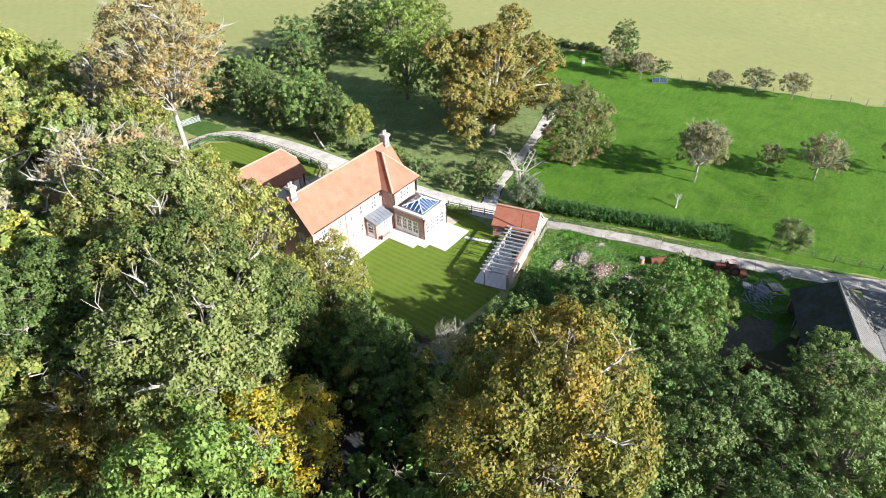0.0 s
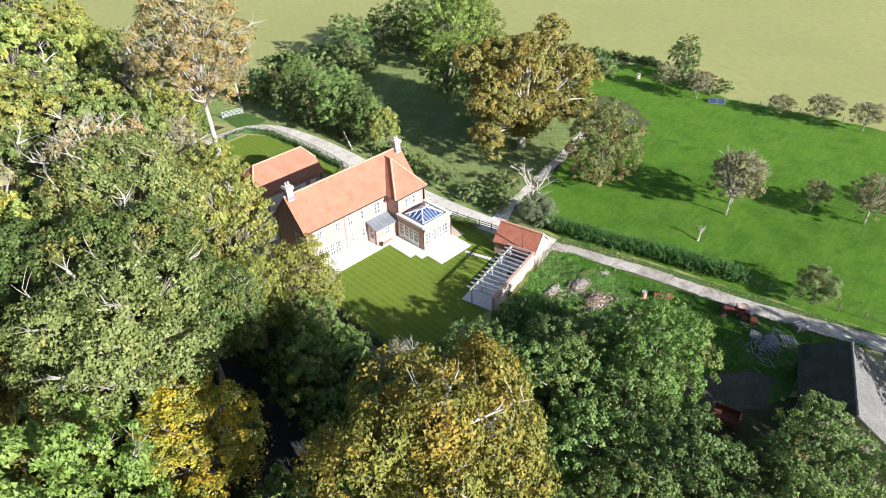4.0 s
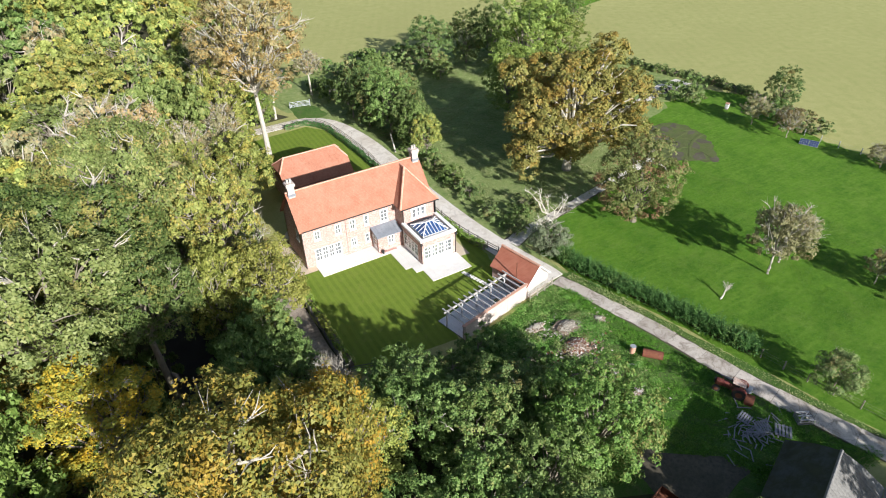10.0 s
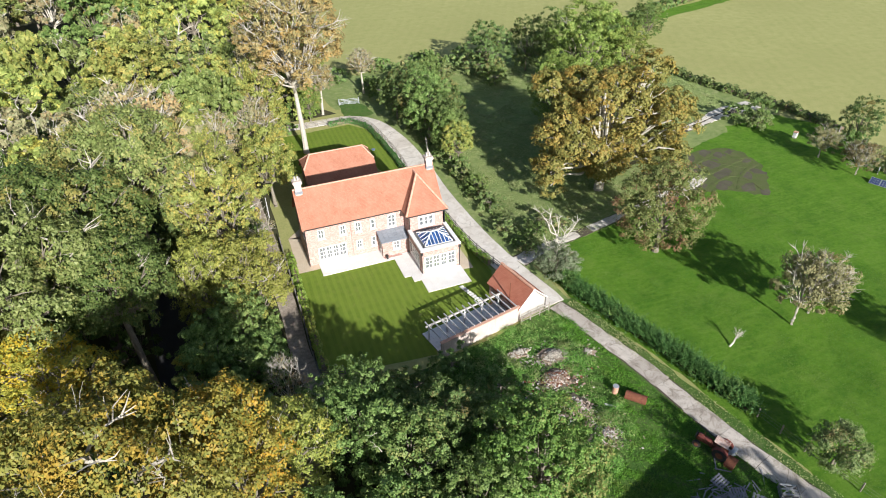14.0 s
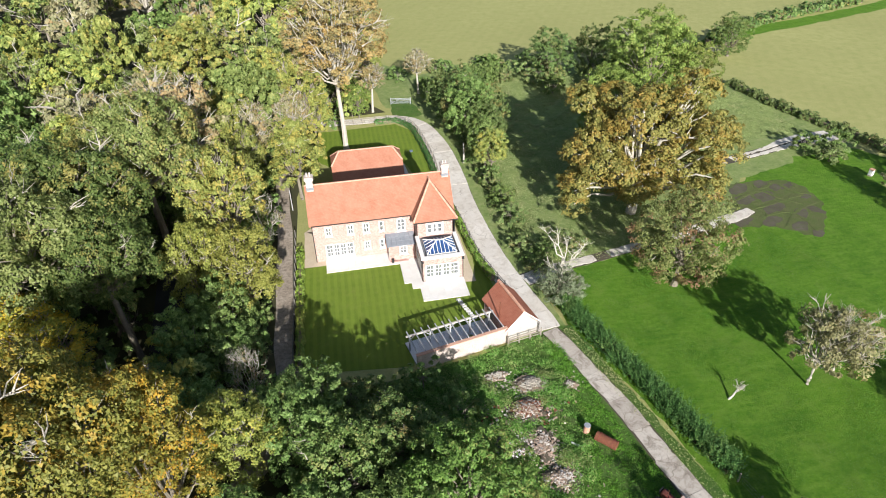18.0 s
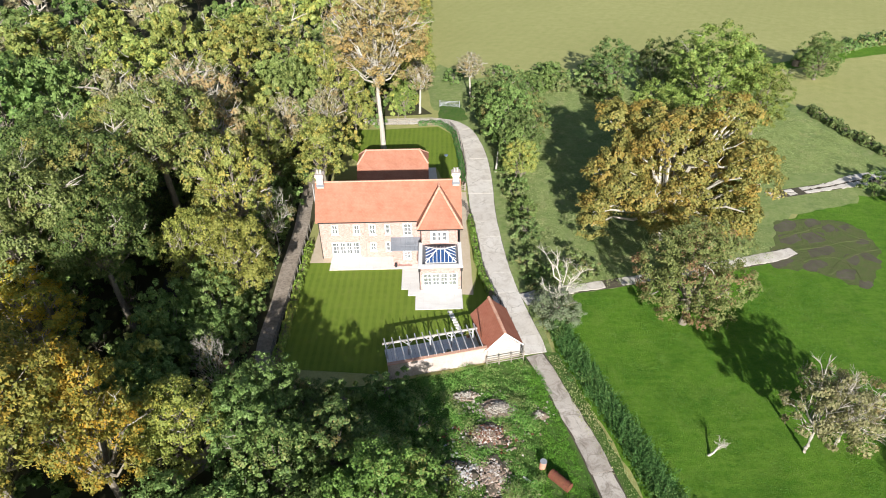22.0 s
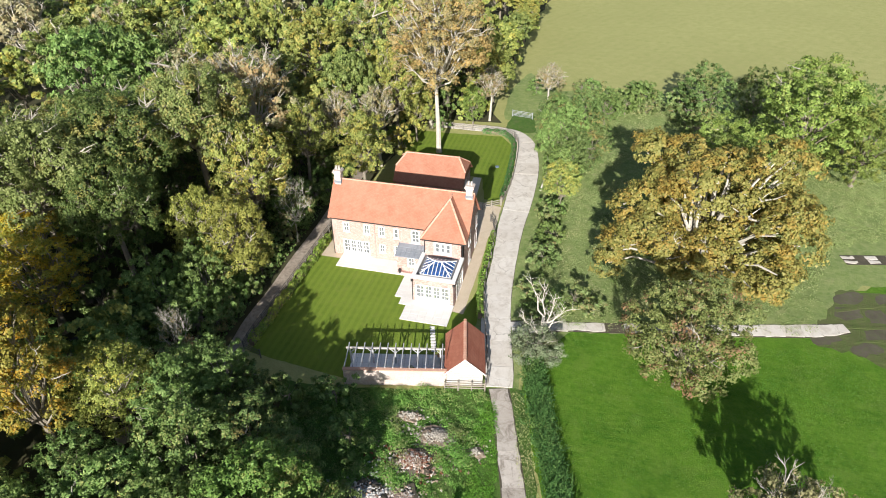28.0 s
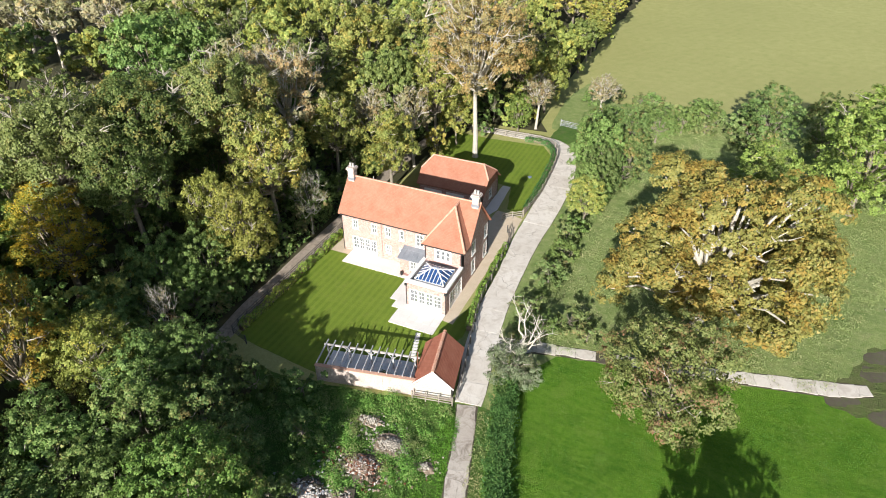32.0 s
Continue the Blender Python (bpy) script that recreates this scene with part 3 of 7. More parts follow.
sheet("lawn", [(-1.7, -0.97), (-2.0, -18.4), (8.8, -19.6), (9.2, -17.4), (17.6, -15.4), (18.3, -13), (19.6, -9), (18.6, -3), (17.9, -7.75), (14, -5), (11.9, -0.5), (2, -0.5), (1, -0.97)], 0.03, M_lawn, "striped mown garden lawn", "lawn", 0.06, 0.8, 7)
sheet("back_lawn", [(-1, 38.2), (5, 37.9), (14.4, 38.6), (16.6, 35.5), (17.3, 30), (17.6, 17), (15.5, 17.2), (13.9, 23.5), (3, 24), (-1.5, 30)], 0.03, M_lawn, "small mown lawn behind the garage", "lawn", 0.08, 0.8, 8)
rm_ = random.Random(4)
sheet("poached_ground", [(58.5, 6.2), (63.0, 6.8), (67.4, 5.6), (68.4, 2.8), (68.1, -0.5), (65.1, -5.4), (62.4, -8.1), (61.3, -7.7), (60.2, -6.5), (58.3, -4.7), (55.9, -4.4), (53.5, -4.0), (52.9, -2.2), (56.2, 1.4)], 0.03, M_mud, "trampled fan of muddy worn grass", "mud", 0.35, 0.7, 19)
sheet("worn_grass", [(59.2, 10.2), (64.1, 12.4), (70.0, 13.8), (73.0, 12.9), (72.2, 10.7), (66.9, 9.0), (61.9, 7.8), (57.6, 6.7)], 0.028, M_rough, "pale flattened grass beside the broken slabs", "grass", 0.3, 0.8, 18)
mud_spots = [(59.3, 5.0, 1.9, 1.1), (62.9, 5.5, 1.2, 0.8), (61.6, 2.4, 1.7, 1.1), (58.2, 2.1, 1.6, 1.1), (60.8, -0.8, 2.0, 1.1), (58.7, -3.5, 1.6, 0.9), (63.6, -2.6, 1.2, 1.0), (61.3, -5.5, 1.6, 0.9), (67.0, 1.0, 0.9, 0.6), (65.8, -2.2, 0.7, 1.4), (62.4, -7.4, 0.9, 0.7), (54.9, -2.3, 1.9, 1.3), (66.2, 4.2, 1.3, 0.5), (64.4, 4.2, 1.0, 0.7)]
for i, (mx, my, ma, mb) in enumerate(mud_spots):
    ring_ = []
    for k in range(14):
        wob = rm_.uniform(0.8, 1.2)
        u, v = ma * math.cos(k * math.tau / 14) * wob, mb * math.sin(k * math.tau / 14) * wob
        ring_.append((mx + 0.87 * u - 0.5 * v, my + 0.5 * u + 0.87 * v))
    sheet("muddy_patch", ring_, 0.034 + 0.0015 * i, M_poach, "churned brown mud patch in the grass", "mud", 0.1, 0.4, 20 + i)
for ln in ([(57.1, 2.2), (60.3, 3.6), (64.0, 5.0)], [(61.5, 5.0), (62.7, 2.2), (64.5, 0.1), (66.1, -1.2)], [(56.3, -0.5), (60.7, 0.2), (64.0, 1.1), (66.8, 1.6)], [(59.4, -5.4), (62.9, -2.4), (65.9, -0.9), (68.1, -0.5)], [(65.1, 6.0), (66.3, 2.7), (68.2, 1.3)], [(57.6, -2.6), (61.7, -1.9), (62.9, -4.2), (62.7, -6.9)]):
    fine_ = smooth_path(ln, 0.7)
    setting("wheel_rut", strip(bmesh.new(), fine_, [rm_.uniform(0.3, 0.6) for q in fine_], 0.06 + 0.003 * rm_.random(), 0.04), M_mud, "curved grassy wheel track through the mud", "track mark")
sheet("field_gateway", [(14.5, 41.5), (19.6, 41), (19.4, 45), (18.5, 49), (15, 49)], 0.034, M_yard, "worn grass before the field gate", "grass", 0.3, 1.0, 10)
sheet("gravel_court", [(14.0, 10.5), (14.4, 16.4), (18.2, 15.6), (18.4, 8.6), (16.9, 7.0)], 0.036, M_gravel, "buff gravel turning by the house corner", "gravel", 0.06, 0.8, 11)
sheet("grass_verge", [(24.4, -17), (25.8, -17), (27, -22), (29, -31), (31.3, -41), (34, -52), (38, -70), (36.4, -70), (32.7, -53), (29.2, -40), (26.5, -27)], 0.028, M_yard, "worn grass verge between the track and hedge", "grass", 0.15, 1.0, 12)

sheet("drive_verge", [(16.2, 40.5), (20, 44), (24, 44), (24.5, 8), (24.5, -9), (25.4, -17.5), (18.3, -18.2), (18.9, -8), (18.2, 8), (18.3, 16), (18.1, 30), (17.2, 36.5)], 0.014, M_rough, "rough grass either side of the drive", "grass", 0.2, 1.5, 13)
sheet("field_margin", [(83, 62.4), (93.6, 66.2), (107, 71.4), (116.7, 73.4), (141, 80.2), (165, 88), (166, 94), (143.8, 86), (112, 77.5), (98, 72.3), (85, 67.5)], 0.012, M_orchard, "green grass margin along the far field hedge", "grass", 0.4, 2.5, 14)
# drive and track: concrete bays with open joints
drive_line = [(2.0, 41.2), (8.5, 41.0), (13.0, 41.0), (16.2, 40.3), (18.5, 37.0), (19.6, 32), (20.2, 26), (20.3, 18.5), (20.25, 10.3), (20.6, 3.4), (21.0, -4.2), (21.9, -10.2), (23.0, -14.8), (23.4, -17.2)]
drive_w = [2.2, 2.2, 2.3, 2.6, 3.2, 3.6, 3.8, 3.8, 3.4, 3.0, 3.2, 3.2, 2.9, 2.6]
track_line = [(23.45, -17.4), (25.1, -23.2), (26.6, -29.0), (28.3, -38.0), (30.0, -44.6), (32.2, -51.6), (35.0, -60), (38.5, -72), (44, -92), (50, -118)]
track_w = [2.0, 2.0, 2.05, 2.2, 2.4, 2.6, 2.7, 2.7, 2.7, 2.7]
path_line = [(23.3, -8.7), (26.8, -7.6), (30, -6.9), (33.8, -6.2), (40, -4.9), (47.3, -3.4), (54, -1.8), (57.5, -0.6)]
path_w = [2.4, 1.9, 1.6, 1.6, 1.6, 1.9, 2.1, 1.6]
road = setting("drive", strip(bmesh.new(), [p[:2] for p in smooth_path([(*p, w) for p, w in zip(drive_line, drive_w)], 1.0)], [p[2] for p in smooth_path([(*p, w) for p, w in zip(drive_line, drive_w)], 1.0)], 0.035, 0.05), M_soil, "earth bed under the concrete drive", "drive")
track = setting("track", strip(bmesh.new(), [p[:2] for p in smooth_path([(*p, w) for p, w in zip(track_line, track_w)], 1.0)], [p[2] for p in smooth_path([(*p, w) for p, w in zip(track_line, track_w)], 1.0)], 0.035, 0.05), M_soil, "earth bed under the concrete farm track", "track")
side_path = setting("side_path", strip(bmesh.new(), [p[:2] for p in smooth_path([(*p, w) for p, w in zip(path_line, path_w)], 1.0)], [p[2] for p in smooth_path([(*p, w) for p, w in zip(path_line, path_w)], 1.0)], 0.036, 0.05), M_soil, "earth bed under the side path", "path")


def bays(parent, line, widths, bay, seed, halves=1, wobble=0.06, skip=0.0, skin=None):
    """Concrete bays laid end to end along a line, each a piece of its own."""
    r = random.Random(seed)
    fine = smooth_path([(*p, w) for p, w in zip(line, widths)], 0.25)
    acc, start, chunks = 0.0, 0, []
    for i in range(1, len(fine)):
        acc += np.linalg.norm(fine[i][:2] - fine[i - 1][:2])
        if acc > bay:
            chunks.append((start, i))
            start, acc, bay_now = i, 0.0, bay
    chunks.append((start, len(fine) - 1))
    for a, b in chunks:
        seg = fine[a:b + 1:4]
        if (fine[b] != seg[-1]).any():
            seg.append(fine[b])
        if len(seg) < 2 or r.random() < skip:
            continue
        for h in range(halves):
            bm = bmesh.new()
            rows = []
            for i, p in enumerate(seg):
                d = seg[min(i + 1, len(seg) - 1)][:2] - seg[max(i - 1, 0)][:2]
                d = d / np.linalg.norm(d)
                nrm = np.array((-d[1], d[0]))
                w = p[2] / 2
                lo = -w + h * 2 * w / halves + 0.02 + r.uniform(0, wobble)
                hi = -w + (h + 1) * 2 * w / halves - 0.02 - r.uniform(0, wobble)
                shift = d * ((0.012 if i == 0 else -0.012 if i == len(seg) - 1 else 0) + r.uniform(-0.01, 0.01))
                rows.append([bm.verts.new((*(p[:2] + nrm * s + shift), z)) for s, z in ((hi, 0.0), (hi, 0.085), (lo, 0.085), (lo, 0.0))])
            for q0, q1 in zip(rows, rows[1:]):
                for k in range(3):
                    bm.faces.new((q0[k], q0[k + 1], q1[k + 1], q1[k]))
            bm.faces.new(rows[0][::-1])
            bm.faces.new(rows[-1])
            lift = r.uniform(-0.012, 0.012)
            for v in bm.verts:
                v.co.z += lift
            part("concrete_bay", bm, skin or M_concrete, parent)


# woodland lane, road and garden paths
lane_line = [(-3.5, 40), (-4.4, 24), (-4.4, 14), (-3.95, 7), (-3.95, -2.5), (-3.8, -9), (-3.9, -14), (-3.4, -20), (-4.2, -26), (-8, -31)]
setting("woodland_lane", strip(bmesh.new(), smooth_path(lane_line, 1.0), [1.9] * len(smooth_path(lane_line, 1.0)), 0.045, 0.05), M_lane, "narrow dusty brown lane along the wood", "lane")
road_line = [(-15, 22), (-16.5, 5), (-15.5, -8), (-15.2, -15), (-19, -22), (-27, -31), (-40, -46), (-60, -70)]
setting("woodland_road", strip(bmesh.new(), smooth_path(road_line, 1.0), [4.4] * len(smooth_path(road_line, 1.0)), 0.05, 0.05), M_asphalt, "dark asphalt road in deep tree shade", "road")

# ---- house ----
EAVE, RIDGE, RIDGE_Y, BACK_Y, LONG = 5.3, 9.1, 2.75, 6.2, 16.6


def panel(bm, a, b, z0, z1, thick, holes=()):
    """A wall from a to b (plan), thickness to the left of its way, with rectangular holes (u0, z0, u1, z1) through it."""
    a, b = Vector((*a, 0)), Vector((*b, 0))
    d = (b - a)
    n = d.length
    d.normalize()
    side = Vector((-d.y, d.x, 0))
    us = sorted({0, n, *[h[0] for h in holes], *[h[2] for h in holes]})
    zs = sorted({z0, z1, *[h[1] for h in holes], *[h[3] for h in holes]})
    m = Matrix.Translation(a) @ Matrix(((d.x, side.x, 0, 0), (d.y, side.y, 0, 0), (0, 0, 1, 0), (0, 0, 0, 1)))
    for u0, u1 in zip(us, us[1:]):
        for q0, q1 in zip(zs, zs[1:]):
            mu, mz = (u0 + u1) / 2, (q0 + q1) / 2
            if any(h[0] < mu < h[2] and h[1] < mz < h[3] for h in holes):
                continue
            box(bm, u0, 0, q0, u1, thick, q1, m)
    bmesh.ops.remove_doubles(bm, verts=bm.verts, dist=0.0005)
    return bm


def local(a, b):
    a, b = Vector((*a, 0)), Vector((*b, 0))
    d = (b - a).normalized()
    side = Vector((-d.y, d.x, 0))
    return Matrix.Translation(a) @ Matrix(((d.x, side.x, 0, 0), (d.y, side.y, 0, 0), (0, 0, 1, 0), (0, 0, 0, 1)))


def ring(u0, z0, u1, z1, w, y0, y1, m):
    """A rectangular picture-frame of one piece."""
    bm = bmesh.new()
    rows = []
    for y in (y0, y1):
        for k in (0, w):
            rows.append([bm.verts.new(m @ Vector(p)) for p in ((u0 + k, y, z0 + k), (u1 - k, y, z0 + k), (u1 - k, y, z1 - k), (u0 + k, y, z1 - k))])
    fo, fi, bo, bi = rows
    for k in range(4):
        j = (k + 1) % 4
        bm.faces.new((fo[k], fo[j], fi[j], fi[k]))
        bm.faces.new((bo[j], bo[k], bi[k], bi[j]))
        bm.faces.new((fo[j], fo[k], bo[k], bo[j]))
        bm.faces.new((fi[k], fi[j], bi[j], bi[k]))
    bmesh.ops.recalc_face_normals(bm, faces=bm.faces)
    return bm


def window(parent, m, u0, z0, u1, z1, cols=2, rows=2, name="window", surround=0.075, label="white painted casement window", bar=0.042, solid=0.0, leaf_bars=False):
    """A casement: surround, frame with glazing bars, one pane to each light. m: the wall's own axes, y inwards."""
    w, f = surround, 0.062
    ob = part(name, ring(u0, z0, u1, z1, f, 0.03, 0.11, m), M_white, parent, label)
    if w:
        part("surround", ring(u0 - w, z0 - w, u1 + w, z1 + w, w - 0.001, -0.025, 0.02, m), M_white, ob)
    uu = [u0 + f + (u1 - u0 - 2 * f) * k / cols for k in range(cols + 1)]
    base = z0 + f + (z1 - z0 - 2 * f) * solid
    zz = [base + (z1 - f - base) * k / rows for k in range(rows + 1)]
    for u in uu[1:-1]:
        part("mullion", newbox(u - bar, 0.04, z0 + f, u + bar, 0.10, z1 - f, m), M_white, ob)
    for z in zz[1:-1]:
        part("glazing_bar", newbox(u0 + f, 0.05, z - 0.028, u1 - f, 0.09, z + 0.028, m), M_white, ob)
    if solid:
        part("bottom_panel", newbox(u0 + f, 0.045, z0 + f, u1 - f, 0.095, base, m), M_white, ob)
    if leaf_bars:
        for a, b in zip(uu, uu[1:]):
            part("glazing_bar", newbox((a + b) / 2 - 0.02, 0.05, base, (a + b) / 2 + 0.02, 0.09, z1 - f, m), M_white, ob)
    for a, b in zip(uu, uu[1:]):
        p = part("pane", newbox(a, 0.06, base, b, 0.075, z1 - f, m), M_glass, ob, "clear glass pane")
        p.visible_shadow = False
    sill = newbox(u0 - w - 0.05, -0.1, z0 - w - 0.07, u1 + w + 0.05, 0.0, z0 - w, m)
    part("sill", sill, M_white, ob)
    return ob


house = thing("house", "two-storey pink brick house with clay tile roof", "house")
front, right, back, left = ((0, 0), (LONG, 0)), ((LONG, -1.9), (LONG, BACK_Y)), ((LONG, BACK_Y), (0, BACK_Y)), ((0, BACK_Y), (0, 0))
T = 0.3
front_holes = [(1.45, 3.55, 2.1, 4.72), (4.05, 3.5, 4.68, 4.72), (5.9, 3.45, 6.55, 4.72), (7.8, 3.45, 8.28, 4.72), (9.95, 3.15, 10.85, 4.78), (1.25, 0.12, 4.5, 2.26), (5.88, 1.1, 6.5, 2.16), (7.75, 1.0, 8.22, 2.2)]
part("front_wall", panel(bmesh.new(), (0, 0), (12.0, 0), -0.05, EAVE, T, front_holes), M_brick, house)
right_holes = [(2.75, 3.2, 3.75, 4.75), (6.75, 3.2, 7.65, 4.75), (2.75, 0.6, 3.75, 2.2), (6.6, 0.5, 7.6, 2.2)]
part("east_wall", panel(bmesh.new(), *right, -0.05, 5.0, T, right_holes), M_brick, house)
part("back_wall", panel(bmesh.new(), *back, -0.05, 5.0, T, [(2.0, 3.4, 2.8, 4.6), (6.0, 3.4, 6.8, 4.6), (11.0, 3.4, 11.8, 4.6), (7.5, 0.1, 8.5, 2.1)]), M_brick, house)
part("west_wall", panel(bmesh.new(), (0, BACK_Y), (0, T), -0.05, 5.0, T, [(4.0, 3.3, 4.8, 4.5)]), M_brick, house)
wing_holes = [(1.3, 3.55, 3.05, 4.75)]
part("wing_front_wall", panel(bmesh.new(), (12.0, -1.9), (LONG, -1.9), 3.0, EAVE, T, wing_holes), M_brick, house)
part("wing_side_wall", panel(bmesh.new(), (12.0, 0.0), (12.0, -1.6), -0.05, EAVE, T), M_brick, house)


def gable(x, sgn):
    bm = bmesh.new()
    prof = [(0, 5.0), (BACK_Y, 5.0), (BACK_Y, 5.05), (RIDGE_Y, RIDGE - 0.25), (0, EAVE + 0.0)]
    a = [bm.verts.new((x, y, z)) for y, z in prof]
    b = [bm.verts.new((x + sgn * T, y, z)) for y, z in prof]
    bm.faces.new(a)
    bm.faces.new(b[::-1])
    for i in range(5):
        bm.faces.new((a[i], b[i], b[(i + 1) % 5], a[(i + 1) % 5]))
    bmesh.ops.recalc_face_normals(bm, faces=bm.faces)
    return bm


part("east_gable", gable(LONG, -1), M_brick, house)
part("west_gable", gable(0, 1), M_brick, house)
part("upper_floor", newbox(T, T, 2.55, LONG - T, BACK_Y - T, 2.75), M_dark, house)
part("loft_floor", newbox(T, T, 4.95, LONG - T, BACK_Y - T, 5.05), M_dark, house)
part("ground_floor", newbox(T, T, -0.04, LONG - T, BACK_Y - T, 0.06), M_dark, house)

fm = local(*front)
for i, h in enumerate(front_holes):
    if i == 5:
        window(house, fm, *h, cols=4, rows=3, name="terrace_door", label="white folding glazed doors onto the terrace", bar=0.12, solid=0.24, leaf_bars=True)
    elif i == 4:
        w = window(house, fm, *h, cols=2, rows=3, name="arched_window", label="white arched landing window")
        bm = limb(bmesh.new(), [(10.4 + 0.52 * math.cos(math.pi * k / 10), -0.02, 4.28 + 0.6 * math.sin(math.pi * k / 10)) for k in range(11)], [0.07] * 11, 4)
        part("arch_head", bm, M_white, w)
        for sgn in (-1, 1):
            bm = bmesh.new()
            prev = None
            pts = [(10.4 + sgn * 0.47, 4.8)] + [(10.4 + sgn * 0.47 * math.cos(k * math.pi / 16), 4.28 + 0.52 * math.sin(k * math.pi / 16)) for k in range(9)]
            fa = bm.faces.new([bm.verts.new((x, -0.012, z)) for x, z in (pts if sgn < 0 else pts[::-1])])
            ex = bmesh.ops.extrude_face_region(bm, geom=[fa])
            bmesh.ops.translate(bm, vec=(0, 0.2, 0), verts=[v for v in ex["geom"] if isinstance(v, bmesh.types.BMVert)])
            part("spandrel", bm, M_brick, w, "brick spandrel beside the arch")
    else:
        window(house, fm, *h, cols=1 if h[2] - h[0] < 0.5 else 2, rows=2)
rm = local(*right)
for h in right_holes:
    window(house, rm, *h, cols=2, rows=2, surround=0.1)
wm = local((12.0, -1.9), (LONG, -1.9))
for h in wing_holes:
    window(house, wm, *h, cols=3, rows=2, surround=0.16, bar=0.14, label="wide white three-light window")
bmx = local(*back)
for h in [(2.0, 3.4, 2.8, 4.6), (6.0, 3.4, 6.8, 4.6), (11.0, 3.4, 11.8, 4.6)]:
    window(house, bmx, *h, surround=0.08)
part("back_door", newbox(8.15, BACK_Y - 0.2, 0.1, 9.05, BACK_Y - 0.12, 2.1), M_white, house, "white panelled back door")
window(house, local((0, BACK_Y), (0, 0)), 4.0, 3.3, 4.8, 4.5, surround=0.08)

# roofs
E0, E1 = -0.35, LONG + 0.28
roof = part("main_roof", slab(slab(bmesh.new(), [(E0, -0.32, 5.42), (E1, -0.32, 5.42), (E1, RIDGE_Y, RIDGE), (E0, RIDGE_Y, RIDGE)], 0.16), [(E1, BACK_Y + 0.35, 4.85), (E0, BACK_Y + 0.35, 4.85), (E0, RIDGE_Y + 0.002, RIDGE), (E1, RIDGE_Y + 0.002, RIDGE)], 0.16), M_tile, house, "orange clay tiled roof")
W0, W1, WF, WZ, AX, AY, AZ = 11.62, 16.9, -2.16, 5.34, 14.25, 1.42, 8.8
bm = bmesh.new()
slab(bm, [(W0, WF, WZ), (W1, WF, WZ), (AX, AY, AZ)], 0.14)
slab(bm, [(W0, 0.0, WZ + 0.02), (W0, WF, WZ), (AX, AY, AZ), (AX, 2.7, AZ)], 0.14)
slab(bm, [(W1, WF, WZ), (W1, 0.0, WZ + 0.02), (AX, 2.7, AZ), (AX, AY, AZ)], 0.14)
part("wing_roof", bm, M_tile, house, "hipped clay tile roof over the wing")


def ridge_tiles(parent, a, b, radius=0.11, length=0.3):
    """Half-round ridge or hip tiles in a row, each a piece of its own, on shared mesh data."""
    a, b = Vector(a), Vector(b)
    n = max(1, int((b - a).length / length))
    d = (b - a) / n
    q = d.to_track_quat("X", "Z")
    bm = bmesh.new()
    L = d.length
    rows = []
    for x, r in ((0, radius), (L * 0.82, radius), (L * 0.82, radius * 1.22), (L * 0.99, radius * 1.22)):
        rows.append([bm.verts.new((x, r * 1.15 * math.cos(k * math.pi / 5), r * math.sin(k * math.pi / 5) - 0.02)) for k in range(6)])
    for r0, r1 in zip(rows, rows[1:]):
        for k in range(5):
            bm.faces.new((r0[k], r1[k], r1[k + 1], r0[k + 1]))
    bm.faces.new(rows[-1])
    bm.faces.new(rows[0][::-1])
    me = mesh_of(bm, "ridge_tile", M_ridge)
    for k in range(n):
        ob = new("ridge_tile", me)
        ob.matrix_basis = Matrix.Translation(a + d * k) @ q.to_matrix().to_4x4()
        ob.parent = parent


def chimney(parent, x, y, z0, z1, w):
    bm = bmesh.new()
    h = w / 2
    box(bm, x - h, y - h, z0, x + h, y + h, z1 - 0.5)
    for k, (o, t) in enumerate(((0.05, 0.1), (0.1, 0.1), (0.15, 0.16), (0.08, 0.14))):
        zz = z1 - 0.5 + sum((0.1, 0.1, 0.16, 0.14)[:k])
        box(bm, x - h - o, y - h - o, zz, x + h + o, y + h + o, zz + t)
    ob = part("chimney", bm, M_render, parent, "corbelled brick chimney stack")
    fl = bmesh.new()
    box(fl, x - h - 0.06, y - h - 0.06, z0 + 0.42, x + h + 0.06, y + h + 0.06, z0 + 0.72)
    part("flashing", fl, M_lead, ob, "grey lead flashing")
    for dx in (-0.17, 0.17):
        pot = bmesh.new()
        tube(pot, (x + dx, y, z1), (x + dx, y, z1 + 0.4), 0.13, 0.105, 10)
        tube(pot, (x + dx, y, z1 + 0.36), (x + dx, y, z1 + 0.44), 0.135, 0.135, 10)
        part("chimney_pot", pot, M_board, ob, "pale clay chimney pot")


ridge_tiles(roof, (E0, RIDGE_Y, RIDGE + 0.01), (E1, RIDGE_Y, RIDGE + 0.01))
ridge_tiles(roof, (W0, WF, WZ + 0.03), (AX, AY, AZ + 0.03))
ridge_tiles(roof, (W1, WF, WZ + 0.03), (AX, AY, AZ + 0.03))
ridge_tiles(roof, (AX, AY, AZ + 0.01), (AX, 2.6, AZ + 0.01))
chimney(house, 0.32, RIDGE_Y - 0.1, 8.3, 10.35, 0.78)
chimney(house, 16.28, RIDGE_Y - 0.1, 8.3, 10.25, 0.78)
for x, y, z in ((-0.06, -0.06, 5.3), (12.05, -1.98, 5.2), (16.5, -1.98, 5.2)):
    part("downpipe", tube(bmesh.new(), (x, y, 0.05 if y > -1 else 3.3), (x, y, z), 0.045, 0.045, 8), M_iron, house, "black iron downpipe")
gut = bmesh.new()
box(gut, E0 + 0.3, -0.42, 5.28, 11.55, -0.31, 5.37)
part("gutter", gut, M_iron, house, "black gutter under the eaves")
gut = bmesh.new()
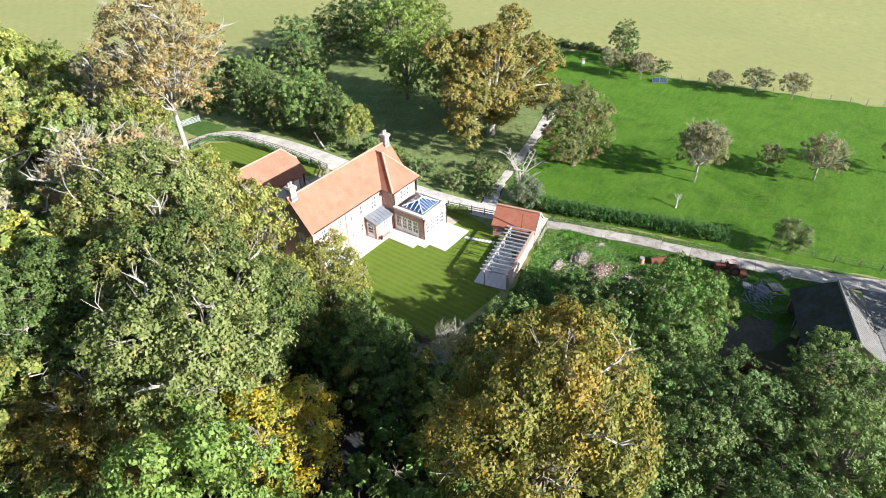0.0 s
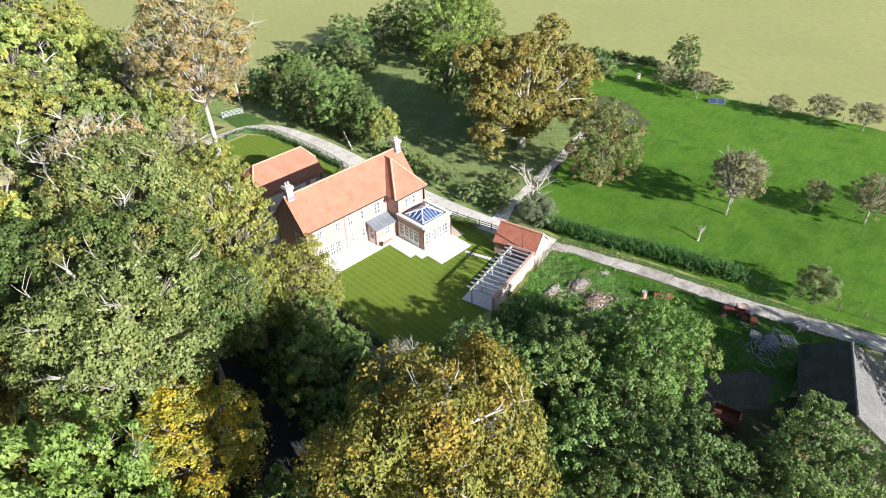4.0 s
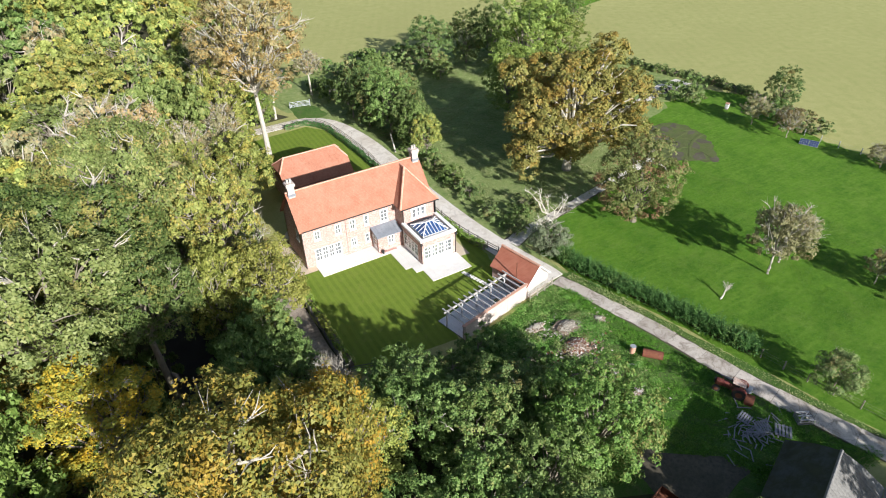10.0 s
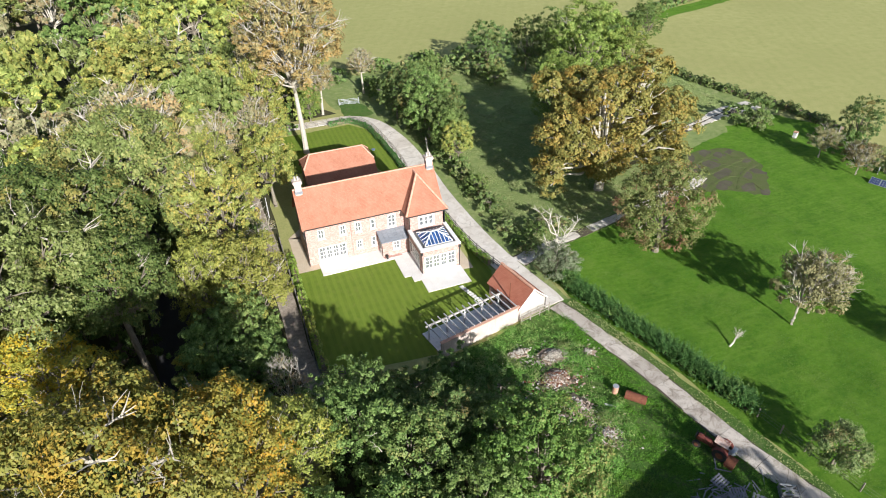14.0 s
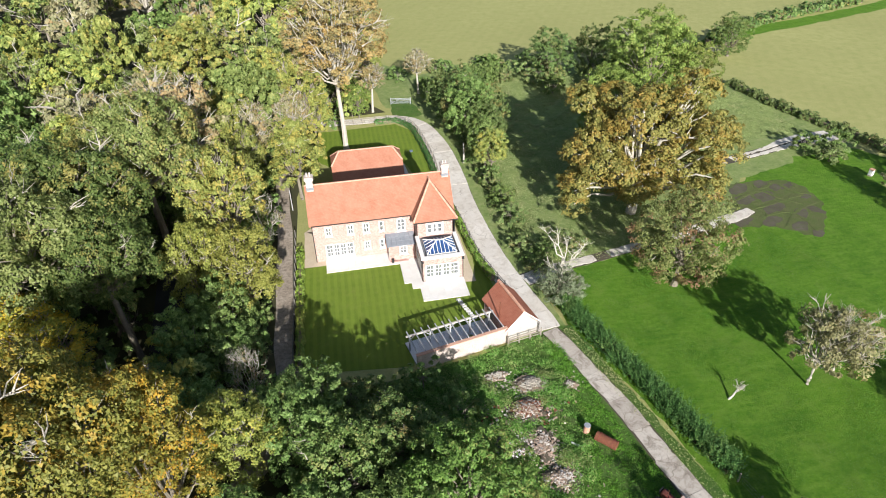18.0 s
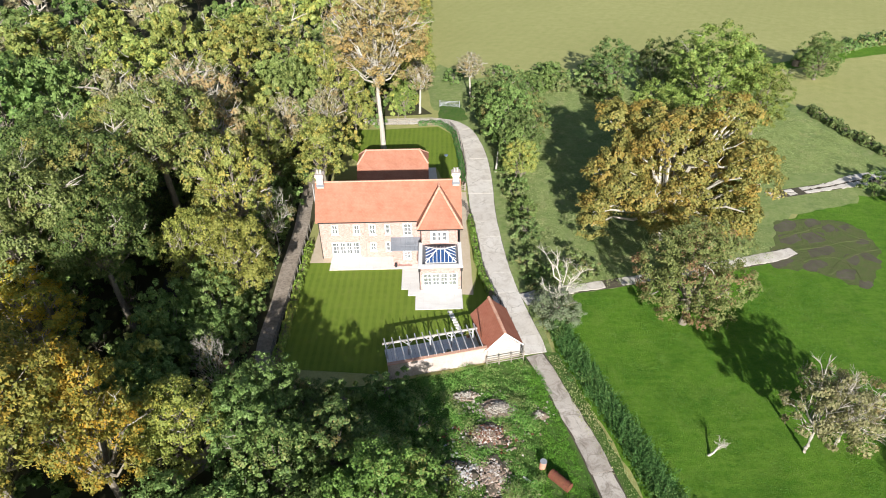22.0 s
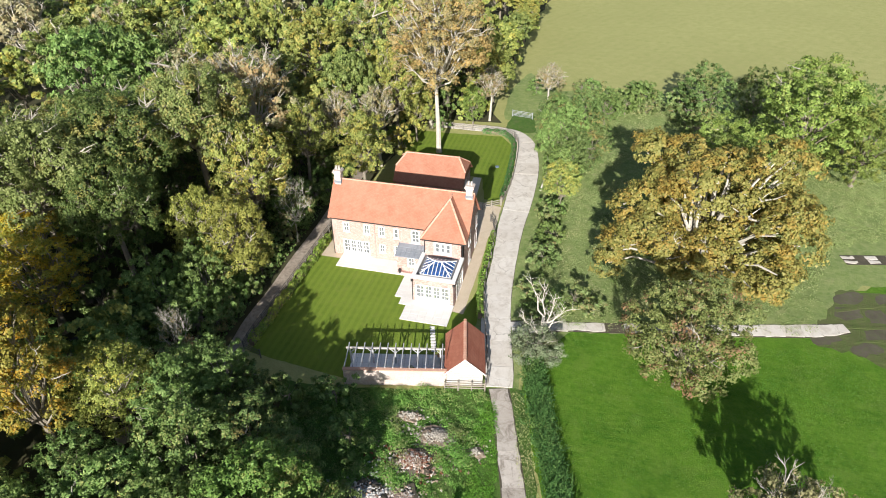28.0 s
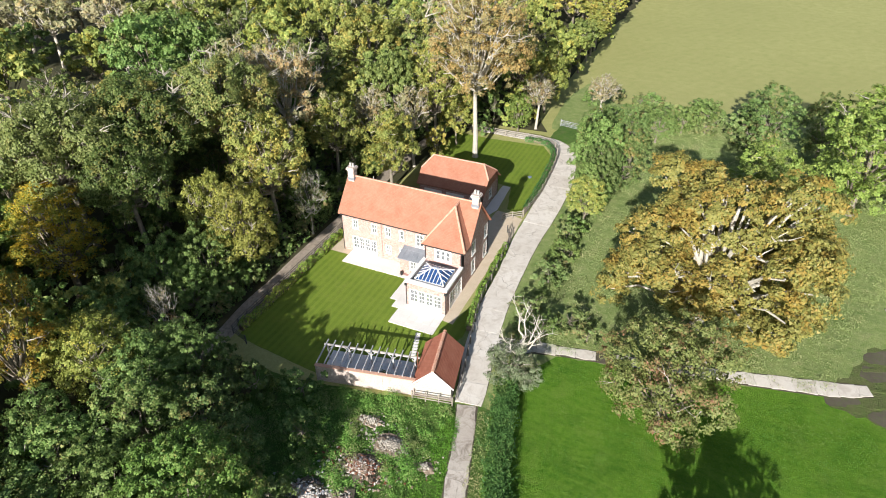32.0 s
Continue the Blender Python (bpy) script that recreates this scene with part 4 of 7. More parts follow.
box(gut, W0, -2.27, 5.2, W1, -2.165, 5.29)
part("gutter", gut, M_iron, house, "black gutter under the eaves")
for x in (5.35, ):
    part("downpipe", tube(bmesh.new(), (x, -0.06, 0.05), (x, -0.06, 5.3), 0.035, 0.035, 8), M_brick, house)

# garden-room extension with roof lantern
ex0, ex1, ey0, ey1, ez = 11.85, LONG, -6.55, -1.9, 3.12
ext_front = [(0.42, 0.1, 4.18, 2.22)]
ext_right = [(1.05, 0.1, 4.35, 2.16)]
ext_left = [(0.3, 0.1, 3.75, 2.2)]
part("garden_room_front", panel(bmesh.new(), (ex0, ey0), (ex1, ey0), -0.05, ez, T, ext_front), M_brick, house)
part("garden_room_side", panel(bmesh.new(), (ex1, ey0 + T), (ex1, ey1), -0.05, ez, T, [(h[0] - T, *h[1:2], h[2] - T, h[3]) for h in ext_right]), M_brick, house)
part("garden_room_side", panel(bmesh.new(), (ex0, ey1), (ex0, ey0 + T), -0.05, ez, T, ext_left), M_brick, house)
window(house, local((ex0, ey0), (ex1, ey0)), *ext_front[0], cols=4, rows=3, name="garden_door", label="white four-leaf glazed garden doors", bar=0.12, solid=0.24, leaf_bars=True)
window(house, local((ex1, ey0), (ex1, ey1)), *ext_right[0], cols=4, rows=3, name="garden_door", label="white four-leaf glazed garden doors", bar=0.12, solid=0.24, leaf_bars=True)
window(house, local((ex0, ey1), (ex0, ey0)), *ext_left[0], cols=4, rows=3, name="garden_door", label="white four-leaf glazed garden doors", bar=0.12, solid=0.24, leaf_bars=True)
bm = bmesh.new()
cw = 0.44
box(bm, ex0 - 0.1, ey0 - 0.1, ez, ex1 + 0.1, ey0 - 0.1 + cw, ez + 0.24)
box(bm, ex0 - 0.1, ey0 - 0.1 + cw, ez, ex0 - 0.1 + cw, ey1, ez + 0.24)
box(bm, ex1 + 0.1 - cw, ey0 - 0.1 + cw, ez, ex1 + 0.1, ey1, ez + 0.24)
part("parapet_coping", bm, M_white, house, "broad white parapet coping")
part("flat_roof", newbox(ex0 + 0.34, ey0 + 0.34, 2.9, ex1 - 0.34, ey1, 3.0), M_flatroof, house, "dark grey flat roof")
lx0, lx1, ly0, ly1, lz, lr = 12.55, 16.0, -5.85, -2.75, 3.3, 4.05
lantern = part("roof_lantern", newbox(lx0, ly0, 3.0, lx1, ly1, lz), M_white, house, "white roof lantern with sky-blue tinted glass")
ra, rb = (lx0 + 1.35, (ly0 + ly1) / 2, lr), (lx1 - 1.35, (ly0 + ly1) / 2, lr)
c00, c10, c11, c01 = (lx0, ly0, lz), (lx1, ly0, lz), (lx1, ly1, lz), (lx0, ly1, lz)
for poly in ([c00, c10, rb, ra], [c11, c01, ra, rb], [c01, c00, ra], [c10, c11, rb]):
    part("lantern_pane", slab(bmesh.new(), poly, 0.02), M_skyglass, lantern, "glass tinted blue for the sky it reflects")


def bar3(bm, a, b, r=0.05):
    tube(bm, Vector(a) + Vector((0, 0, 0.03)), Vector(b) + Vector((0, 0, 0.03)), r, r, 4)


def lerp(a, b, t):
    return tuple(p + (q - p) * t for p, q in zip(a, b))


for a, b in ((c00, ra), (c01, ra), (c10, rb), (c11, rb), (ra, rb)):
    bm = bmesh.new()
    bar3(bm, a, b, 0.075)
    part("lantern_hip", bm, M_white, lantern)
lyc = (ly0 + ly1) / 2
for k in range(1, 8):
    x = lx0 + (lx1 - lx0) * k / 8
    up = 1.0 if ra[0] <= x <= rb[0] else (x - lx0) / (ra[0] - lx0) if x < ra[0] else (lx1 - x) / (lx1 - rb[0])
    if 3 <= k <= 5 and k != 4:
        up = min(1.0, up)
    for yb0 in (ly0, ly1):
        bm = bmesh.new()
        bar3(bm, (x, yb0, lz), (x, yb0 + (lyc - yb0) * up, lz + (lr - lz) * up), 0.04)
        part("lantern_bar", bm, M_white, lantern)
for k in range(1, 5):
    y = ly0 + (ly1 - ly0) * k / 5
    up = (y - ly0) / (lyc - ly0) if y < lyc else (ly1 - y) / (ly1 - lyc)
    for xb, xt in ((lx0, ra[0]), (lx1, rb[0])):
        bm = bmesh.new()
        bar3(bm, (xb, y, lz), (xb + (xt - xb) * up, y, lz + (lr - lz) * up), 0.04)
        part("lantern_bar", bm, M_white, lantern)
for x in (ex0 + 0.02, ex1 - 0.05):
    dp = part("downpipe", tube(bmesh.new(), (x, ey0 - 0.07, 0.05), (x, ey0 - 0.07, 2.9), 0.045, 0.045, 8), M_iron, house, "black iron downpipe")
    hop = bmesh.new()
    box(hop, x - 0.13, ey0 - 0.2, 2.72, x + 0.13, ey0 - 0.02, 2.98)
    part("hopper", hop, M_iron, dp)

# lean-to porch
px0, px1, py = 8.55, 11.85, -1.75
part("porch_front", panel(bmesh.new(), (px0, py), (px1, py), -0.05, 2.32, 0.2, [(1.4, 1.0, 2.15, 2.05)]), M_brick, house)
part("porch_side", panel(bmesh.new(), (px0, 0), (px0, py + 0.2), -0.05, 2.32, 0.2, [(0.35, 0.02, 1.3, 2.05)]), M_brick, house)
window(house, local((px0, py), (px1, py)), 1.4, 1.0, 2.15, 2.05, cols=2, rows=2, surround=0.1)
window(house, local((px0, 0), (px0, py)), 0.35, 0.02, 1.3, 2.05, cols=1, rows=3, surround=0.06, name="porch_door", label="white half-glazed porch door", solid=0.35)
proof = part("porch_roof", slab(bmesh.new(), [(px0 - 0.18, py - 0.25, 2.34), (px1 + 0.0, py - 0.25, 2.34), (px1 + 0.0, 0, 2.9), (px0 - 0.18, 0, 2.9)], 0.09), M_lead, house, "grey lead sheet porch roof")
for k in range(7):
    x = px0 - 0.12 + k * (px1 - px0 + 0.06) / 6
    part("lead_roll", tube(bmesh.new(), (x, py - 0.25, 2.37), (x, -0.02, 2.92), 0.03, 0.03, 6), M_lead, proof)
for k in (0.36, 0.7):
    z = 2.34 + 0.56 * k
    part("lead_roll", tube(bmesh.new(), (px0 - 0.15, py - 0.25 + 2.0 * k, z + 0.02), (px1, py - 0.25 + 2.0 * k, z + 0.02), 0.02, 0.02, 6), M_lead, proof)
part("step", newbox(px0 + 0.1, py - 0.35, 0.0, px1 - 1.0, py, 0.14), M_brick, house, "brick step")
tag = thing("planter", "small dark pot beside the porch", "plant pot", at=pose(8.95, -2.15, 0.1))
part("pot", tube(bmesh.new(), (0, 0, 0), (0, 0, 0.5), 0.13, 0.17, 10), M_iron, tag)

# terrace: pale slabs, and gravel paths round the house
terrace_zones = [(1.0, -2.55, 9.7, -0.02), (9.7, -6.5, 11.8, -0.02), (10.5, -7.65, 11.85, -6.5), (11.35, -10.1, 16.6, -6.62)]
terrace = setting("terrace", newbox(1.0, -2.55, -0.05, 9.7, -0.03, 0.05), M_gravel, "pale stone terrace along the house front", "terrace")
for z in terrace_zones[1:]:
    b = part("terrace_bed", newbox(z[0], z[1], -0.05, z[2], z[3], 0.05), M_gravel, terrace)
sheet("gravel_path", [(-1.55, -0.95), (1.0, -0.95), (1.0, -0.02), (-0.02, -0.02), (-0.02, 6.9), (-1.5, 6.9)], 0.04, M_gravel, "buff gravel path along the gable wall", "path", 0.03)
sheet("gravel_path_east", [(16.62, -7.6), (17.85, -7.7), (17.95, 2), (17.8, 8.0), (14, 10.5), (2, 10.5), (-1.5, 6.9), (-0.02, 6.25), (16.62, 6.25)], 0.04, M_gravel, "buff gravel path along the east wall", "path", 0.03)

rp = random.Random(9)
for zx0, zy0, zx1, zy1 in terrace_zones:
    nx, ny = max(1, round((zx1 - zx0) / 0.9)), max(1, round((zy1 - zy0) / 0.6))
    dx, dy = (zx1 - zx0) / nx, (zy1 - zy0) / ny
    for i in range(nx):
        for j in range(ny):
            h = 0.10 + rp.uniform(-0.003, 0.003)
            part("paving_slab", newbox(zx0 + i * dx + 0.005, zy0 + j * dy + 0.005, 0.02, zx0 + (i + 1) * dx - 0.005, zy0 + (j + 1) * dy - 0.005, h), M_paving, terrace)

# garage behind the house
garage = thing("garage", "pink brick garage with half-hipped clay tile roof", "garage")
gx0, gx1, gy0, gy1, gze, gzr, gyr = 3.2, 12.6, 14.9, 21.2, 2.75, 5.85, 17.8
part("front_wall", panel(bmesh.new(), (gx0, gy0), (gx1, gy0), -0.05, 2.6, 0.25, [(0.7, 0.0, 3.4, 2.1), (4.0, 0.0, 6.7, 2.1), (7.4, 0.0, 8.4, 2.1)]), M_brick, garage)
part("side_wall", panel(bmesh.new(), (gx1, gy0), (gx1, gy1), -0.05, 2.6, 0.25, [(2.6, 0.9, 3.6, 2.1)]), M_brick, garage)
part("side_wall", panel(bmesh.new(), (gx0, gy1), (gx0, gy0 + 0.25), -0.05, 2.6, 0.25), M_brick, garage)
part("back_wall", panel(bmesh.new(), (gx1, gy1), (gx0, gy1), -0.05, 2.6, 0.25), M_brick, garage)
for u0, u1 in ((0.7, 3.4), (4.0, 6.7), (7.4, 8.4)):
    part("garage_door", newbox(gx0 + u0, gy0 + 0.1, 0, gx0 + u1, gy0 + 0.16, 2.1), M_white, garage, "pale grey boarded garage door")
window(garage, local((gx1, gy0), (gx1, gy1)), 2.6, 0.9, 3.6, 2.1, surround=0.06)
hz, hx = 4.35, 1.25
ya, yb = gyr - (gzr - hz) / (gzr - gze) * (gyr - gy0 + 0.3), gyr + (gzr - hz) / (gzr - gze) * (gy1 + 0.3 - gyr)
g0, g1 = gx0 - 0.3, gx1 + 0.3
bm = bmesh.new()
slab(bm, [(g0, gy0 - 0.3, gze), (g1, gy0 - 0.3, gze), (g1, ya, hz), (g1 - hx, gyr, gzr), (g0 + hx, gyr, gzr), (g0, ya, hz)], 0.14)
slab(bm, [(g1, gy1 + 0.3, gze), (g0, gy1 + 0.3, gze), (g0, yb, hz), (g0 + hx, gyr, gzr), (g1 - hx, gyr, gzr), (g1, yb, hz)], 0.14)
slab(bm, [(g1, ya, hz), (g1, yb, hz), (g1 - hx, gyr, gzr)], 0.14)
slab(bm, [(g0, yb, hz), (g0, ya, hz), (g0 + hx, gyr, gzr)], 0.14)
groof = part("roof", bm, M_tile, garage, "half-hipped orange clay tile roof")
ridge_tiles(groof, (g0 + hx, gyr, gzr + 0.01), (g1 - hx, gyr, gzr + 0.01))
for gx in (g0, g1):
    for gy in (ya, yb):
        ridge_tiles(groof, (gx, gy, hz + 0.03), (g0 + hx if gx == g0 else g1 - hx, gyr, gzr + 0.02))
for x, s in ((gx1, -1), (gx0, 1)):
    bm = bmesh.new()
    prof = [(gy0, 2.6), (gy1, 2.6), (yb, hz - 0.15), (ya, hz - 0.15)]
    a = [bm.verts.new((x, y, z)) for y, z in prof]
    b = [bm.verts.new((x + s * 0.2, y, z)) for y, z in prof]
    bm.faces.new(a)
    bm.faces.new(b[::-1])
    for i in range(4):
        bm.faces.new((a[i], b[i], b[(i + 1) % 4], a[(i + 1) % 4]))
    bmesh.ops.recalc_face_normals(bm, faces=bm.faces)
    part("gable", bm, M_tile, garage, "tile-hung gable")
sheet("garage_apron", [(12.9, 12.5), (14.3, 16.4), (13.9, 23.3), (12.7, 23.3), (12.7, 14.4), (2.5, 14.4), (2.5, 10.6), (14, 10.6)], 0.042, M_paving, "pale paved apron round the garage", "paving", 0.02)

# ---- outbuilding, wall and pergola ----
shed = thing("outbuilding", "small whitewashed outbuilding with red tile roof", "shed")
SM = pose(18.43 + 0.15, -18.25 + 0.05, 0, 0, 0, 12.0)
SW, SL, SE, SR = 3.35, 5.3, 1.85, 3.62
part("west_wall", panel(bmesh.new(), (0, SL), (0, 0), -0.05, SE, 0.22, [(1.2, 0.05, 2.1, 1.75)]), M_brick, shed).matrix_basis = SM
part("east_wall", panel(bmesh.new(), (SW, 0), (SW, SL), -0.05, SE, 0.22), M_render, shed).matrix_basis = SM
part("shed_door", newbox(0.06, SL - 2.1, 0.05, 0.12, SL - 1.2, 1.75), M_oak, shed, "plank door").matrix_basis = SM
for y0, name, mt in ((0.0, "south_gable", M_render), (SL - 0.22, "north_gable", M_brick)):
    bm = bmesh.new()
    prof = [(0.22, -0.05), (SW - 0.22, -0.05), (SW - 0.22, SE), (SW / 2, SR - 0.2), (0.22, SE)]
    a = [bm.verts.new((x, y0, z)) for x, z in prof]
    b = [bm.verts.new((x, y0 + 0.22, z)) for x, z in prof]
    bm.faces.new(a)
    bm.faces.new(b[::-1])
    for i in range(5):
        bm.faces.new((a[i], b[i], b[(i + 1) % 5], a[(i + 1) % 5]))
    bmesh.ops.recalc_face_normals(bm, faces=bm.faces)
    part(name, bm, mt, shed).matrix_basis = SM
for k in range(13):
    z = 0.35 + k * 0.24
    w = SW if z + 0.22 < SE else SW * max(0.0, (SR - 0.12 - z - 0.2) / (SR - SE))
    if w > 0.3:
        bm = newbox(SW / 2 - w / 2, -0.05, z, SW / 2 + w / 2, -0.004, z + 0.225)
        part("weatherboard", bm, M_board, shed).matrix_basis = SM
bm = bmesh.new()
slab(bm, [(-0.28, SL + 0.12, SE - 0.1), (-0.28, -0.14, SE - 0.1), (SW / 2, -0.14, SR), (SW / 2, SL + 0.12, SR)], 0.12)
slab(bm, [(SW + 0.28, -0.14, SE - 0.1), (SW + 0.28, SL + 0.12, SE - 0.1), (SW / 2, SL + 0.12, SR), (SW / 2, -0.14, SR)], 0.12)
sroof = part("roof", bm, M_tile_old, shed, "weathered red tile roof")
sroof.matrix_basis = SM
ridge_tiles(shed, SM @ Vector((SW / 2, -0.14, SR + 0.01)), SM @ Vector((SW / 2, SL + 0.12, SR + 0.01)), 0.13, 0.32)
for s in (-1, 1):
    bm = bmesh.new()
    tube(bm, (SW / 2, -0.17, SR - 0.02), (SW / 2 + s * (SW / 2 + 0.26), -0.17, SE - 0.14), 0.07, 0.07, 4)
    part("bargeboard", bm, M_white, shed, "white bargeboard").matrix_basis = SM
part("stovepipe", tube(bmesh.new(), (-0.12, 1.6, 1.9), (-0.12, 1.6, 4.1), 0.05, 0.05, 8), M_rust, shed, "thin rusty flue pipe").matrix_basis = SM

gwall = setting("garden_wall", newbox(-9.75, 0.0, -0.05, -0.02, 0.24, 1.95), M_render, "whitewashed garden wall with tile coping", "wall")
gwall.matrix_basis = SM
cop = bmesh.new()
box(cop, -9.8, -0.06, 1.953, -0.02, 0.30, 2.03)
part("coping", cop, M_ridge, gwall, "red tile coping")
for k in (0.15, 3.4, 6.5):
    part("pier", newbox(-9.75 + k, -0.04, -0.05, -9.65 + k, -0.003, 1.94), M_render, gwall)
pergola = thing("pergola", "silver-grey timber pergola against the garden wall", "pergola")
for k in range(5):
    x = -9.5 + k * 2.2
    part("post", newbox(x - 0.07, 2.75, 0.0, x + 0.07, 2.89, 2.0, None, 0.01), M_silver, pergola, "oak post").matrix_basis = SM
    for s in (-1, 1):
        bm = bmesh.new()
        tube(bm, (x, 2.82, 1.45), (x + s * 0.5, 2.82, 1.98), 0.05, 0.05, 4)
        if -9.6 < x + s * 0.5 < -0.2:
            part("brace", bm, M_silver, pergola).matrix_basis = SM
part("front_beam", newbox(-9.85, 2.74, 2.0, -0.25, 2.90, 2.17, None, 0.01), M_board, pergola, "pale front beam").matrix_basis = SM
for k in range(13):
    x = -9.6 + k * 0.76
    bm = newbox(x - 0.045, 0.1, 2.175, x + 0.045, 3.35, 2.32, None, 0.008)
    part("rafter", bm, M_silver, pergola, "silvered rafter").matrix_basis = SM
deck = setting("pergola_paving", newbox(-9.6, 0.26, -0.05, -0.1, 4.1, 0.075), M_flatroof, "grey bed under the pergola paving", "paving")
deck.matrix_basis = SM
for i in range(16):
    for j in range(6):
        x, y = -9.58 + i * 0.592, 0.29 + j * 0.635
        part("slab", newbox(x, y, 0.06, x + 0.57, y + 0.61, 0.10), M_slab, deck)
for i in range(9):
    a = thing("stepping_stone", "square pale stepping stone set in the lawn", "stepping stone", "stepping stones to the pergola", pose(15.15 + 0.13 * i, -10.55 - 0.42 * i, 0.02, 0, 0, 3 * (i % 3)))
    part("stone", newbox(-0.26, -0.16, 0, 0.26, 0.16, 0.06, None, 0.012), M_paving, a)
for i, (x, y) in enumerate(((16.9, -14.6), (14.9, -17.6))):
    a = thing("pot_plant", "leafy plant in a pot under the pergola", "plant", at=pose(x, y, 0.08))
    part("pot", tube(bmesh.new(), (0, 0, 0), (0, 0, 0.4), 0.16, 0.22, 10), M_ridge, a)
    rr = random.Random(5 + i)
    bm = bmesh.new()
    for k in range(160):
        v = Vector((rr.gauss(0, 1), rr.gauss(0, 1), rr.gauss(0, 1))).normalized() * rr.uniform(0.15, 0.42) + Vector((0, 0, 0.7))
        u = Vector((rr.gauss(0, 1), rr.gauss(0, 1), rr.gauss(0, 1))).normalized() * 0.09
        w = u.cross(Vector((rr.gauss(0, 1), rr.gauss(0, 1), 0.4))).normalized() * 0.05
        bm.faces.new([bm.verts.new(p) for p in (v - u, v + w, v + u, v - w)])
    part("foliage", bm, L_yellow if i == 0 else L_dark, a)

# ---- trees ----


def leaf_mesh(name, centers, normals, sizes, material, seed, aspect=0.8):
    """Many small three-cornered leaf sprays, each its own tilt."""
    r = np.random.default_rng(seed)
    n = len(centers)
    nv = normals / np.linalg.norm(normals, axis=1, keepdims=True)
    t = r.normal(size=(n, 3))
    t -= nv * (t * nv).sum(1, keepdims=True)
    t /= np.linalg.norm(t, axis=1, keepdims=True)
    b = np.cross(nv, t)
    L = sizes[:, None]
    k = L * aspect * r.uniform(0.7, 1.2, (n, 1))
    tip = nv * L * r.uniform(-0.25, 0.25, (n, 1))
    v = np.stack((centers - t * L * 0.5 + b * k * r.uniform(-0.2, 0.2, (n, 1)), centers + b * k * 0.5 + t * L * 0.4, centers - b * k * 0.5 + t * L * 0.45 + tip), 1).reshape(-1, 3)
    me = bpy.data.meshes.new(name)
    me.vertices.add(3 * n)
    me.vertices.foreach_set("co", v.astype(np.float32).ravel())
    me.loops.add(3 * n)
    me.loops.foreach_set("vertex_index", np.arange(3 * n, dtype=np.int32))
    me.polygons.add(n)
    me.polygons.foreach_set("loop_start", np.arange(0, 3 * n, 3, dtype=np.int32))
    me.polygons.foreach_set("loop_total", np.full(n, 3, dtype=np.int32))
    me.update(calc_edges=True)
    me.materials.append(material)
    return me


def spray(blobs, n, seed, size, clump=0.6, per=42, under=0.4):
    """Leaf places: clumps of leaves over a crowd of rounded boughs, denser above, with gaps between."""
    r = np.random.default_rng(seed)
    c = np.array([b[0] for b in blobs], float)
    rad = np.array([b[1] for b in blobs], float)
    w = rad ** 2 / (rad ** 2).sum()
    m = max(8, n // per)
    idx = r.choice(len(blobs), size=m * 4, p=w)
    d = r.normal(size=(len(idx), 3))
    d /= np.linalg.norm(d, axis=1, keepdims=True)
    keep = (d[:, 2] > -0.2) | (r.random(len(idx)) < under)
    idx, d = idx[keep], d[keep]
    p = c[idx] + d * (rad[idx] * r.uniform(0.74, 1.06, len(idx)))[:, None] * np.array((1, 1, 0.85))
    inside = np.zeros(len(p), bool)
    for k in range(len(blobs)):
        q = np.linalg.norm(p - c[k], axis=1)
        inside |= (q < rad[k] * 0.62) & (idx != k)
    p, d = p[~inside][:m], d[~inside][:m]
    j = r.integers(0, len(p), n)
    cs = clump * r.uniform(0.6, 1.35, len(p))[j]
    o = r.normal(size=(n, 3))
    o *= (r.uniform(0.45, 1.0, n) / np.linalg.norm(o, axis=1))[:, None]
    o *= np.array((0.8, 0.8, 0.5)) * cs[:, None]
    q = p[j] + o - np.array((0, 0, 0.35)) * ((o[:, :2] ** 2).sum(1) / np.maximum(cs, 0.1))[:, None]
    nrm = d[j] * 0.7 + o / np.maximum(cs, 0.1)[:, None] * (0.5 if size > 0.33 else 0.9) + r.normal(size=(n, 3)) * 0.36 + np.array((0, 0, 0.2))
    return q, nrm, size * r.uniform(0.6, 1.35, n)


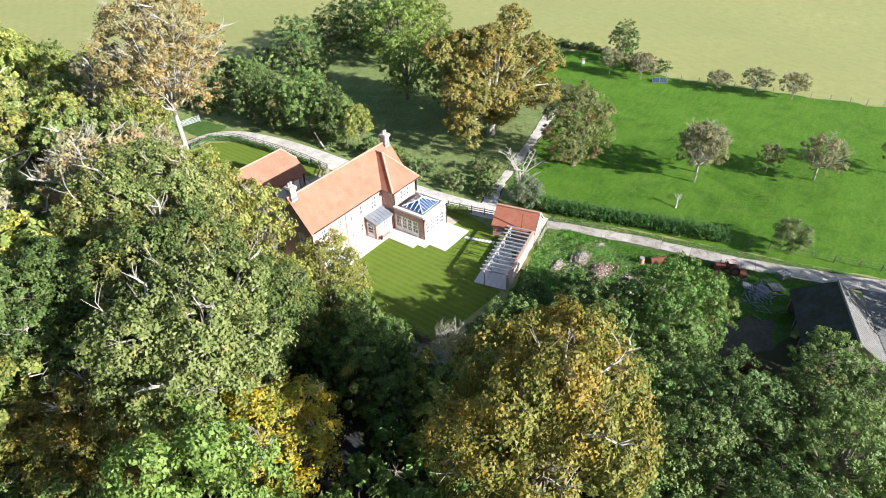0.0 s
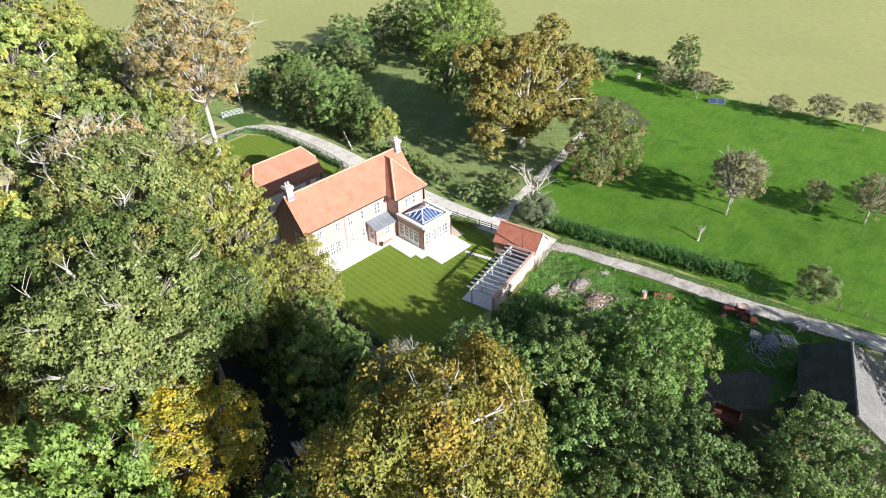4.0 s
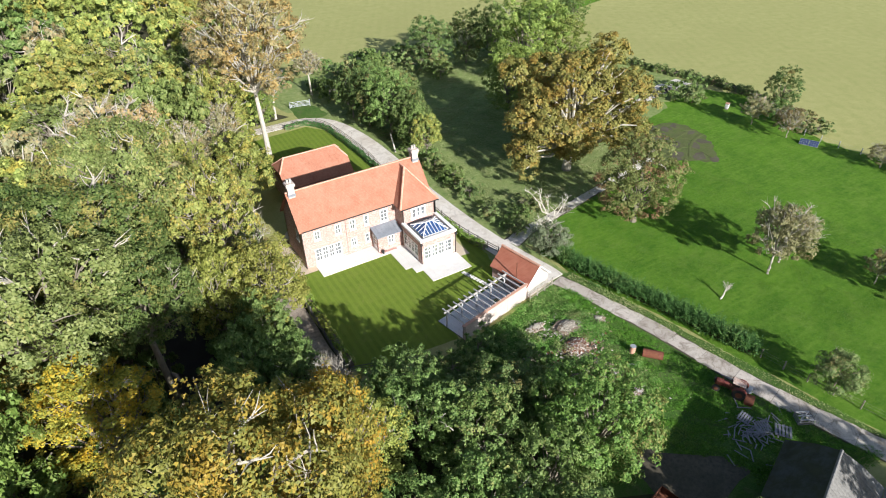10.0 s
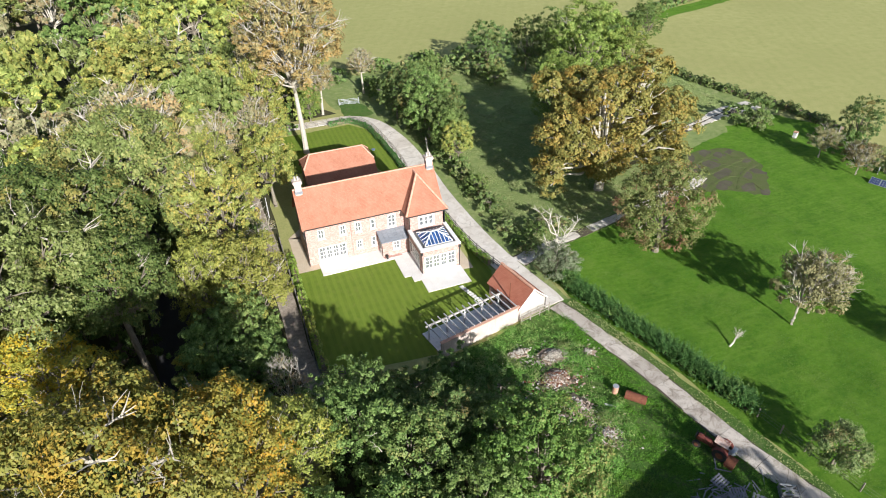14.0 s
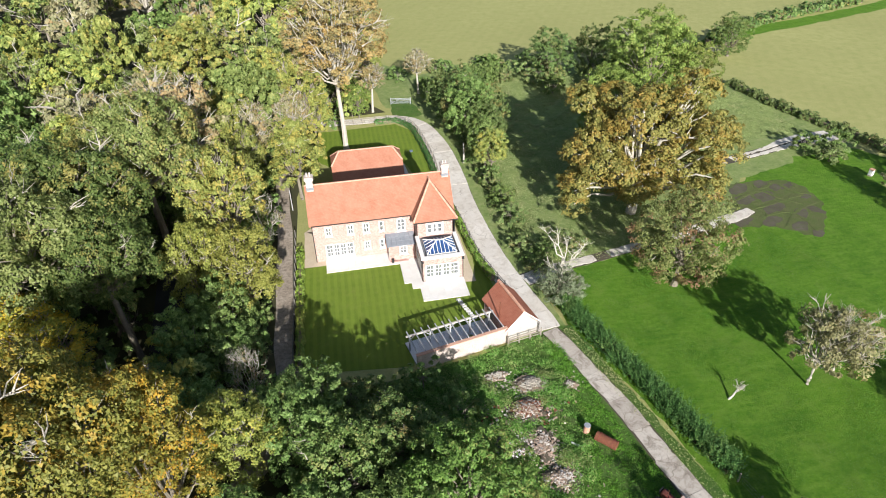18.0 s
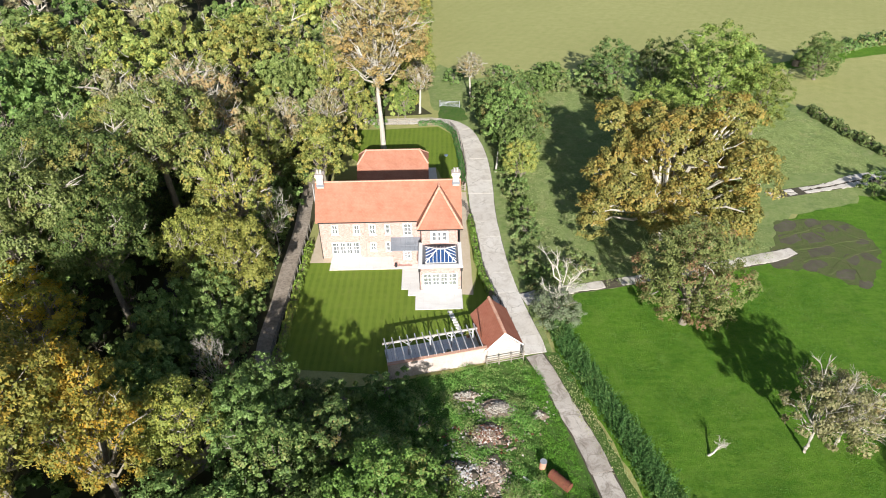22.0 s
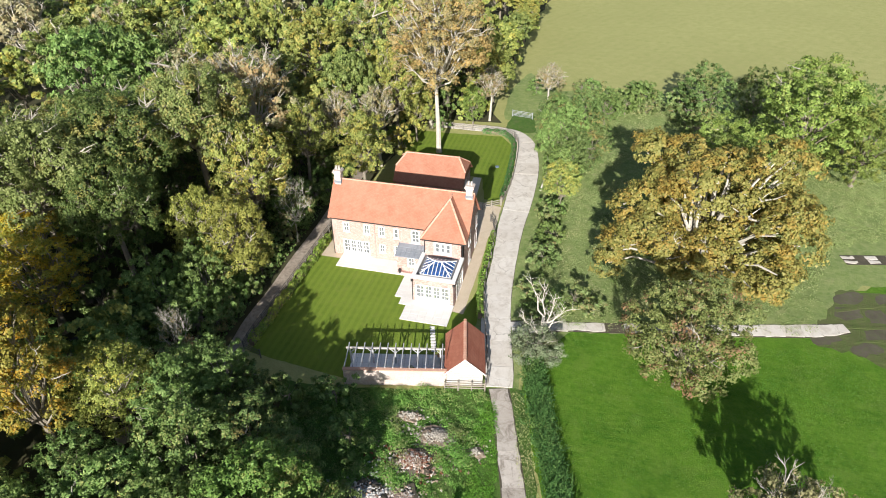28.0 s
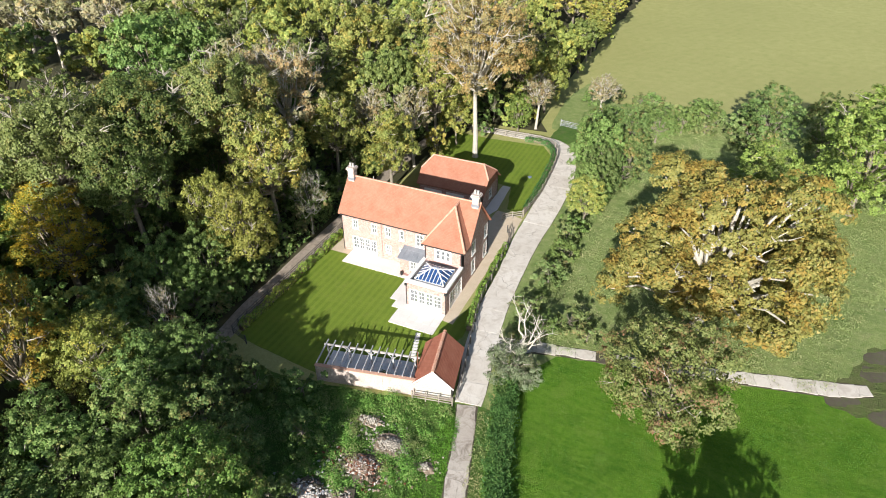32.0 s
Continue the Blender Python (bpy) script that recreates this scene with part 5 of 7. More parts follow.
def tree_kind(name, seed, height, radius, leaves, leaf_size, leaf, bark, boughs=16, crown_base=0.3, flat=1.0, twigs=14, label="", category="tree", trunk_r=None, sparse=0.0, bare=0.0, clump=0.6, lobes=None, dome=True):
    """Builds one tree at the origin: a forked tapering trunk with limbs to each bough, and a crown of leaf sprays."""
    r = random.Random(seed)
    tr = trunk_r or 0.02 * height + 0.05
    cz0 = height * crown_base
    blobs = []
    mid = (cz0 + height) / 2
    half = (height - cz0) / 2
    for k in range(boughs):
        u = (k + 0.5) / boughs
        elev = math.asin(1 - (1.9 if crown_base < 0.1 else 1.55) * u)
        az = k * 2.39996 + r.uniform(-0.4, 0.4)
        br = radius * (r.uniform(0.26, 0.4) if dome else r.uniform(0.26, 0.48))
        reach = r.uniform(0.9, 1.07) if dome else r.uniform(0.72, 1.14)
        rr = (radius - br * 0.75) * reach
        x, y = rr * math.cos(elev) * math.cos(az), rr * math.cos(elev) * math.sin(az)
        z = mid + (half - br * 0.7) * math.sin(elev) * flat * reach
        blobs.append(((x, y, z), br))
    if lobes:
        blobs = []
        for lx, ly, lz, lr in lobes:
            for k in range(9):
                dv = Vector((r.gauss(0, 1), r.gauss(0, 1), r.gauss(0.25, 0.8))).normalized() * lr * r.uniform(0.45, 0.75)
                blobs.append(((lx + dv.x, ly + dv.y, max(1.0, lz + dv.z * 0.8)), lr * r.uniform(0.34, 0.52)))
    blobs.append(((0, 0, mid + half * 0.25), radius * 0.5))
    ob = thing(name, label, category)
    bm = bmesh.new()
    fine = leaves > 7000 or bare >= 0.95
    lean = Vector((r.uniform(-0.06, 0.06), r.uniform(-0.06, 0.06), 0))
    fork = max(1.2, cz0 * 0.95)
    pts = [Vector((0, 0, -0.15))] + [Vector((lean.x * z + r.uniform(-0.05, 0.05), lean.y * z + r.uniform(-0.05, 0.05), z)) for z in (0.4, fork * 0.5, fork, mid)]
    limb(bm, pts, [tr * 1.5, tr * 1.1, tr * 0.95, tr * 0.8, tr * 0.4], 8)
    for i, ((x, y, z), br) in enumerate(blobs[:-1]):
        t0 = r.uniform(0.55, 1.0)
        a = pts[3] * (1 - t0 * 0.5) + pts[4] * (t0 * 0.5)
        c = Vector((x, y, z))
        if not bare and not lobes:
            c = a.lerp(c, 0.72)
        m1 = a.lerp(c, 0.4) + Vector((r.uniform(-0.3, 0.3), r.uniform(-0.3, 0.3), -0.1 * radius))
        m2 = a.lerp(c, 0.75) + Vector((r.uniform(-0.3, 0.3), r.uniform(-0.3, 0.3), 0.05 * radius))
        limb(bm, [a, m1, m2, c], [tr * 0.45, tr * 0.3, tr * 0.2, tr * 0.1], 5 if fine else 3)
        for k in range(3 if fine and bare else 0):
            e = c + Vector((r.gauss(0, 1), r.gauss(0, 1), r.uniform(-0.1, 1))).normalized() * br * r.uniform(0.75, 1.0)
            limb(bm, [m2, m2.lerp(e, 0.55) + Vector((r.uniform(-0.2, 0.2), r.uniform(-0.2, 0.2), 0.1)), e], [tr * 0.16, tr * 0.1, tr * 0.03], 4)
    part("trunk", bm, bark, ob)
    if twigs:
        bm = bmesh.new()
        top = sorted(blobs[:-1], key=lambda b: -b[0][2])
        for i in range(twigs):
            (x, y, z), br = top[r.randrange(max(1, int(len(top) * 0.75)))]
            c = Vector((x, y, z))
            d = Vector((r.gauss(0, 1), r.gauss(0, 1), r.uniform(0.1, 1.2))).normalized()
            e = c + d * br * r.uniform(0.85, 1.02 + 0.12 * bare)
            k0 = c.lerp(e, 0.35)
            m1 = c.lerp(e, 0.65) + Vector((r.uniform(-0.2, 0.2), r.uniform(-0.2, 0.2), r.uniform(-0.1, 0.1))) * br
            limb(bm, [k0, m1, e], [tr * 0.18, tr * 0.125, tr * 0.03], 3)
            for k in range(2 + int(2 * bare)):
                q = m1.lerp(e, r.random())
                d2 = (d + Vector((r.gauss(0, 0.7), r.gauss(0, 0.7), r.uniform(0, 0.6)))).normalized()
                limb(bm, [q, q + d2 * br * 0.3 + Vector((r.uniform(-0.1, 0.1), r.uniform(-0.1, 0.1), 0)), q + d2 * br * 0.55], [tr * 0.06, tr * 0.045, tr * 0.012], 3)
        for i in range(int(7 * bare)):
            (x, y, z), br = top[r.randrange(max(1, int(len(top) * 0.6)))]
            c = Vector((x, y, z))
            d = Vector((x * 0.6 + r.gauss(0, 1.5), y * 0.6 + r.gauss(0, 1.5), r.uniform(0.5, 3.0))).normalized()
            e = c + d * br * r.uniform(1.15, 1.5)
            m1 = c.lerp(e, 0.5) + Vector((r.uniform(-0.25, 0.25), r.uniform(-0.25, 0.25), r.uniform(-0.1, 0.15))) * br
            limb(bm, [c, m1, e], [tr * 0.3, tr * 0.22, tr * 0.05], 4)
            for k in range(4):
                q = m1.lerp(e, r.uniform(0, 0.7))
                d2 = (d + Vector((r.gauss(0, 0.8), r.gauss(0, 0.8), r.uniform(-0.2, 0.6)))).normalized()
                w = q + d2 * br * 0.28 + Vector((r.uniform(-0.1, 0.1), r.uniform(-0.1, 0.1), 0)) * br
                limb(bm, [q, w, w + (d2 + Vector((r.gauss(0, 0.5), r.gauss(0, 0.5), 0.2))) * br * 0.25], [tr * 0.14, tr * 0.1, tr * 0.025], 3)
        tagged(part("branchwork", bm, M_twig, ob, "pale leafless branches"), kind="stuff")
    p, nrm, s = spray(blobs, leaves, seed, leaf_size, clump)
    if sparse:
        rg = np.random.default_rng(seed + 9)
        keep = rg.random(len(p)) > sparse * (0.5 + 0.5 * np.sin(p[:, 0] * 1.3 + seed) * np.sin(p[:, 1] * 1.1) * np.sin(p[:, 2] * 1.7 + 1))
        p, nrm, s = p[keep], nrm[keep], s[keep]
    crown = new("crown", leaf_mesh("crown", p, nrm, s, leaf, seed))
    crown.parent = ob
    return ob


def stand(kind, x, y, height, radius, seed=0, label="", group=""):
    """A copy of a tree kind (built for h0, r0) at a place, scaled to a height and a crown radius."""
    ob, h0, r0 = kind
    r = random.Random(seed * 7919 + int(x * 31) + int(y * 17))
    sx = radius / r0
    m = pose(x, y, 0, 0, 0, r.uniform(0, 360)) @ Matrix.Diagonal((sx * r.uniform(0.92, 1.08), sx * r.uniform(0.92, 1.08), height / h0, 1))
    c = copy_thing(ob, m)
    if label:
        c["label"] = label
    if group:
        c["group"] = group
    return c


K = {}


def kind(key, h, r, **k):
    K[key] = (tree_kind(k.pop("name", "tree"), k.pop("seed"), h, r, **k), h, r)


kind("oak_a", 20, 6.5, seed=11, leaves=38000, leaf_size=0.25, leaf=L_wood, bark=M_bark, boughs=30, crown_base=0.46, twigs=12, bare=0.7, clump=0.8, label="tall oak with olive leaves and bare grey branches", name="oak_tree")
kind("oak_b", 20, 6.5, seed=12, leaves=36000, leaf_size=0.25, leaf=L_oak, bark=M_bark, boughs=24, crown_base=0.5, twigs=14, bare=0.9, clump=0.8, label="tall oak with fading olive leaves", name="oak_tree")
kind("gold", 20, 7.5, seed=13, leaves=52000, leaf_size=0.235, leaf=L_gold, bark=M_bark, boughs=24, crown_base=0.34, twigs=12, bare=0.7, clump=0.85, label="broad oak turning gold and olive", name="oak_tree")
kind("flame", 19, 4.2, seed=44, leaves=21000, leaf_size=0.21, leaf=L_flame, bark=M_bark, boughs=26, crown_base=0.16, twigs=12, bare=0.3, clump=0.65, label="bright golden-orange oak in full autumn colour", name="oak_tree")
kind("ochre", 12, 4.2, seed=45, leaves=18000, leaf_size=0.21, leaf=L_ochre, bark=M_bark, boughs=26, crown_base=0.12, twigs=16, bare=0.3, clump=0.66, label="maple turned ochre-yellow near the house", name="maple_tree")
kind("yellow", 13, 4.5, seed=14, leaves=17000, leaf_size=0.24, leaf=L_yellow, bark=M_bark, boughs=24, crown_base=0.12, twigs=8, clump=0.65, label="maple with yellow autumn leaves", name="maple_tree")
kind("green_a", 11, 4.5, seed=15, leaves=16500, leaf_size=0.225, leaf=L_green, bark=M_bark, boughs=36, crown_base=0.03, twigs=0, clump=0.55, label="dense green broadleaf tree", name="broadleaf_tree")
kind("green_b", 11, 4.5, seed=16, leaves=16500, leaf_size=0.225, leaf=L_green, bark=M_bark, boughs=36, crown_base=0.04, twigs=5, clump=0.55, label="dense green broadleaf tree with loose crown", name="broadleaf_tree")
kind("dark", 11, 4.5, seed=17, leaves=16500, leaf_size=0.225, leaf=L_dark, bark=M_bark, boughs=36, crown_base=0.03, twigs=3, clump=0.55, label="dark green broadleaf tree in shade", name="broadleaf_tree")
kind("dome", 10.6, 5.2, seed=48, leaves=38000, leaf_size=0.2, leaf=L_dome, bark=M_bark, boughs=44, crown_base=0.03, twigs=0, clump=0.5, label="dense round tree with browning leaf tips", name="broadleaf_tree")
kind("bright", 15, 5.5, seed=18, leaves=24000, leaf_size=0.24, leaf=L_fresh, bark=M_bark, boughs=30, crown_base=0.06, twigs=6, clump=0.65, label="fresh light green ash tree", name="ash_tree")
kind("olive", 16, 5.0, seed=19, leaves=18000, leaf_size=0.26, leaf=L_yellow, bark=M_bark, boughs=26, crown_base=0.3, twigs=12, bare=0.4, clump=0.7, label="woodland tree with yellow-green leaves", name="woodland_tree")
kind("brown", 17, 5.0, seed=20, leaves=11000, leaf_size=0.28, leaf=L_brown, bark=M_pale, boughs=26, crown_base=0.4, twigs=50, bare=1.0, clump=0.7, sparse=0.3, label="half-bare tree with fading brown leaves", name="woodland_tree")
kind("pear", 9.5, 4.2, seed=21, leaves=26000, leaf_size=0.17, leaf=L_pear, bark=M_bark, boughs=30, crown_base=0.04, twigs=8, clump=0.5, label="old pear tree with reddening leaves", name="pear_tree")
kind("hawthorn", 4.2, 2.3, seed=58, leaves=9000, leaf_size=0.15, leaf=L_scrub, bark=M_bark, boughs=22, crown_base=0.12, twigs=8, bare=0.1, clump=0.5, trunk_r=0.1, label="round hawthorn bush", name="hawthorn_bush")
kind("apple", 6.5, 3.2, seed=22, leaves=7600, leaf_size=0.19, leaf=L_apple, bark=M_twig, boughs=24, crown_base=0.12, twigs=44, bare=1.0, clump=0.5, sparse=0.25, trunk_r=0.17, label="old half-bare apple tree with grey-green leaves", name="apple_tree")
kind("bush", 3, 2.2, seed=23, leaves=1700, leaf_size=0.27, leaf=L_scrub, bark=M_bark, boughs=14, crown_base=0.02, twigs=8, clump=0.4, label="bramble and thorn bush on rough grass", category="bush", name="bush", trunk_r=0.08)
kind("bush_green", 3, 2.2, seed=24, leaves=1700, leaf_size=0.27, leaf=L_green, bark=M_bark, boughs=14, crown_base=0.02, twigs=0, clump=0.4, label="dark green hazel bush", category="bush", name="bush", trunk_r=0.08)
kind("grey", 5, 2.2, seed=25, leaves=900, leaf_size=0.16, leaf=L_brown, bark=M_pale, boughs=18, crown_base=0.1, twigs=90, bare=1.0, clump=0.5, sparse=0.5, label="leafless grey twiggy shrub", category="shrub", name="shrub", trunk_r=0.1)
kind("mid_a", 18, 5.5, seed=33, leaves=7600, leaf_size=0.38, leaf=L_oak, bark=M_bark, boughs=24, crown_base=0.4, twigs=8, bare=0.5, clump=0.75, label="oak in the wood with olive autumn leaves", name="woodland_tree")
kind("mid_b", 16, 5.0, seed=34, leaves=7600, leaf_size=0.37, leaf=L_yellow, bark=M_bark, boughs=22, crown_base=0.4, twigs=6, clump=0.7, label="woodland tree with yellowing leaves", name="woodland_tree")
kind("mid_c", 15, 5.0, seed=35, leaves=7600, leaf_size=0.37, leaf=L_green, bark=M_bark, boughs=24, crown_base=0.32, twigs=0, clump=0.7, label="green leafy tree in the wood", name="woodland_tree")
kind("mid_d", 17, 5.0, seed=36, leaves=6500, leaf_size=0.37, leaf=L_brown, bark=M_pale, boughs=24, crown_base=0.4, twigs=24, bare=0.9, clump=0.75, sparse=0.25, label="half-bare brown tree in the wood", name="woodland_tree")
kind("mid_e", 15, 5.5, seed=37, leaves=7600, leaf_size=0.38, leaf=L_bright, bark=M_bark, boughs=24, crown_base=0.32, twigs=4, clump=0.75, label="light green ash in the wood", name="woodland_tree")
kind("low_a", 7, 3, seed=42, leaves=2200, leaf_size=0.42, leaf=L_green, bark=M_bark, boughs=16, crown_base=0.03, twigs=0, clump=0.5, label="low green hazel in the wood", category="bush", name="hazel_bush", trunk_r=0.1)
kind("low_b", 7, 3, seed=43, leaves=2200, leaf_size=0.42, leaf=L_yellow, bark=M_bark, boughs=14, crown_base=0.03, twigs=0, clump=0.5, label="low yellowing hazel in the wood", category="bush", name="hazel_bush", trunk_r=0.1)
kind("far_a", 15, 5.5, seed=26, leaves=3600, leaf_size=0.66, leaf=L_oak, bark=M_bark, boughs=22, crown_base=0.35, twigs=8, bare=0.6, clump=0.9, label="distant woodland tree with olive leaves", name="woodland_tree")
kind("far_b", 15, 5.5, seed=27, leaves=3600, leaf_size=0.66, leaf=L_yellow, bark=M_bark, boughs=20, crown_base=0.35, twigs=0, clump=0.9, label="distant woodland tree with yellowing leaves", name="woodland_tree")
kind("far_c", 15, 5.5, seed=28, leaves=3600, leaf_size=0.66, leaf=L_green, bark=M_bark, boughs=24, crown_base=0.15, twigs=0, clump=0.9, label="distant green woodland tree", name="woodland_tree")
kind("far_d", 15, 5.0, seed=29, leaves=2800, leaf_size=0.6, leaf=L_brown, bark=M_pale, boughs=20, crown_base=0.35, twigs=20, bare=0.8, clump=0.9, sparse=0.2, label="distant half-bare brown woodland tree", name="woodland_tree")

PLACED = []


def plant(key, x, y, h, r, label="", group="", seed=0):
    PLACED.append((x, y, r))
    return stand(K[key], x, y, h, r, seed, label, group)


wood = [
    ("oak_a", -20.5, -8.5, 21, 6.3), ("oak_b", -16.0, 1.0, 22.0, 6.4), ("oak_b", -23.4, -15.4, 21.6, 6.0), ("gold", -15.4, -36.6, 21.6, 6.4), ("flame", -9.8, -34.2, 18.6, 3.6),
    ("bright", -30.2, -24.6, 21.4, 5.4), ("flame", -22.4, -20.2, 14.0, 4.3), ("olive", -8.8, -1.2, 17.0, 4.8), ("ochre", -6.9, -9.6, 12.6, 4.1), ("ochre", -11.3, -9.2, 13.0, 3.0),
    ("green_a", -8.6, -14.0, 9.6, 3.4), ("oak_a", -17.4, -13.6, 17.8, 4.8), ("low_a", -19.4, -17.4, 7.5, 2.8), ("low_b", -12.9, -18.6, 8.0, 2.4), ("low_a", -18.6, -10.5, 8.5, 2.8), ("low_a", -12.6, -15.6, 7.0, 2.8), ("low_a", -11.4, -21.4, 8.0, 2.8), ("low_b", -12.8, -27.0, 9, 3.4), ("low_a", -15.6, -31.0, 9, 3.4), ("low_a", -9.6, -19.4, 8.0, 2.8), ("brown", -14.8, 11.0, 21, 5.5), ("mid_b", -11.0, 23.5, 14.5, 4.6), ("mid_a", -20.5, 24.5, 17, 5.6),
    ("olive", -0.8, 29.5, 16.5, 4.2), ("brown", 1.8, 39.5, 18.5, 4.0), ("yellow", -1.7, 15.8, 12.2, 4.3), ("mid_b", -16.9, 36.5, 20.0, 6.0),
    ("mid_c", -43.2, 15.2, 21.0, 6.2), ("mid_c", -38.6, 21.5, 19.0, 5.2), ("mid_b", -31.2, 30.6, 18.6, 5.6), ("mid_c", -31.4, 8.2, 17.4, 5.4), ("ochre", -6.4, -30.2, 10.4, 3.4), ("green_a", -1.2, -30.2, 9.6, 3.8),
    ("green_b", 1.6, -33.2, 9.6, 3.9), ("green_a", 0.0, -25.6, 8.2, 3.1), ("green_b", -3.2, -25.6, 7.4, 2.8), ("dark", 5.6, -30.8, 7.6, 3.6), ("dome", 10.2, -37.4, 10.2, 5.3),
    ("dark", 9.3, -32.4, 6.6, 3.0), ("green_a", 4.8, -38.8, 9.0, 4.0), ("dark", 1.5, -45.0, 9.6, 4.3), ("dark", 8.2, -50.6, 7.4, 3.2), ("dark", -4.0, -43.5, 9.0, 4.0),
    ("green_a", 2.0, -53.0, 9.0, 4.6), ("green_b", 11.0, -54.5, 6.5, 3.4), ("dark", -6.0, -51.0, 9, 4.4), ("bush_green", 9.2, -22.6, 3.4, 2.2), ("bush_green", 5.4, -24.0, 4.0, 2.4), ("dark", 2.4, -25.2, 4.8, 2.4), ("bush_green", -0.4, -22.6, 3.4, 2.0), ("bush_green", 12.2, -27.0, 3.6, 2.2), ("bush", 13.2, -33.0, 3.4, 2.2),
    ("grey", -5.9, -23.0, 8.2, 1.9), ("green_b", -8.0, -17.6, 7.0, 2.8), ("green_a", -9.6, -26.0, 8.6, 3.2), ("dark", -9.6, -5.5, 9.0, 3.4), ("green_a", -11.3, -17.8, 10.0, 3.2),
    ("oak_a", -27.0, -1.5, 19, 5.8), ("gold", -30.5, -12.0, 15, 5.2), ("mid_b", -23.5, 6.5, 18.5, 5.2), ("mid_c", -19, 15.5, 15, 5.0), ("olive", -9.2, 13.5, 14.5, 4.0), ("mid_e", -8.6, 29.4, 16.6, 4.8),
    ("mid_d", -26, 15.5, 19, 5.0), ("mid_b", -33, -5, 16, 5.0), ("green_a", -37, -15, 14, 5.0),
    ("oak_a", -27.6, -31.5, 12.0, 4.4), ("green_b", -34, -25.5, 13, 5), ("mid_b", -5.8, 36.5, 15.5, 4.2), ("mid_e", -2.0, 46, 15, 4.4), ("mid_b", 6.8, 47.5, 14.5, 4.2), ("brown", 11.2, 44.8, 9.5, 2.6), ("yellow", 10.5, 52.5, 12, 3.6),
    ("green_a", -7.0, 3.4, 8.0, 2.8), ("grey", -5.6, 1.2, 9.0, 2.6), ("bush_green", -6.7, -13.2, 4.0, 2.0), ("bush_green", -6.7, 10.0, 4.5, 2.0), ("bush", -6.4, -16.4, 3.0, 1.6), ("green_b", -12.6, -22.8, 7.5, 2.8), ("bush_green", -11.5, -9.5, 5.0, 2.6), ("dark", -12.2, 4.5, 10, 3.6), ("dark", -12.5, 17.0, 10, 3.6), ("dark", -21.5, 1.5, 12, 4.0),
    ("brown", -2.0, 23.6, 12.8, 3.0), ("green_a", -9.5, -42.5, 8.5, 3.8), ("green_b", -1.0, -38.6, 8.5, 3.8), ("green_a", -10.0, -49.0, 9.0, 4.2), ("green_a", -5.5, -36.8, 8.0, 3.2), ("green_a", 12.6, -50.6, 6.6, 3.2), ("dark", -16, -46, 9, 4), ("mid_e", -6.8, 24.6, 17.0, 4.6), ("brown", -7.5, 21.0, 12.5, 3.2), ("dark", -8.6, 17.5, 8.0, 3.0), ("yellow", 1.0, 33.5, 10, 3.0), ("bright", 8.6, 42.8, 7.0, 2.4),
]
for i, w in enumerate(wood):
    plant(*w, seed=i)

# tall beech with a clean pale trunk
kind("beech", 25, 6.8, seed=31, leaves=30000, leaf_size=0.26, leaf=L_beech, bark=M_pale, boughs=40, crown_base=0.3, twigs=60, bare=1.0, clump=0.75, sparse=0.12, trunk_r=0.36, label="tall beech with pale trunk and thinning brown leaves", name="beech_tree")
plant("beech", 5.5, 30.6, 27, 7.8)
rn = random.Random(61)
for i in range(15):
    y = 47 + i * 4.2
    plant(rn.choice(["mid_b", "mid_e", "mid_b", "low_b", "mid_d"]), 9.6 + max(0, y - 55) * 0.04 + rn.uniform(-1.2, 1.0), y, rn.uniform(8.5, 13.5), rn.uniform(2.8, 3.8), seed=800 + i)
for i, w in enumerate([("low_b", 7.4, 43.4, 6.5, 2.6), ("low_a", 3.4, 45.0, 8, 3.0), ("low_b", -0.6, 41.5, 8, 3.0), ("low_a", -2.5, 34.0, 8, 3.0), ("mid_e", 4.6, 52, 14, 4.2), ("low_a", 4.0, 38.8, 4.0, 1.8), ("low_b", 0.6, 26.8, 6, 2.2)]):
    plant(*w, seed=830 + i)

# the wood beyond: one tree at a time out to the far edge
rw = random.Random(77)
made = 0
for tries in range(9000):
    if made >= 165:
        break
    y = rw.uniform(-60, 190)
    x = rw.uniform(-125, 17)
    edge = 12.0 + max(0.0, (y - 55) * 0.045) if y > 44 else (-6.5 if y > -21 else -14)
    far = y > 75 or x < -55
    h = rw.uniform(13, 19)
    r = rw.uniform(4.2, 6.2) * (1.15 if far else 1.0)
    if x + r * 0.75 > edge or (x - 37) * 0.0 + (x < -70 and y < 0):
        continue
    if y < 5 and x < -42 - (y + 60) * 0.1:
        continue
    if abs(x + 15.6) < 2.6 and -22 < y < 2:
        continue
    if any((x - a) ** 2 + (y - b) ** 2 < (0.72 * (r + c)) ** 2 for a, b, c in PLACED):
        continue
    near = not far and y < 45
    key = rw.choice(["mid_a", "mid_a", "mid_b", "mid_c", "mid_d", "mid_b", "mid_b"]) if near else rw.choice(["far_a", "far_a", "far_b", "far_c", "far_d", "far_b"])
    plant(key, x, y, h, r, seed=tries)
    made += 1

for i, w in enumerate([("far_c", -21, 92, 14, 5.5), ("far_b", -24, 101, 14, 5.5), ("far_a", 3, 118, 14, 5.0), ("far_b", -18, 107, 15, 5.5)]):
    plant(*w, seed=860 + i)

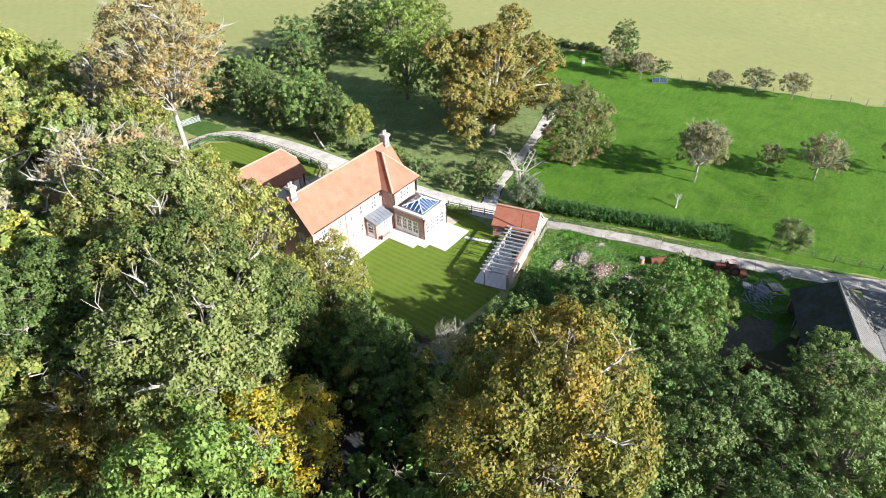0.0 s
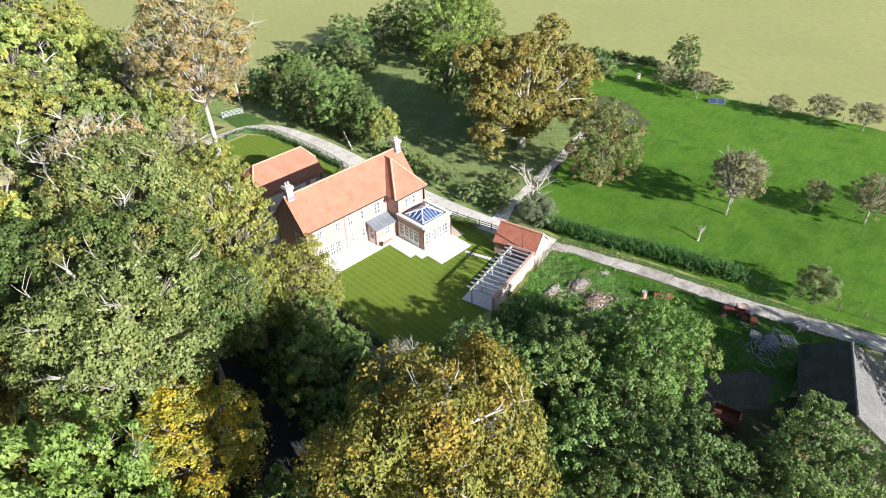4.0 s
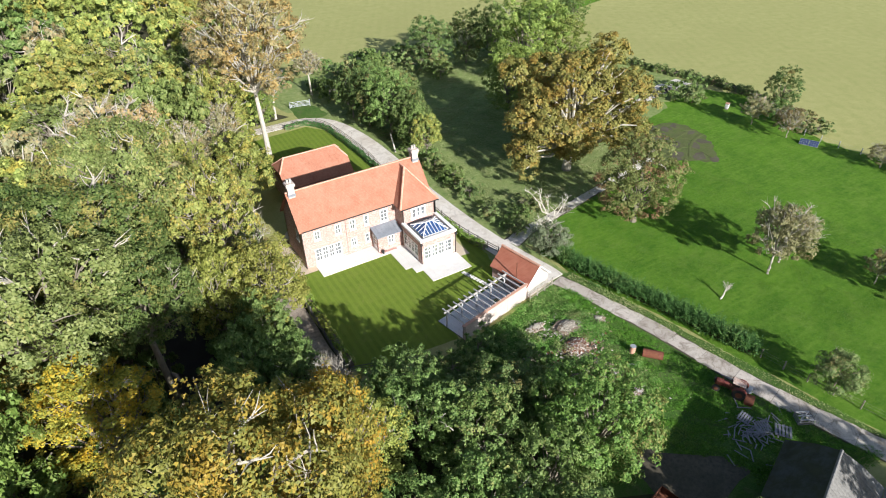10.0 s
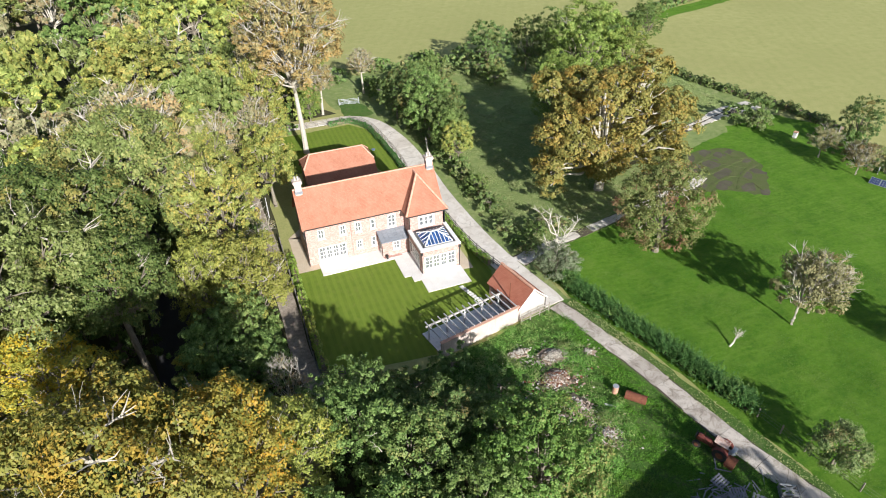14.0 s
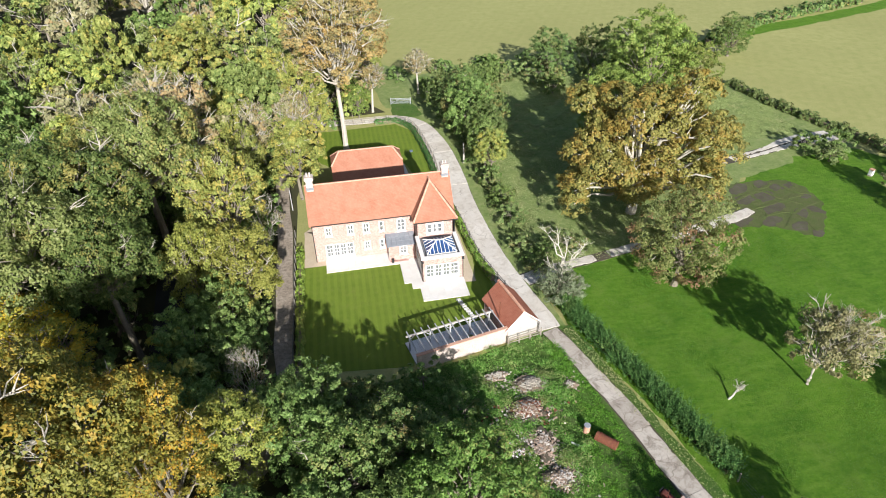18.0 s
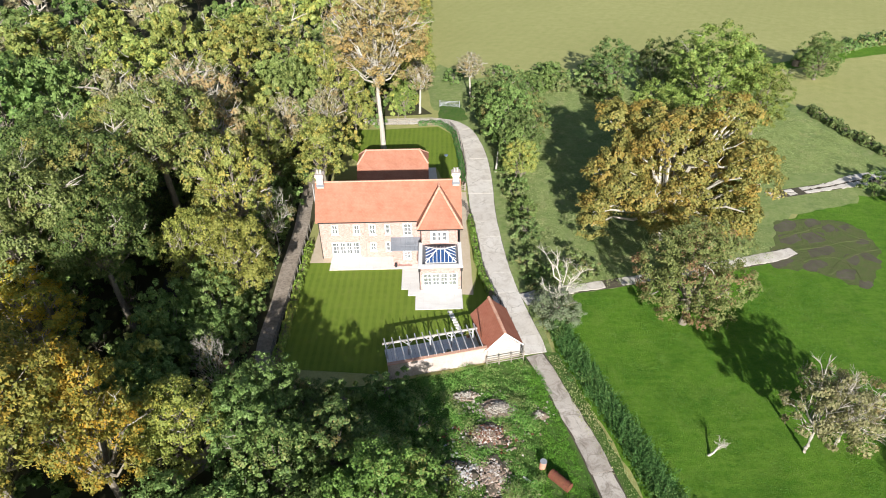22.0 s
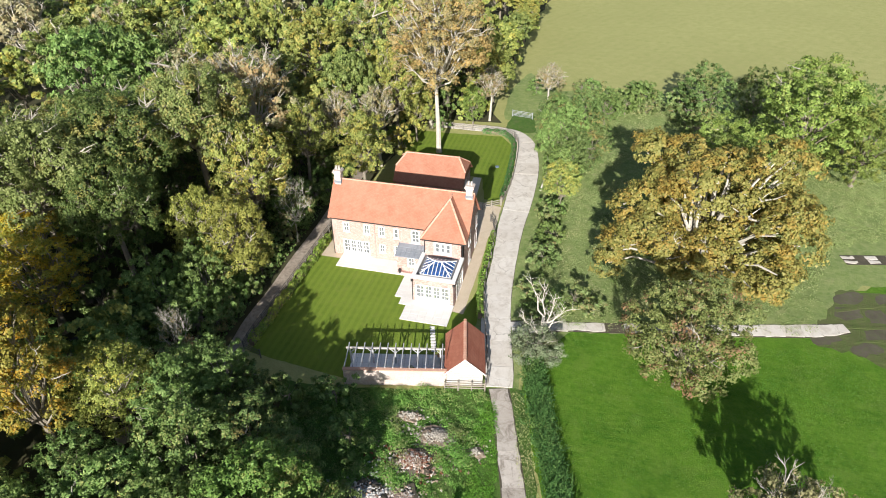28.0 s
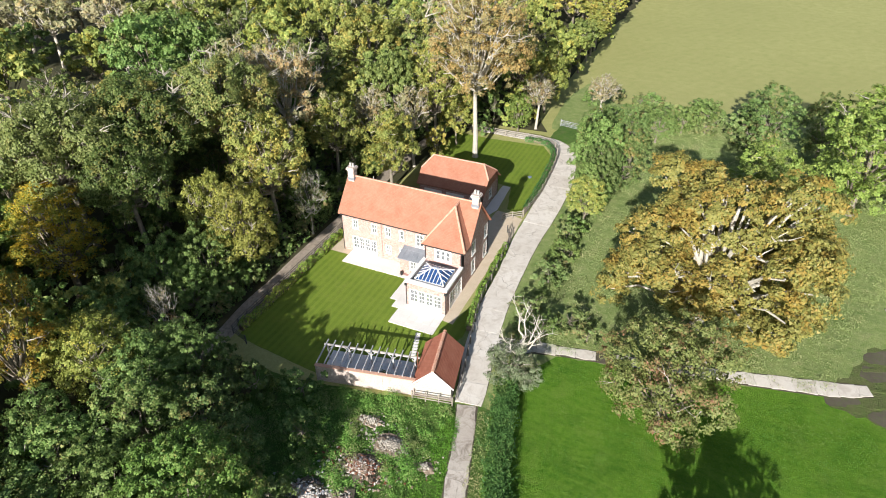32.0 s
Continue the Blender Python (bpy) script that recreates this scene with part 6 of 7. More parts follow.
# low growth filling the wood under the tall trees
made = 0
for tries in range(4000):
    if made >= 125:
        break
    y, x = rw.uniform(-48, 62), rw.uniform(-48, 8)
    edge = 10.5 if y > 45 else (-7.5 if y > -21 else -9)
    if x > edge or (abs(x + 15.6) < 3.4 and -24 < y < 6) or (x < -20 and y < -32) or (y > 20 and y < 45 and x > -3):
        continue
    if any((x - a) ** 2 + (y - b) ** 2 < (0.3 * c + 1.2) ** 2 for a, b, c in PLACED):
        continue
    plant(rw.choice(["low_a", "low_b", "low_a"]), x, y, rw.uniform(5.0, 9.5), rw.uniform(2.6, 3.8), seed=tries)
    made += 1
# Unseen hazels to the south, first added for the shade they cast.
for i, w in enumerate([("low_a", 4, -61, 8, 4.5), ("low_b", 30, -68, 5, 3)]):
    plant(*w, seed=700 + i)

# trees by the drive and in the rough grass, and two unseen shade casters
for i, w in enumerate([
    ("green_a", 25.2, 27.0, 11.8, 4.2), ("dark", 23.8, 32.5, 9.5, 3.2), ("green_b", 25.8, 19.4, 8.4, 2.8), ("dark", 26.4, 22.8, 9.6, 3.2), ("bush_green", 24.9, 14.2, 3.0, 1.9), ("yellow", 26.0, 16.8, 7.6, 2.3), ("dark", 28.8, 29.0, 9.5, 3.4), ("dark", 23.0, 37.5, 9.0, 3.0), ("dark", 27.5, 40.0, 9, 3.2),
    ("brown", 20.8, 52.0, 8.5, 2.6), ("bush_green", 22.5, 47.0, 4.5, 2.4), ("bush", 27.5, 49.0, 4.5, 2.6), ("green_a", 31.0, 47.5, 6.5, 3.0), ("bush_green", 34.5, 53.0, 5.0, 2.8), ("bush", 31.0, 57.0, 4.0, 2.6),
    ("dark", 47.5, 52.5, 10.5, 4.8), ("dark", 55.0, 50.5, 11.0, 4.2), ("bright", 58.5, 34.5, 18.0, 7.2), ("bright", 46.0, 23.0, 13.2, 4.8), ("bright", 45.0, 13.5, 14.5, 4.2), ("bright", 66.5, 33.0, 12.5, 5.0), ("green_b", 68.0, 44.0, 12, 4.8), ("green_a", 61.5, 50.5, 12, 4.6),
    ("bush", 25.2, 3.5, 2.6, 2.0), ("bush_green", 25.6, 8.5, 2.8, 1.9), ("bush", 24.6, -2.5, 2.2, 1.8), ("bush", 29.4, -3.4, 2.6, 1.9), ("bush_green", 27.0, -4.8, 2.4, 1.8), ("bush", 24.9, 12.6, 3.2, 1.8),
    ("bush", 31.5, -4.6, 2.0, 1.6), ("bush", 26.0, -7.0, 1.8, 1.3),
    ("bush_green", 75.5, 13.0, 3.2, 2.4), ("bush_green", 80.5, 12.5, 3.4, 2.6), ("bush", 77.0, 9.5, 3.0, 2.4), ("green_a", 90, 58, 9, 4.0), ("dark", 85.6, -1.6, 8.2, 3.0), ("bush", 83.0, -10.5, 2.6, 2.2), ("bush_green", 83.2, -3.4, 3.6, 2.4), ("bush", 82.4, -6.4, 3.4, 2.4), ("bush", 85.0, -7.4, 2.6, 2.2),
    # Two trees south of the barn, out of view, added to shade the yard.
    ("green_a", 26.5, -64.0, 12.5, 4.4), ("green_b", 30.5, -68.0, 11.0, 3.8),
    ("pear", 39.6, -13.2, 12.4, 5.2),
]):
    plant(*w, seed=200 + i)

rs = random.Random(31)
for i in range(24):
    y = rs.uniform(-7.5, 44)
    x = (24.4 if y < 20 else 24.0) + abs(rs.gauss(0, 1.0))
    s0 = rs.uniform(0.5, 0.95)
    plant(rs.choice(["bush", "bush_green", "bush_green"]), x, y, 1.4 * s0, 1.5 * s0, seed=400 + i)
for i in range(26):
    x, y = rs.uniform(17, 40), rs.uniform(50, 66)
    s0 = rs.uniform(0.7, 1.3)
    if x < 20 and y < 55:
        continue
    plant(rs.choice(["bush", "bush_green"]), x, y, 2.4 * s0, 1.9 * s0, seed=500 + i)
for i in range(12):
    x, y = rs.uniform(36, 72), rs.uniform(44, 60)
    s0 = rs.uniform(0.9, 1.5)
    plant(rs.choice(["bush", "bush_green"]), x, y, 3.0 * s0, 2.2 * s0, seed=540 + i)
# understorey beside the lane
for i in range(26):
    y = rs.uniform(-17, 36)
    x = -6.0 - abs(rs.gauss(0.4, 1.2))
    s0 = rs.uniform(0.7, 1.3)
    plant(rs.choice(["bush", "bush_green", "bush_green"]), x, y, 2.8 * s0, 1.6 * s0, seed=570 + i)

# the old spreading oak
kind("big_oak", 19.5, 9.2, seed=32, leaves=105000, leaf_size=0.28, leaf=L_orange, bark=M_pale, crown_base=0.14, twigs=10, bare=0.0, trunk_r=0.6, clump=0.75, lobes=[(-5.4, 1.6, 8.4, 4.0), (-3.0, 4.4, 13.6, 4.0), (-1.6, 0.2, 14.4, 3.4), (4.0, 1.2, 15.6, 4.2), (5.8, -3.0, 11.8, 4.2), (6.2, 2.0, 10.6, 4.2), (-4.2, -2.8, 7.6, 3.8), (4.8, -4.4, 7.0, 3.7), (0.5, 5.4, 8.6, 4.2), (-0.6, -2.2, 6.8, 3.6), (-3.6, 1.4, 10.6, 4.2), (-6.6, -0.6, 4.6, 3.2), (6.6, -1.0, 5.0, 3.4), (0.6, -1.0, 11.0, 4.0), (-0.4, -0.6, 4.6, 3.0)], label="huge spreading oak in orange autumn leaf", name="oak_tree")
for route in (((0.3, 0.5, 7.5), (-1.2, 1.2, 11.5), (-2.2, 0.6, 13.4), (-3.4, 0.5, 13.8)), ((0.5, 0.8, 7.5), (0.6, 2.0, 12.0), (1.1, 3.0, 14.6), (0.8, 3.8, 15.8)), ((0.6, 0.2, 7.5), (1.6, -1.2, 12.2), (3.0, -2.6, 13.6), (4.6, -2.6, 14.2)), ((0.6, -0.4, 7.5), (0.8, -2.2, 11.6), (2.2, -3.8, 12.6), (3.6, -4.8, 12.8))):
    bm = bmesh.new()
    limb(bm, [Vector(q) for q in route], [0.26, 0.2, 0.14, 0.05], 6)
    for k, (dx, dy) in enumerate(((-0.9, 0.7), (0.8, 0.9), (-0.5, -1.0), (1.0, -0.4))):
        q = Vector(route[2]).lerp(Vector(route[3]), 0.2 * k)
        limb(bm, [q, q + Vector((dx * 0.6, dy * 0.5, 0.35)), q + Vector((dx * 1.3, dy * 0.9, 0.6 + 0.15 * k))], [0.08, 0.06, 0.015], 4)
    part("bare_limb", bm, M_pale, K["big_oak"][0], "pale leafless limb")
PLACED.append((46.5, 1.2, 9))
copy_thing(K["big_oak"][0], pose(41.6, 2.4, 0, 0, 0, 0) @ Matrix.Diagonal((1.1, 1.1, 1.0, 1)))

orchard = "old orchard trees"
for i, w in enumerate([("apple", 44.4, -29.5, 9.2, 3.0), ("apple", 47.4, -28.8, 7.4, 3.2), ("apple", 52.6, -37.0, 4.6, 1.7), ("apple", 53.8, -43.0, 7.0, 3.2), ("apple", 80.2, -22.2, 3.6, 2.2), ("apple", 81.6, -28.4, 5.0, 2.6), ("apple", 82.6, -34.4, 5.0, 2.4), ("apple", 77.6, -2.4, 5.0, 2.4), ("apple", 77.9, -8.6, 5.2, 2.6), ("apple", 62.0, -52.0, 6.0, 2.8)]):
    plant(*w, group=orchard, seed=300 + i)
plant("hawthorn", 34.0, -43.6, 4.2, 2.3, label="round hawthorn bush with yellowing leaves by the orchard fence")

for key in K:
    ob = K[key][0]
    for o in (*ob.children_recursive, ob):
        bpy.data.objects.remove(o)


def dead_tree(name, x, y, h, seed, label, lean=(0, 0), trunk_r=0.2, limbs=7):
    r = random.Random(seed)
    ob = thing(name, label, "dead tree", at=pose(x, y, 0))
    bm = bmesh.new()
    top = Vector((lean[0], lean[1], h * 0.55))
    limb(bm, [(0, 0, -0.1), top * 0.35 + Vector((0.08, -0.05, 0)), top * 0.7, top], [trunk_r * 1.3, trunk_r, trunk_r * 0.8, trunk_r * 0.55], 7)
    part("trunk", bm, M_dead, ob)
    for k in range(limbs):
        a = top * r.uniform(0.6, 1.0)
        az = k * 2.4 + r.uniform(-0.3, 0.3)
        d = Vector((math.cos(az), math.sin(az), r.uniform(0.5, 1.6))).normalized() * h * r.uniform(0.26, 0.42)
        b = a + d + Vector((0, 0, 0.06 * h))
        bm = bmesh.new()
        m0 = a + d * 0.3 + Vector((r.uniform(-0.2, 0.2), r.uniform(-0.2, 0.2), -0.08 * h * 0.5))
        m1 = a + d * 0.65 + Vector((r.uniform(-0.3, 0.3), r.uniform(-0.3, 0.3), 0.0))
        limb(bm, [a, m0, m1, b], [trunk_r * 0.42, trunk_r * 0.33, trunk_r * 0.22, trunk_r * 0.06], 5)
        for j in range(6):
            q = m0.lerp(m1, r.random()) if j < 3 else m1.lerp(b, r.random())
            e = q + (d.normalized() * 0.6 + Vector((r.gauss(0, 0.7), r.gauss(0, 0.7), r.uniform(0.0, 0.8)))).normalized() * h * r.uniform(0.09, 0.19)
            mq = q.lerp(e, 0.5) + Vector((r.uniform(-0.15, 0.15), r.uniform(-0.15, 0.15), r.uniform(-0.1, 0.1)))
            limb(bm, [q, mq, e], [trunk_r * 0.17, trunk_r * 0.11, trunk_r * 0.03], 4)
            for i in range(2):
                e2 = mq + Vector((r.gauss(0, 1), r.gauss(0, 1), r.uniform(0, 1))).normalized() * h * r.uniform(0.05, 0.09)
                limb(bm, [mq, mq.lerp(e2, 0.5) + Vector((0, 0, 0.04)), e2], [trunk_r * 0.08, trunk_r * 0.06, trunk_r * 0.02], 3)
        part("limb", bm, M_dead, ob)
    return ob


dead_tree("dead_tree", 26.4, -11.6, 8.6, 3, "bleached dead tree above a grey willow", (0.2, 0.2), 0.22, 8)
dead_tree("dead_sapling", 36.2, -29.6, 2.0, 8, "small pale leaning dead apple tree", (1.0, 0.2), 0.09, 8)
kind("willow", 5.0, 2.6, seed=41, leaves=6200, leaf_size=0.19, leaf=L_willow, bark=M_bark, boughs=22, crown_base=0.03, twigs=24, bare=0.6, label="grey-green willow bush under the dead tree", category="bush", name="willow_bush", trunk_r=0.12)
stand(K["willow"], 25.9, -12.9, 4.4, 2.3, 5)
stand(K["willow"], 27.6, -13.0, 3.0, 1.6, 6)
for o in (*K["willow"][0].children_recursive, K["willow"][0]):
    bpy.data.objects.remove(o)


# ---- hedges ----
def plume_hedge(name, pts, width, height, leaf, per_m, seed, label):
    """A row of young conifers: upright feathery plumes, each a stem with drooping side sprays."""
    r = np.random.default_rng(seed)
    line = np.array(smooth_path(pts, 0.3))
    ob = thing(name, label, "hedge")
    strip_core = bmesh.new()
    pl = [tuple(q) for q in line]
    strip(strip_core, pl, [width * 0.3] * len(pl), height * 0.3, height * 0.32)
    part("core", strip_core, M_litter, ob)
    seg = np.linalg.norm(np.diff(line, axis=0), axis=1)
    cum = np.concatenate(([0], np.cumsum(seg)))
    n = int(cum[-1] * per_m)
    s = np.round(r.uniform(0, cum[-1], n) / 0.8) * 0.8 + r.normal(size=n) * 0.16
    s = np.clip(s, 0, cum[-1])
    x, y = np.interp(s, cum, line[:, 0]), np.interp(s, cum, line[:, 1])
    az = r.uniform(0, math.tau, n)
    out = r.uniform(0.25, 1.0, n)
    z0 = height * r.uniform(0.05, 0.6, n)
    axis = np.stack((np.cos(az) * out, np.sin(az) * out, r.uniform(0.5, 1.7, n)), 1)
    axis /= np.linalg.norm(axis, axis=1, keepdims=True)
    L = width * r.uniform(0.26, 0.46, n)
    side_off = r.normal(size=(n, 2)) * width * 0.16
    base = np.stack((x + side_off[:, 0], y + side_off[:, 1], z0), 1)
    k = 13
    f = np.tile(np.linspace(0.15, 1.0, k), n)
    i = np.repeat(np.arange(n), k)
    c = base[i] + axis[i] * (L[i] * f)[:, None] + r.normal(size=(n * k, 3)) * (0.09 * (1.15 - f))[:, None]
    side = np.cross(axis[i], np.array((0.0, 0.0, 1.0)))
    nrm = np.cross(side, axis[i]) + r.normal(size=(n * k, 3)) * 0.35 + np.array((0, 0, 0.3))
    o = new("foliage", leaf_mesh("foliage", c, nrm, 0.27 * (1.3 - 0.85 * f) * r.uniform(0.8, 1.2, n * k), leaf, seed, 0.42))
    o.parent = ob
    return ob


def hedge(name, pts, width, height, leaf, n_per_m, seed, label, size=0.24, wild=0.15):
    """A clipped or wild hedge: twig core and leaf sprays over a rounded profile."""
    r = np.random.default_rng(seed)
    line = np.array(smooth_path(pts, 0.5))
    seg = np.linalg.norm(np.diff(line, axis=0), axis=1)
    cum = np.concatenate(([0], np.cumsum(seg)))
    n = int(cum[-1] * n_per_m)
    s = r.uniform(0, cum[-1], n)
    px, py = np.interp(s, cum, line[:, 0]), np.interp(s, cum, line[:, 1])
    i = np.clip(np.searchsorted(cum, s) - 1, 0, len(seg) - 1)
    d = np.diff(line, axis=0)[i] / seg[i][:, None]
    nx, ny = -d[:, 1], d[:, 0]
    a = r.uniform(-0.15, math.pi + 0.15, n)
    w = width / 2 * (1 + wild * np.sin(s * 1.7 + seed) + wild * 0.7 * np.sin(s * 4.3))
    h = height * (1 + wild * np.sin(s * 1.1 + 2 * seed) + wild * 0.8 * np.sin(s * 3.7 + 1))
    rad = 1 - 0.35 * r.random(n) ** 2
    off = np.sign(np.cos(a)) * np.abs(np.cos(a)) ** 0.6 * w * rad
    z = np.clip(np.abs(np.sin(a)) ** 0.6 * h * rad, 0.05, None)
    p = np.stack((px + nx * off, py + ny * off, z), 1)
    nrm = np.stack((nx * np.cos(a), ny * np.cos(a), np.abs(np.sin(a)) + 0.3), 1) + r.normal(size=(n, 3)) * 0.5
    ob = thing(name, label, "hedge")
    core = bmesh.new()
    pl = [tuple(q) for q in line]
    strip(core, pl, [width * 0.55] * len(pl), height * 0.6, height * 0.62)
    part("core", core, M_sleep, ob)
    leaves = new("foliage", leaf_mesh("foliage", p, nrm, size * r.uniform(0.7, 1.3, n), leaf, seed))
    leaves.parent = ob
    return ob


plume_hedge("conifer_hedge", [(26.2, -14.2), (26.9, -17.5), (28.3, -22.6), (29.9, -28.2), (31.1, -33.0), (32.0, -36.6)], 2.9, 1.9, L_conifer, 150, 51, "feathery dark green young conifer hedge along the track")
hedge("field_hedge", [(88.5, 3.0), (88.0, 9.0), (87.0, 16.0), (84.7, 22.5), (82.4, 31), (80.7, 42.5)], 1.6, 1.3, L_scrub, 110, 52, "low field hedge on the far boundary", 0.45, 0.25)
hedge("far_hedge", [(90, 66), (97, 71), (114, 79.5), (134, 86), (150, 90.5)], 2.4, 2.0, L_dark, 70, 53, "distant dark field hedge line", 0.7, 0.3)
hedge("garden_hedge", [(17.9, 17.5), (17.85, 23), (17.5, 30), (16.9, 35.6), (14.9, 39.0), (11.0, 39.4)], 0.8, 0.9, L_hedge, 170, 54, "low hedge round the back lawn", 0.2, 0.12)
hedge("garden_hedge", [(18.4, 8.0), (18.6, 2.0), (18.9, -3.0), (19.8, -8.0)], 0.8, 1.0, L_young, 190, 55, "young hedge between drive and gravel path", 0.2, 0.15)
hedge("garden_hedge", [(-2.0, 2.5), (-2.05, -4.0), (-2.1, -10.5), (-2.15, -17.5)], 0.85, 1.0, L_young, 200, 56, "young green hedge beside the lawn", 0.2, 0.2)

# ---- fences and gates ----


def rail_fence(name, pts, label, post_gap=1.8, rails=(0.45, 0.75, 1.05), height=1.2, wood=None, rail_h=0.1, rail_t=0.03):
    ob = thing(name, label, "fence")
    wood = wood or M_oak
    line = smooth_path(pts, post_gap)
    post = mesh_of(newbox(-0.055, -0.055, -0.1, 0.055, 0.055, height, None, 0.01), "post", wood)
    for a in line:
        p = new("post", post)
        p.matrix_basis = pose(a[0], a[1], 0)
        p.parent = ob
    for a, b in zip(line, line[1:]):
        d = b - a
        L, ang = float(np.linalg.norm(d)), math.degrees(math.atan2(d[1], d[0]))
        for z in rails:
            part("rail", newbox(0, -0.055 - rail_t, z - rail_h / 2, L, -0.055, z + rail_h / 2, pose(a[0], a[1], 0, 0, 0, ang)), wood, ob)
    return ob


rail_fence("post_and_rail_fence", [(18.1, 16.2), (18.5, 22), (18.15, 30), (17.3, 36.4), (15.0, 39.7), (9.0, 40.0), (0, 39.6)], "weathered post and rail fence round the back lawn")
rail_fence("post_and_rail_fence", [(15.8, 14.3), (18.0, 15.9)], "short weathered fence by the gravel court")
rail_fence("post_and_rail_fence", [(17.4, 11.6), (18.5, 9.0), (19.0, 3.0), (19.35, -3.0), (20.3, -8.0), (21.5, -13.0), (22.3, -17.0)], "weathered post and rail fence beside the drive", wood=M_tarred)
rail_fence("post_and_rail_fence", [(18.5, -18.75), (22.2, -18.0)], "three-rail fence at the foot of the outbuilding gable", 1.2)
rail_fence("post_and_rail_fence", [(-2.6, 6.0), (-2.65, -8.0), (-2.6, -18.2), (-0.4, -18.9)], "dark post and rail fence along the lane", wood=M_tarred)
rail_fence("wire_fence", [(88.0, 3.0), (82.5, -5), (80.9, -12.5), (83.2, -24.5), (84.5, -34), (86.2, -43), (88.5, -52), (93, -75)], "thin post and wire fence along the field", 3.0, (0.35, 0.7, 1.0), 1.15, M_silver, 0.01, 0.01)
rail_fence("wire_fence", [(32.2, -37.5), (33.6, -44), (35.4, -51), (38, -60)], "thin post and wire fence by the track", 2.6, (0.35, 0.7, 1.0), 1.1, M_oak, 0.01, 0.01)
gate = thing("field_gate", "galvanised steel field gate", "gate", at=pose(14.9, 47.7, 0, 0, 0, -10))
for gx in (0, 3.7):
    part("gate_post", tube(bmesh.new(), (gx, 0, 0), (gx, 0, 1.3), 0.06, 0.06, 8), M_galv, gate)
for z in (0.25, 0.45, 0.65, 0.9, 1.15):
    part("bar", tube(bmesh.new(), (0, 0, z), (3.7, 0, z), 0.03, 0.03, 6), M_galv, gate)
part("brace", tube(bmesh.new(), (0.05, 0, 0.25), (1.9, 0, 1.15), 0.025, 0.025, 6), M_galv, gate)

# ---- barn ----
barn = thing("barn", "old open barn with mossy, shade-darkened and grey sheet roof", "barn", at=pose(15.6, -52.0, 0, 0, 0, 19.6))
BL, BW, BE, BR = 8.9, 3.5, 2.1, 4.9
part("north_roof", slab(bmesh.new(), [(BL + 0.9, BW, BE), (-0.3, BW, BE), (-0.3, 0, BR), (BL - 0.3, 0, BR), (BL + 0.4, BW * 0.45, BR - 1.2)], 0.1), M_moss_shade, barn, "mossy sheet roof slope with its shade painted near-black")
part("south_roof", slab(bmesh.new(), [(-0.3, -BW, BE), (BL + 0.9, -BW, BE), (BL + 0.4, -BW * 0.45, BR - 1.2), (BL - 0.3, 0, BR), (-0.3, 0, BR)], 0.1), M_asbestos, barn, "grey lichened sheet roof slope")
for k in range(24):
    x = -0.2 + k * (BL + 0.3) / 24
    for sy, mt in ((-1, M_asbestos), ):
        part("roof_rib", tube(bmesh.new(), (x, sy * 0.1, BR - 0.06), (x, sy * BW, BE + 0.02), 0.045, 0.045, 4), mt, barn)
part("hip_roof", slab(bmesh.new(), [(BL + 0.4, BW * 0.45, BR - 1.2), (BL - 0.3, 0, BR), (BL + 0.4, -BW * 0.45, BR - 1.2)], 0.08), M_asbestos, barn, "small end hip")
part("ridge_cap", tube(bmesh.new(), (-0.35, 0, BR + 0.02), (BL - 0.3, 0, BR + 0.02), 0.12, 0.12, 8), M_asbestos, barn, "pale ridge capping")
for x in (0.1, 3.0, 5.9, BL):
    part("post", newbox(x - 0.1, BW - 0.4, -0.1, x + 0.1, BW - 0.2, BE + 0.05), M_bark, barn, "timber post")
part("back_wall", newbox(-0.1, -BW + 0.2, -0.05, BL, -BW + 0.4, BE), M_brick, barn)
for x in (-0.1, BL):
    bm = bmesh.new()
    prof = [(-BW + 0.2, -0.05), (BW - 0.4, -0.05), (BW - 0.4, BE), (0.0, BR - 0.2 if x < 1 else BE + 0.9), (-BW + 0.2, BE)]
    a = [bm.verts.new((x, y, z)) for y, z in prof]
    b = [bm.verts.new((x + 0.16, y, z)) for y, z in prof]
    bm.faces.new(a)
    bm.faces.new(b[::-1])
    for i in range(5):
        bm.faces.new((a[i], b[i], b[(i + 1) % 5], a[(i + 1) % 5]))
    bmesh.ops.recalc_face_normals(bm, faces=bm.faces)
    part("end_wall", bm, M_oak, barn, "patched brick and board end wall")
lean = thing("lean_to", "open lean-to with grey corrugated roof beside the barn", "shed", at=pose(15.6, -52.0, 0, 0, 0, 19.6))
bm = bmesh.new()
n = 90
top, low = [], []
for k in range(n + 1):
    x = -0.5 + k * (BL + 3.5) / n
    dz = 0.035 * (1 if k % 2 else -1)
    top.append(bm.verts.new((x, -BW - 0.05, BE + 0.05 + dz)))
    low.append(bm.verts.new((x, -BW - 6.5, BE - 0.55 + dz)))
for k in range(n):
    bm.faces.new((top[k], low[k], low[k + 1], top[k + 1]))
ex = bmesh.ops.extrude_face_region(bm, geom=bm.faces[:])
bmesh.ops.translate(bm, vec=(0, 0, -0.03), verts=[v for v in ex["geom"] if isinstance(v, bmesh.types.BMVert)])
bmesh.ops.recalc_face_normals(bm, faces=bm.faces)
part("roof", bm, M_asbestos, lean, "grey corrugated sheets")
for x in (0, 4, 8, 11.5):
    part("post", newbox(x - 0.08, -BW - 6.3, -0.1, x + 0.08, -BW - 6.1, BE - 0.55), M_bark, lean)
part("end_wall", newbox(-0.5, -BW - 6.3, -0.05, -0.35, -BW - 0.1, BE - 0.6), M_render, lean)

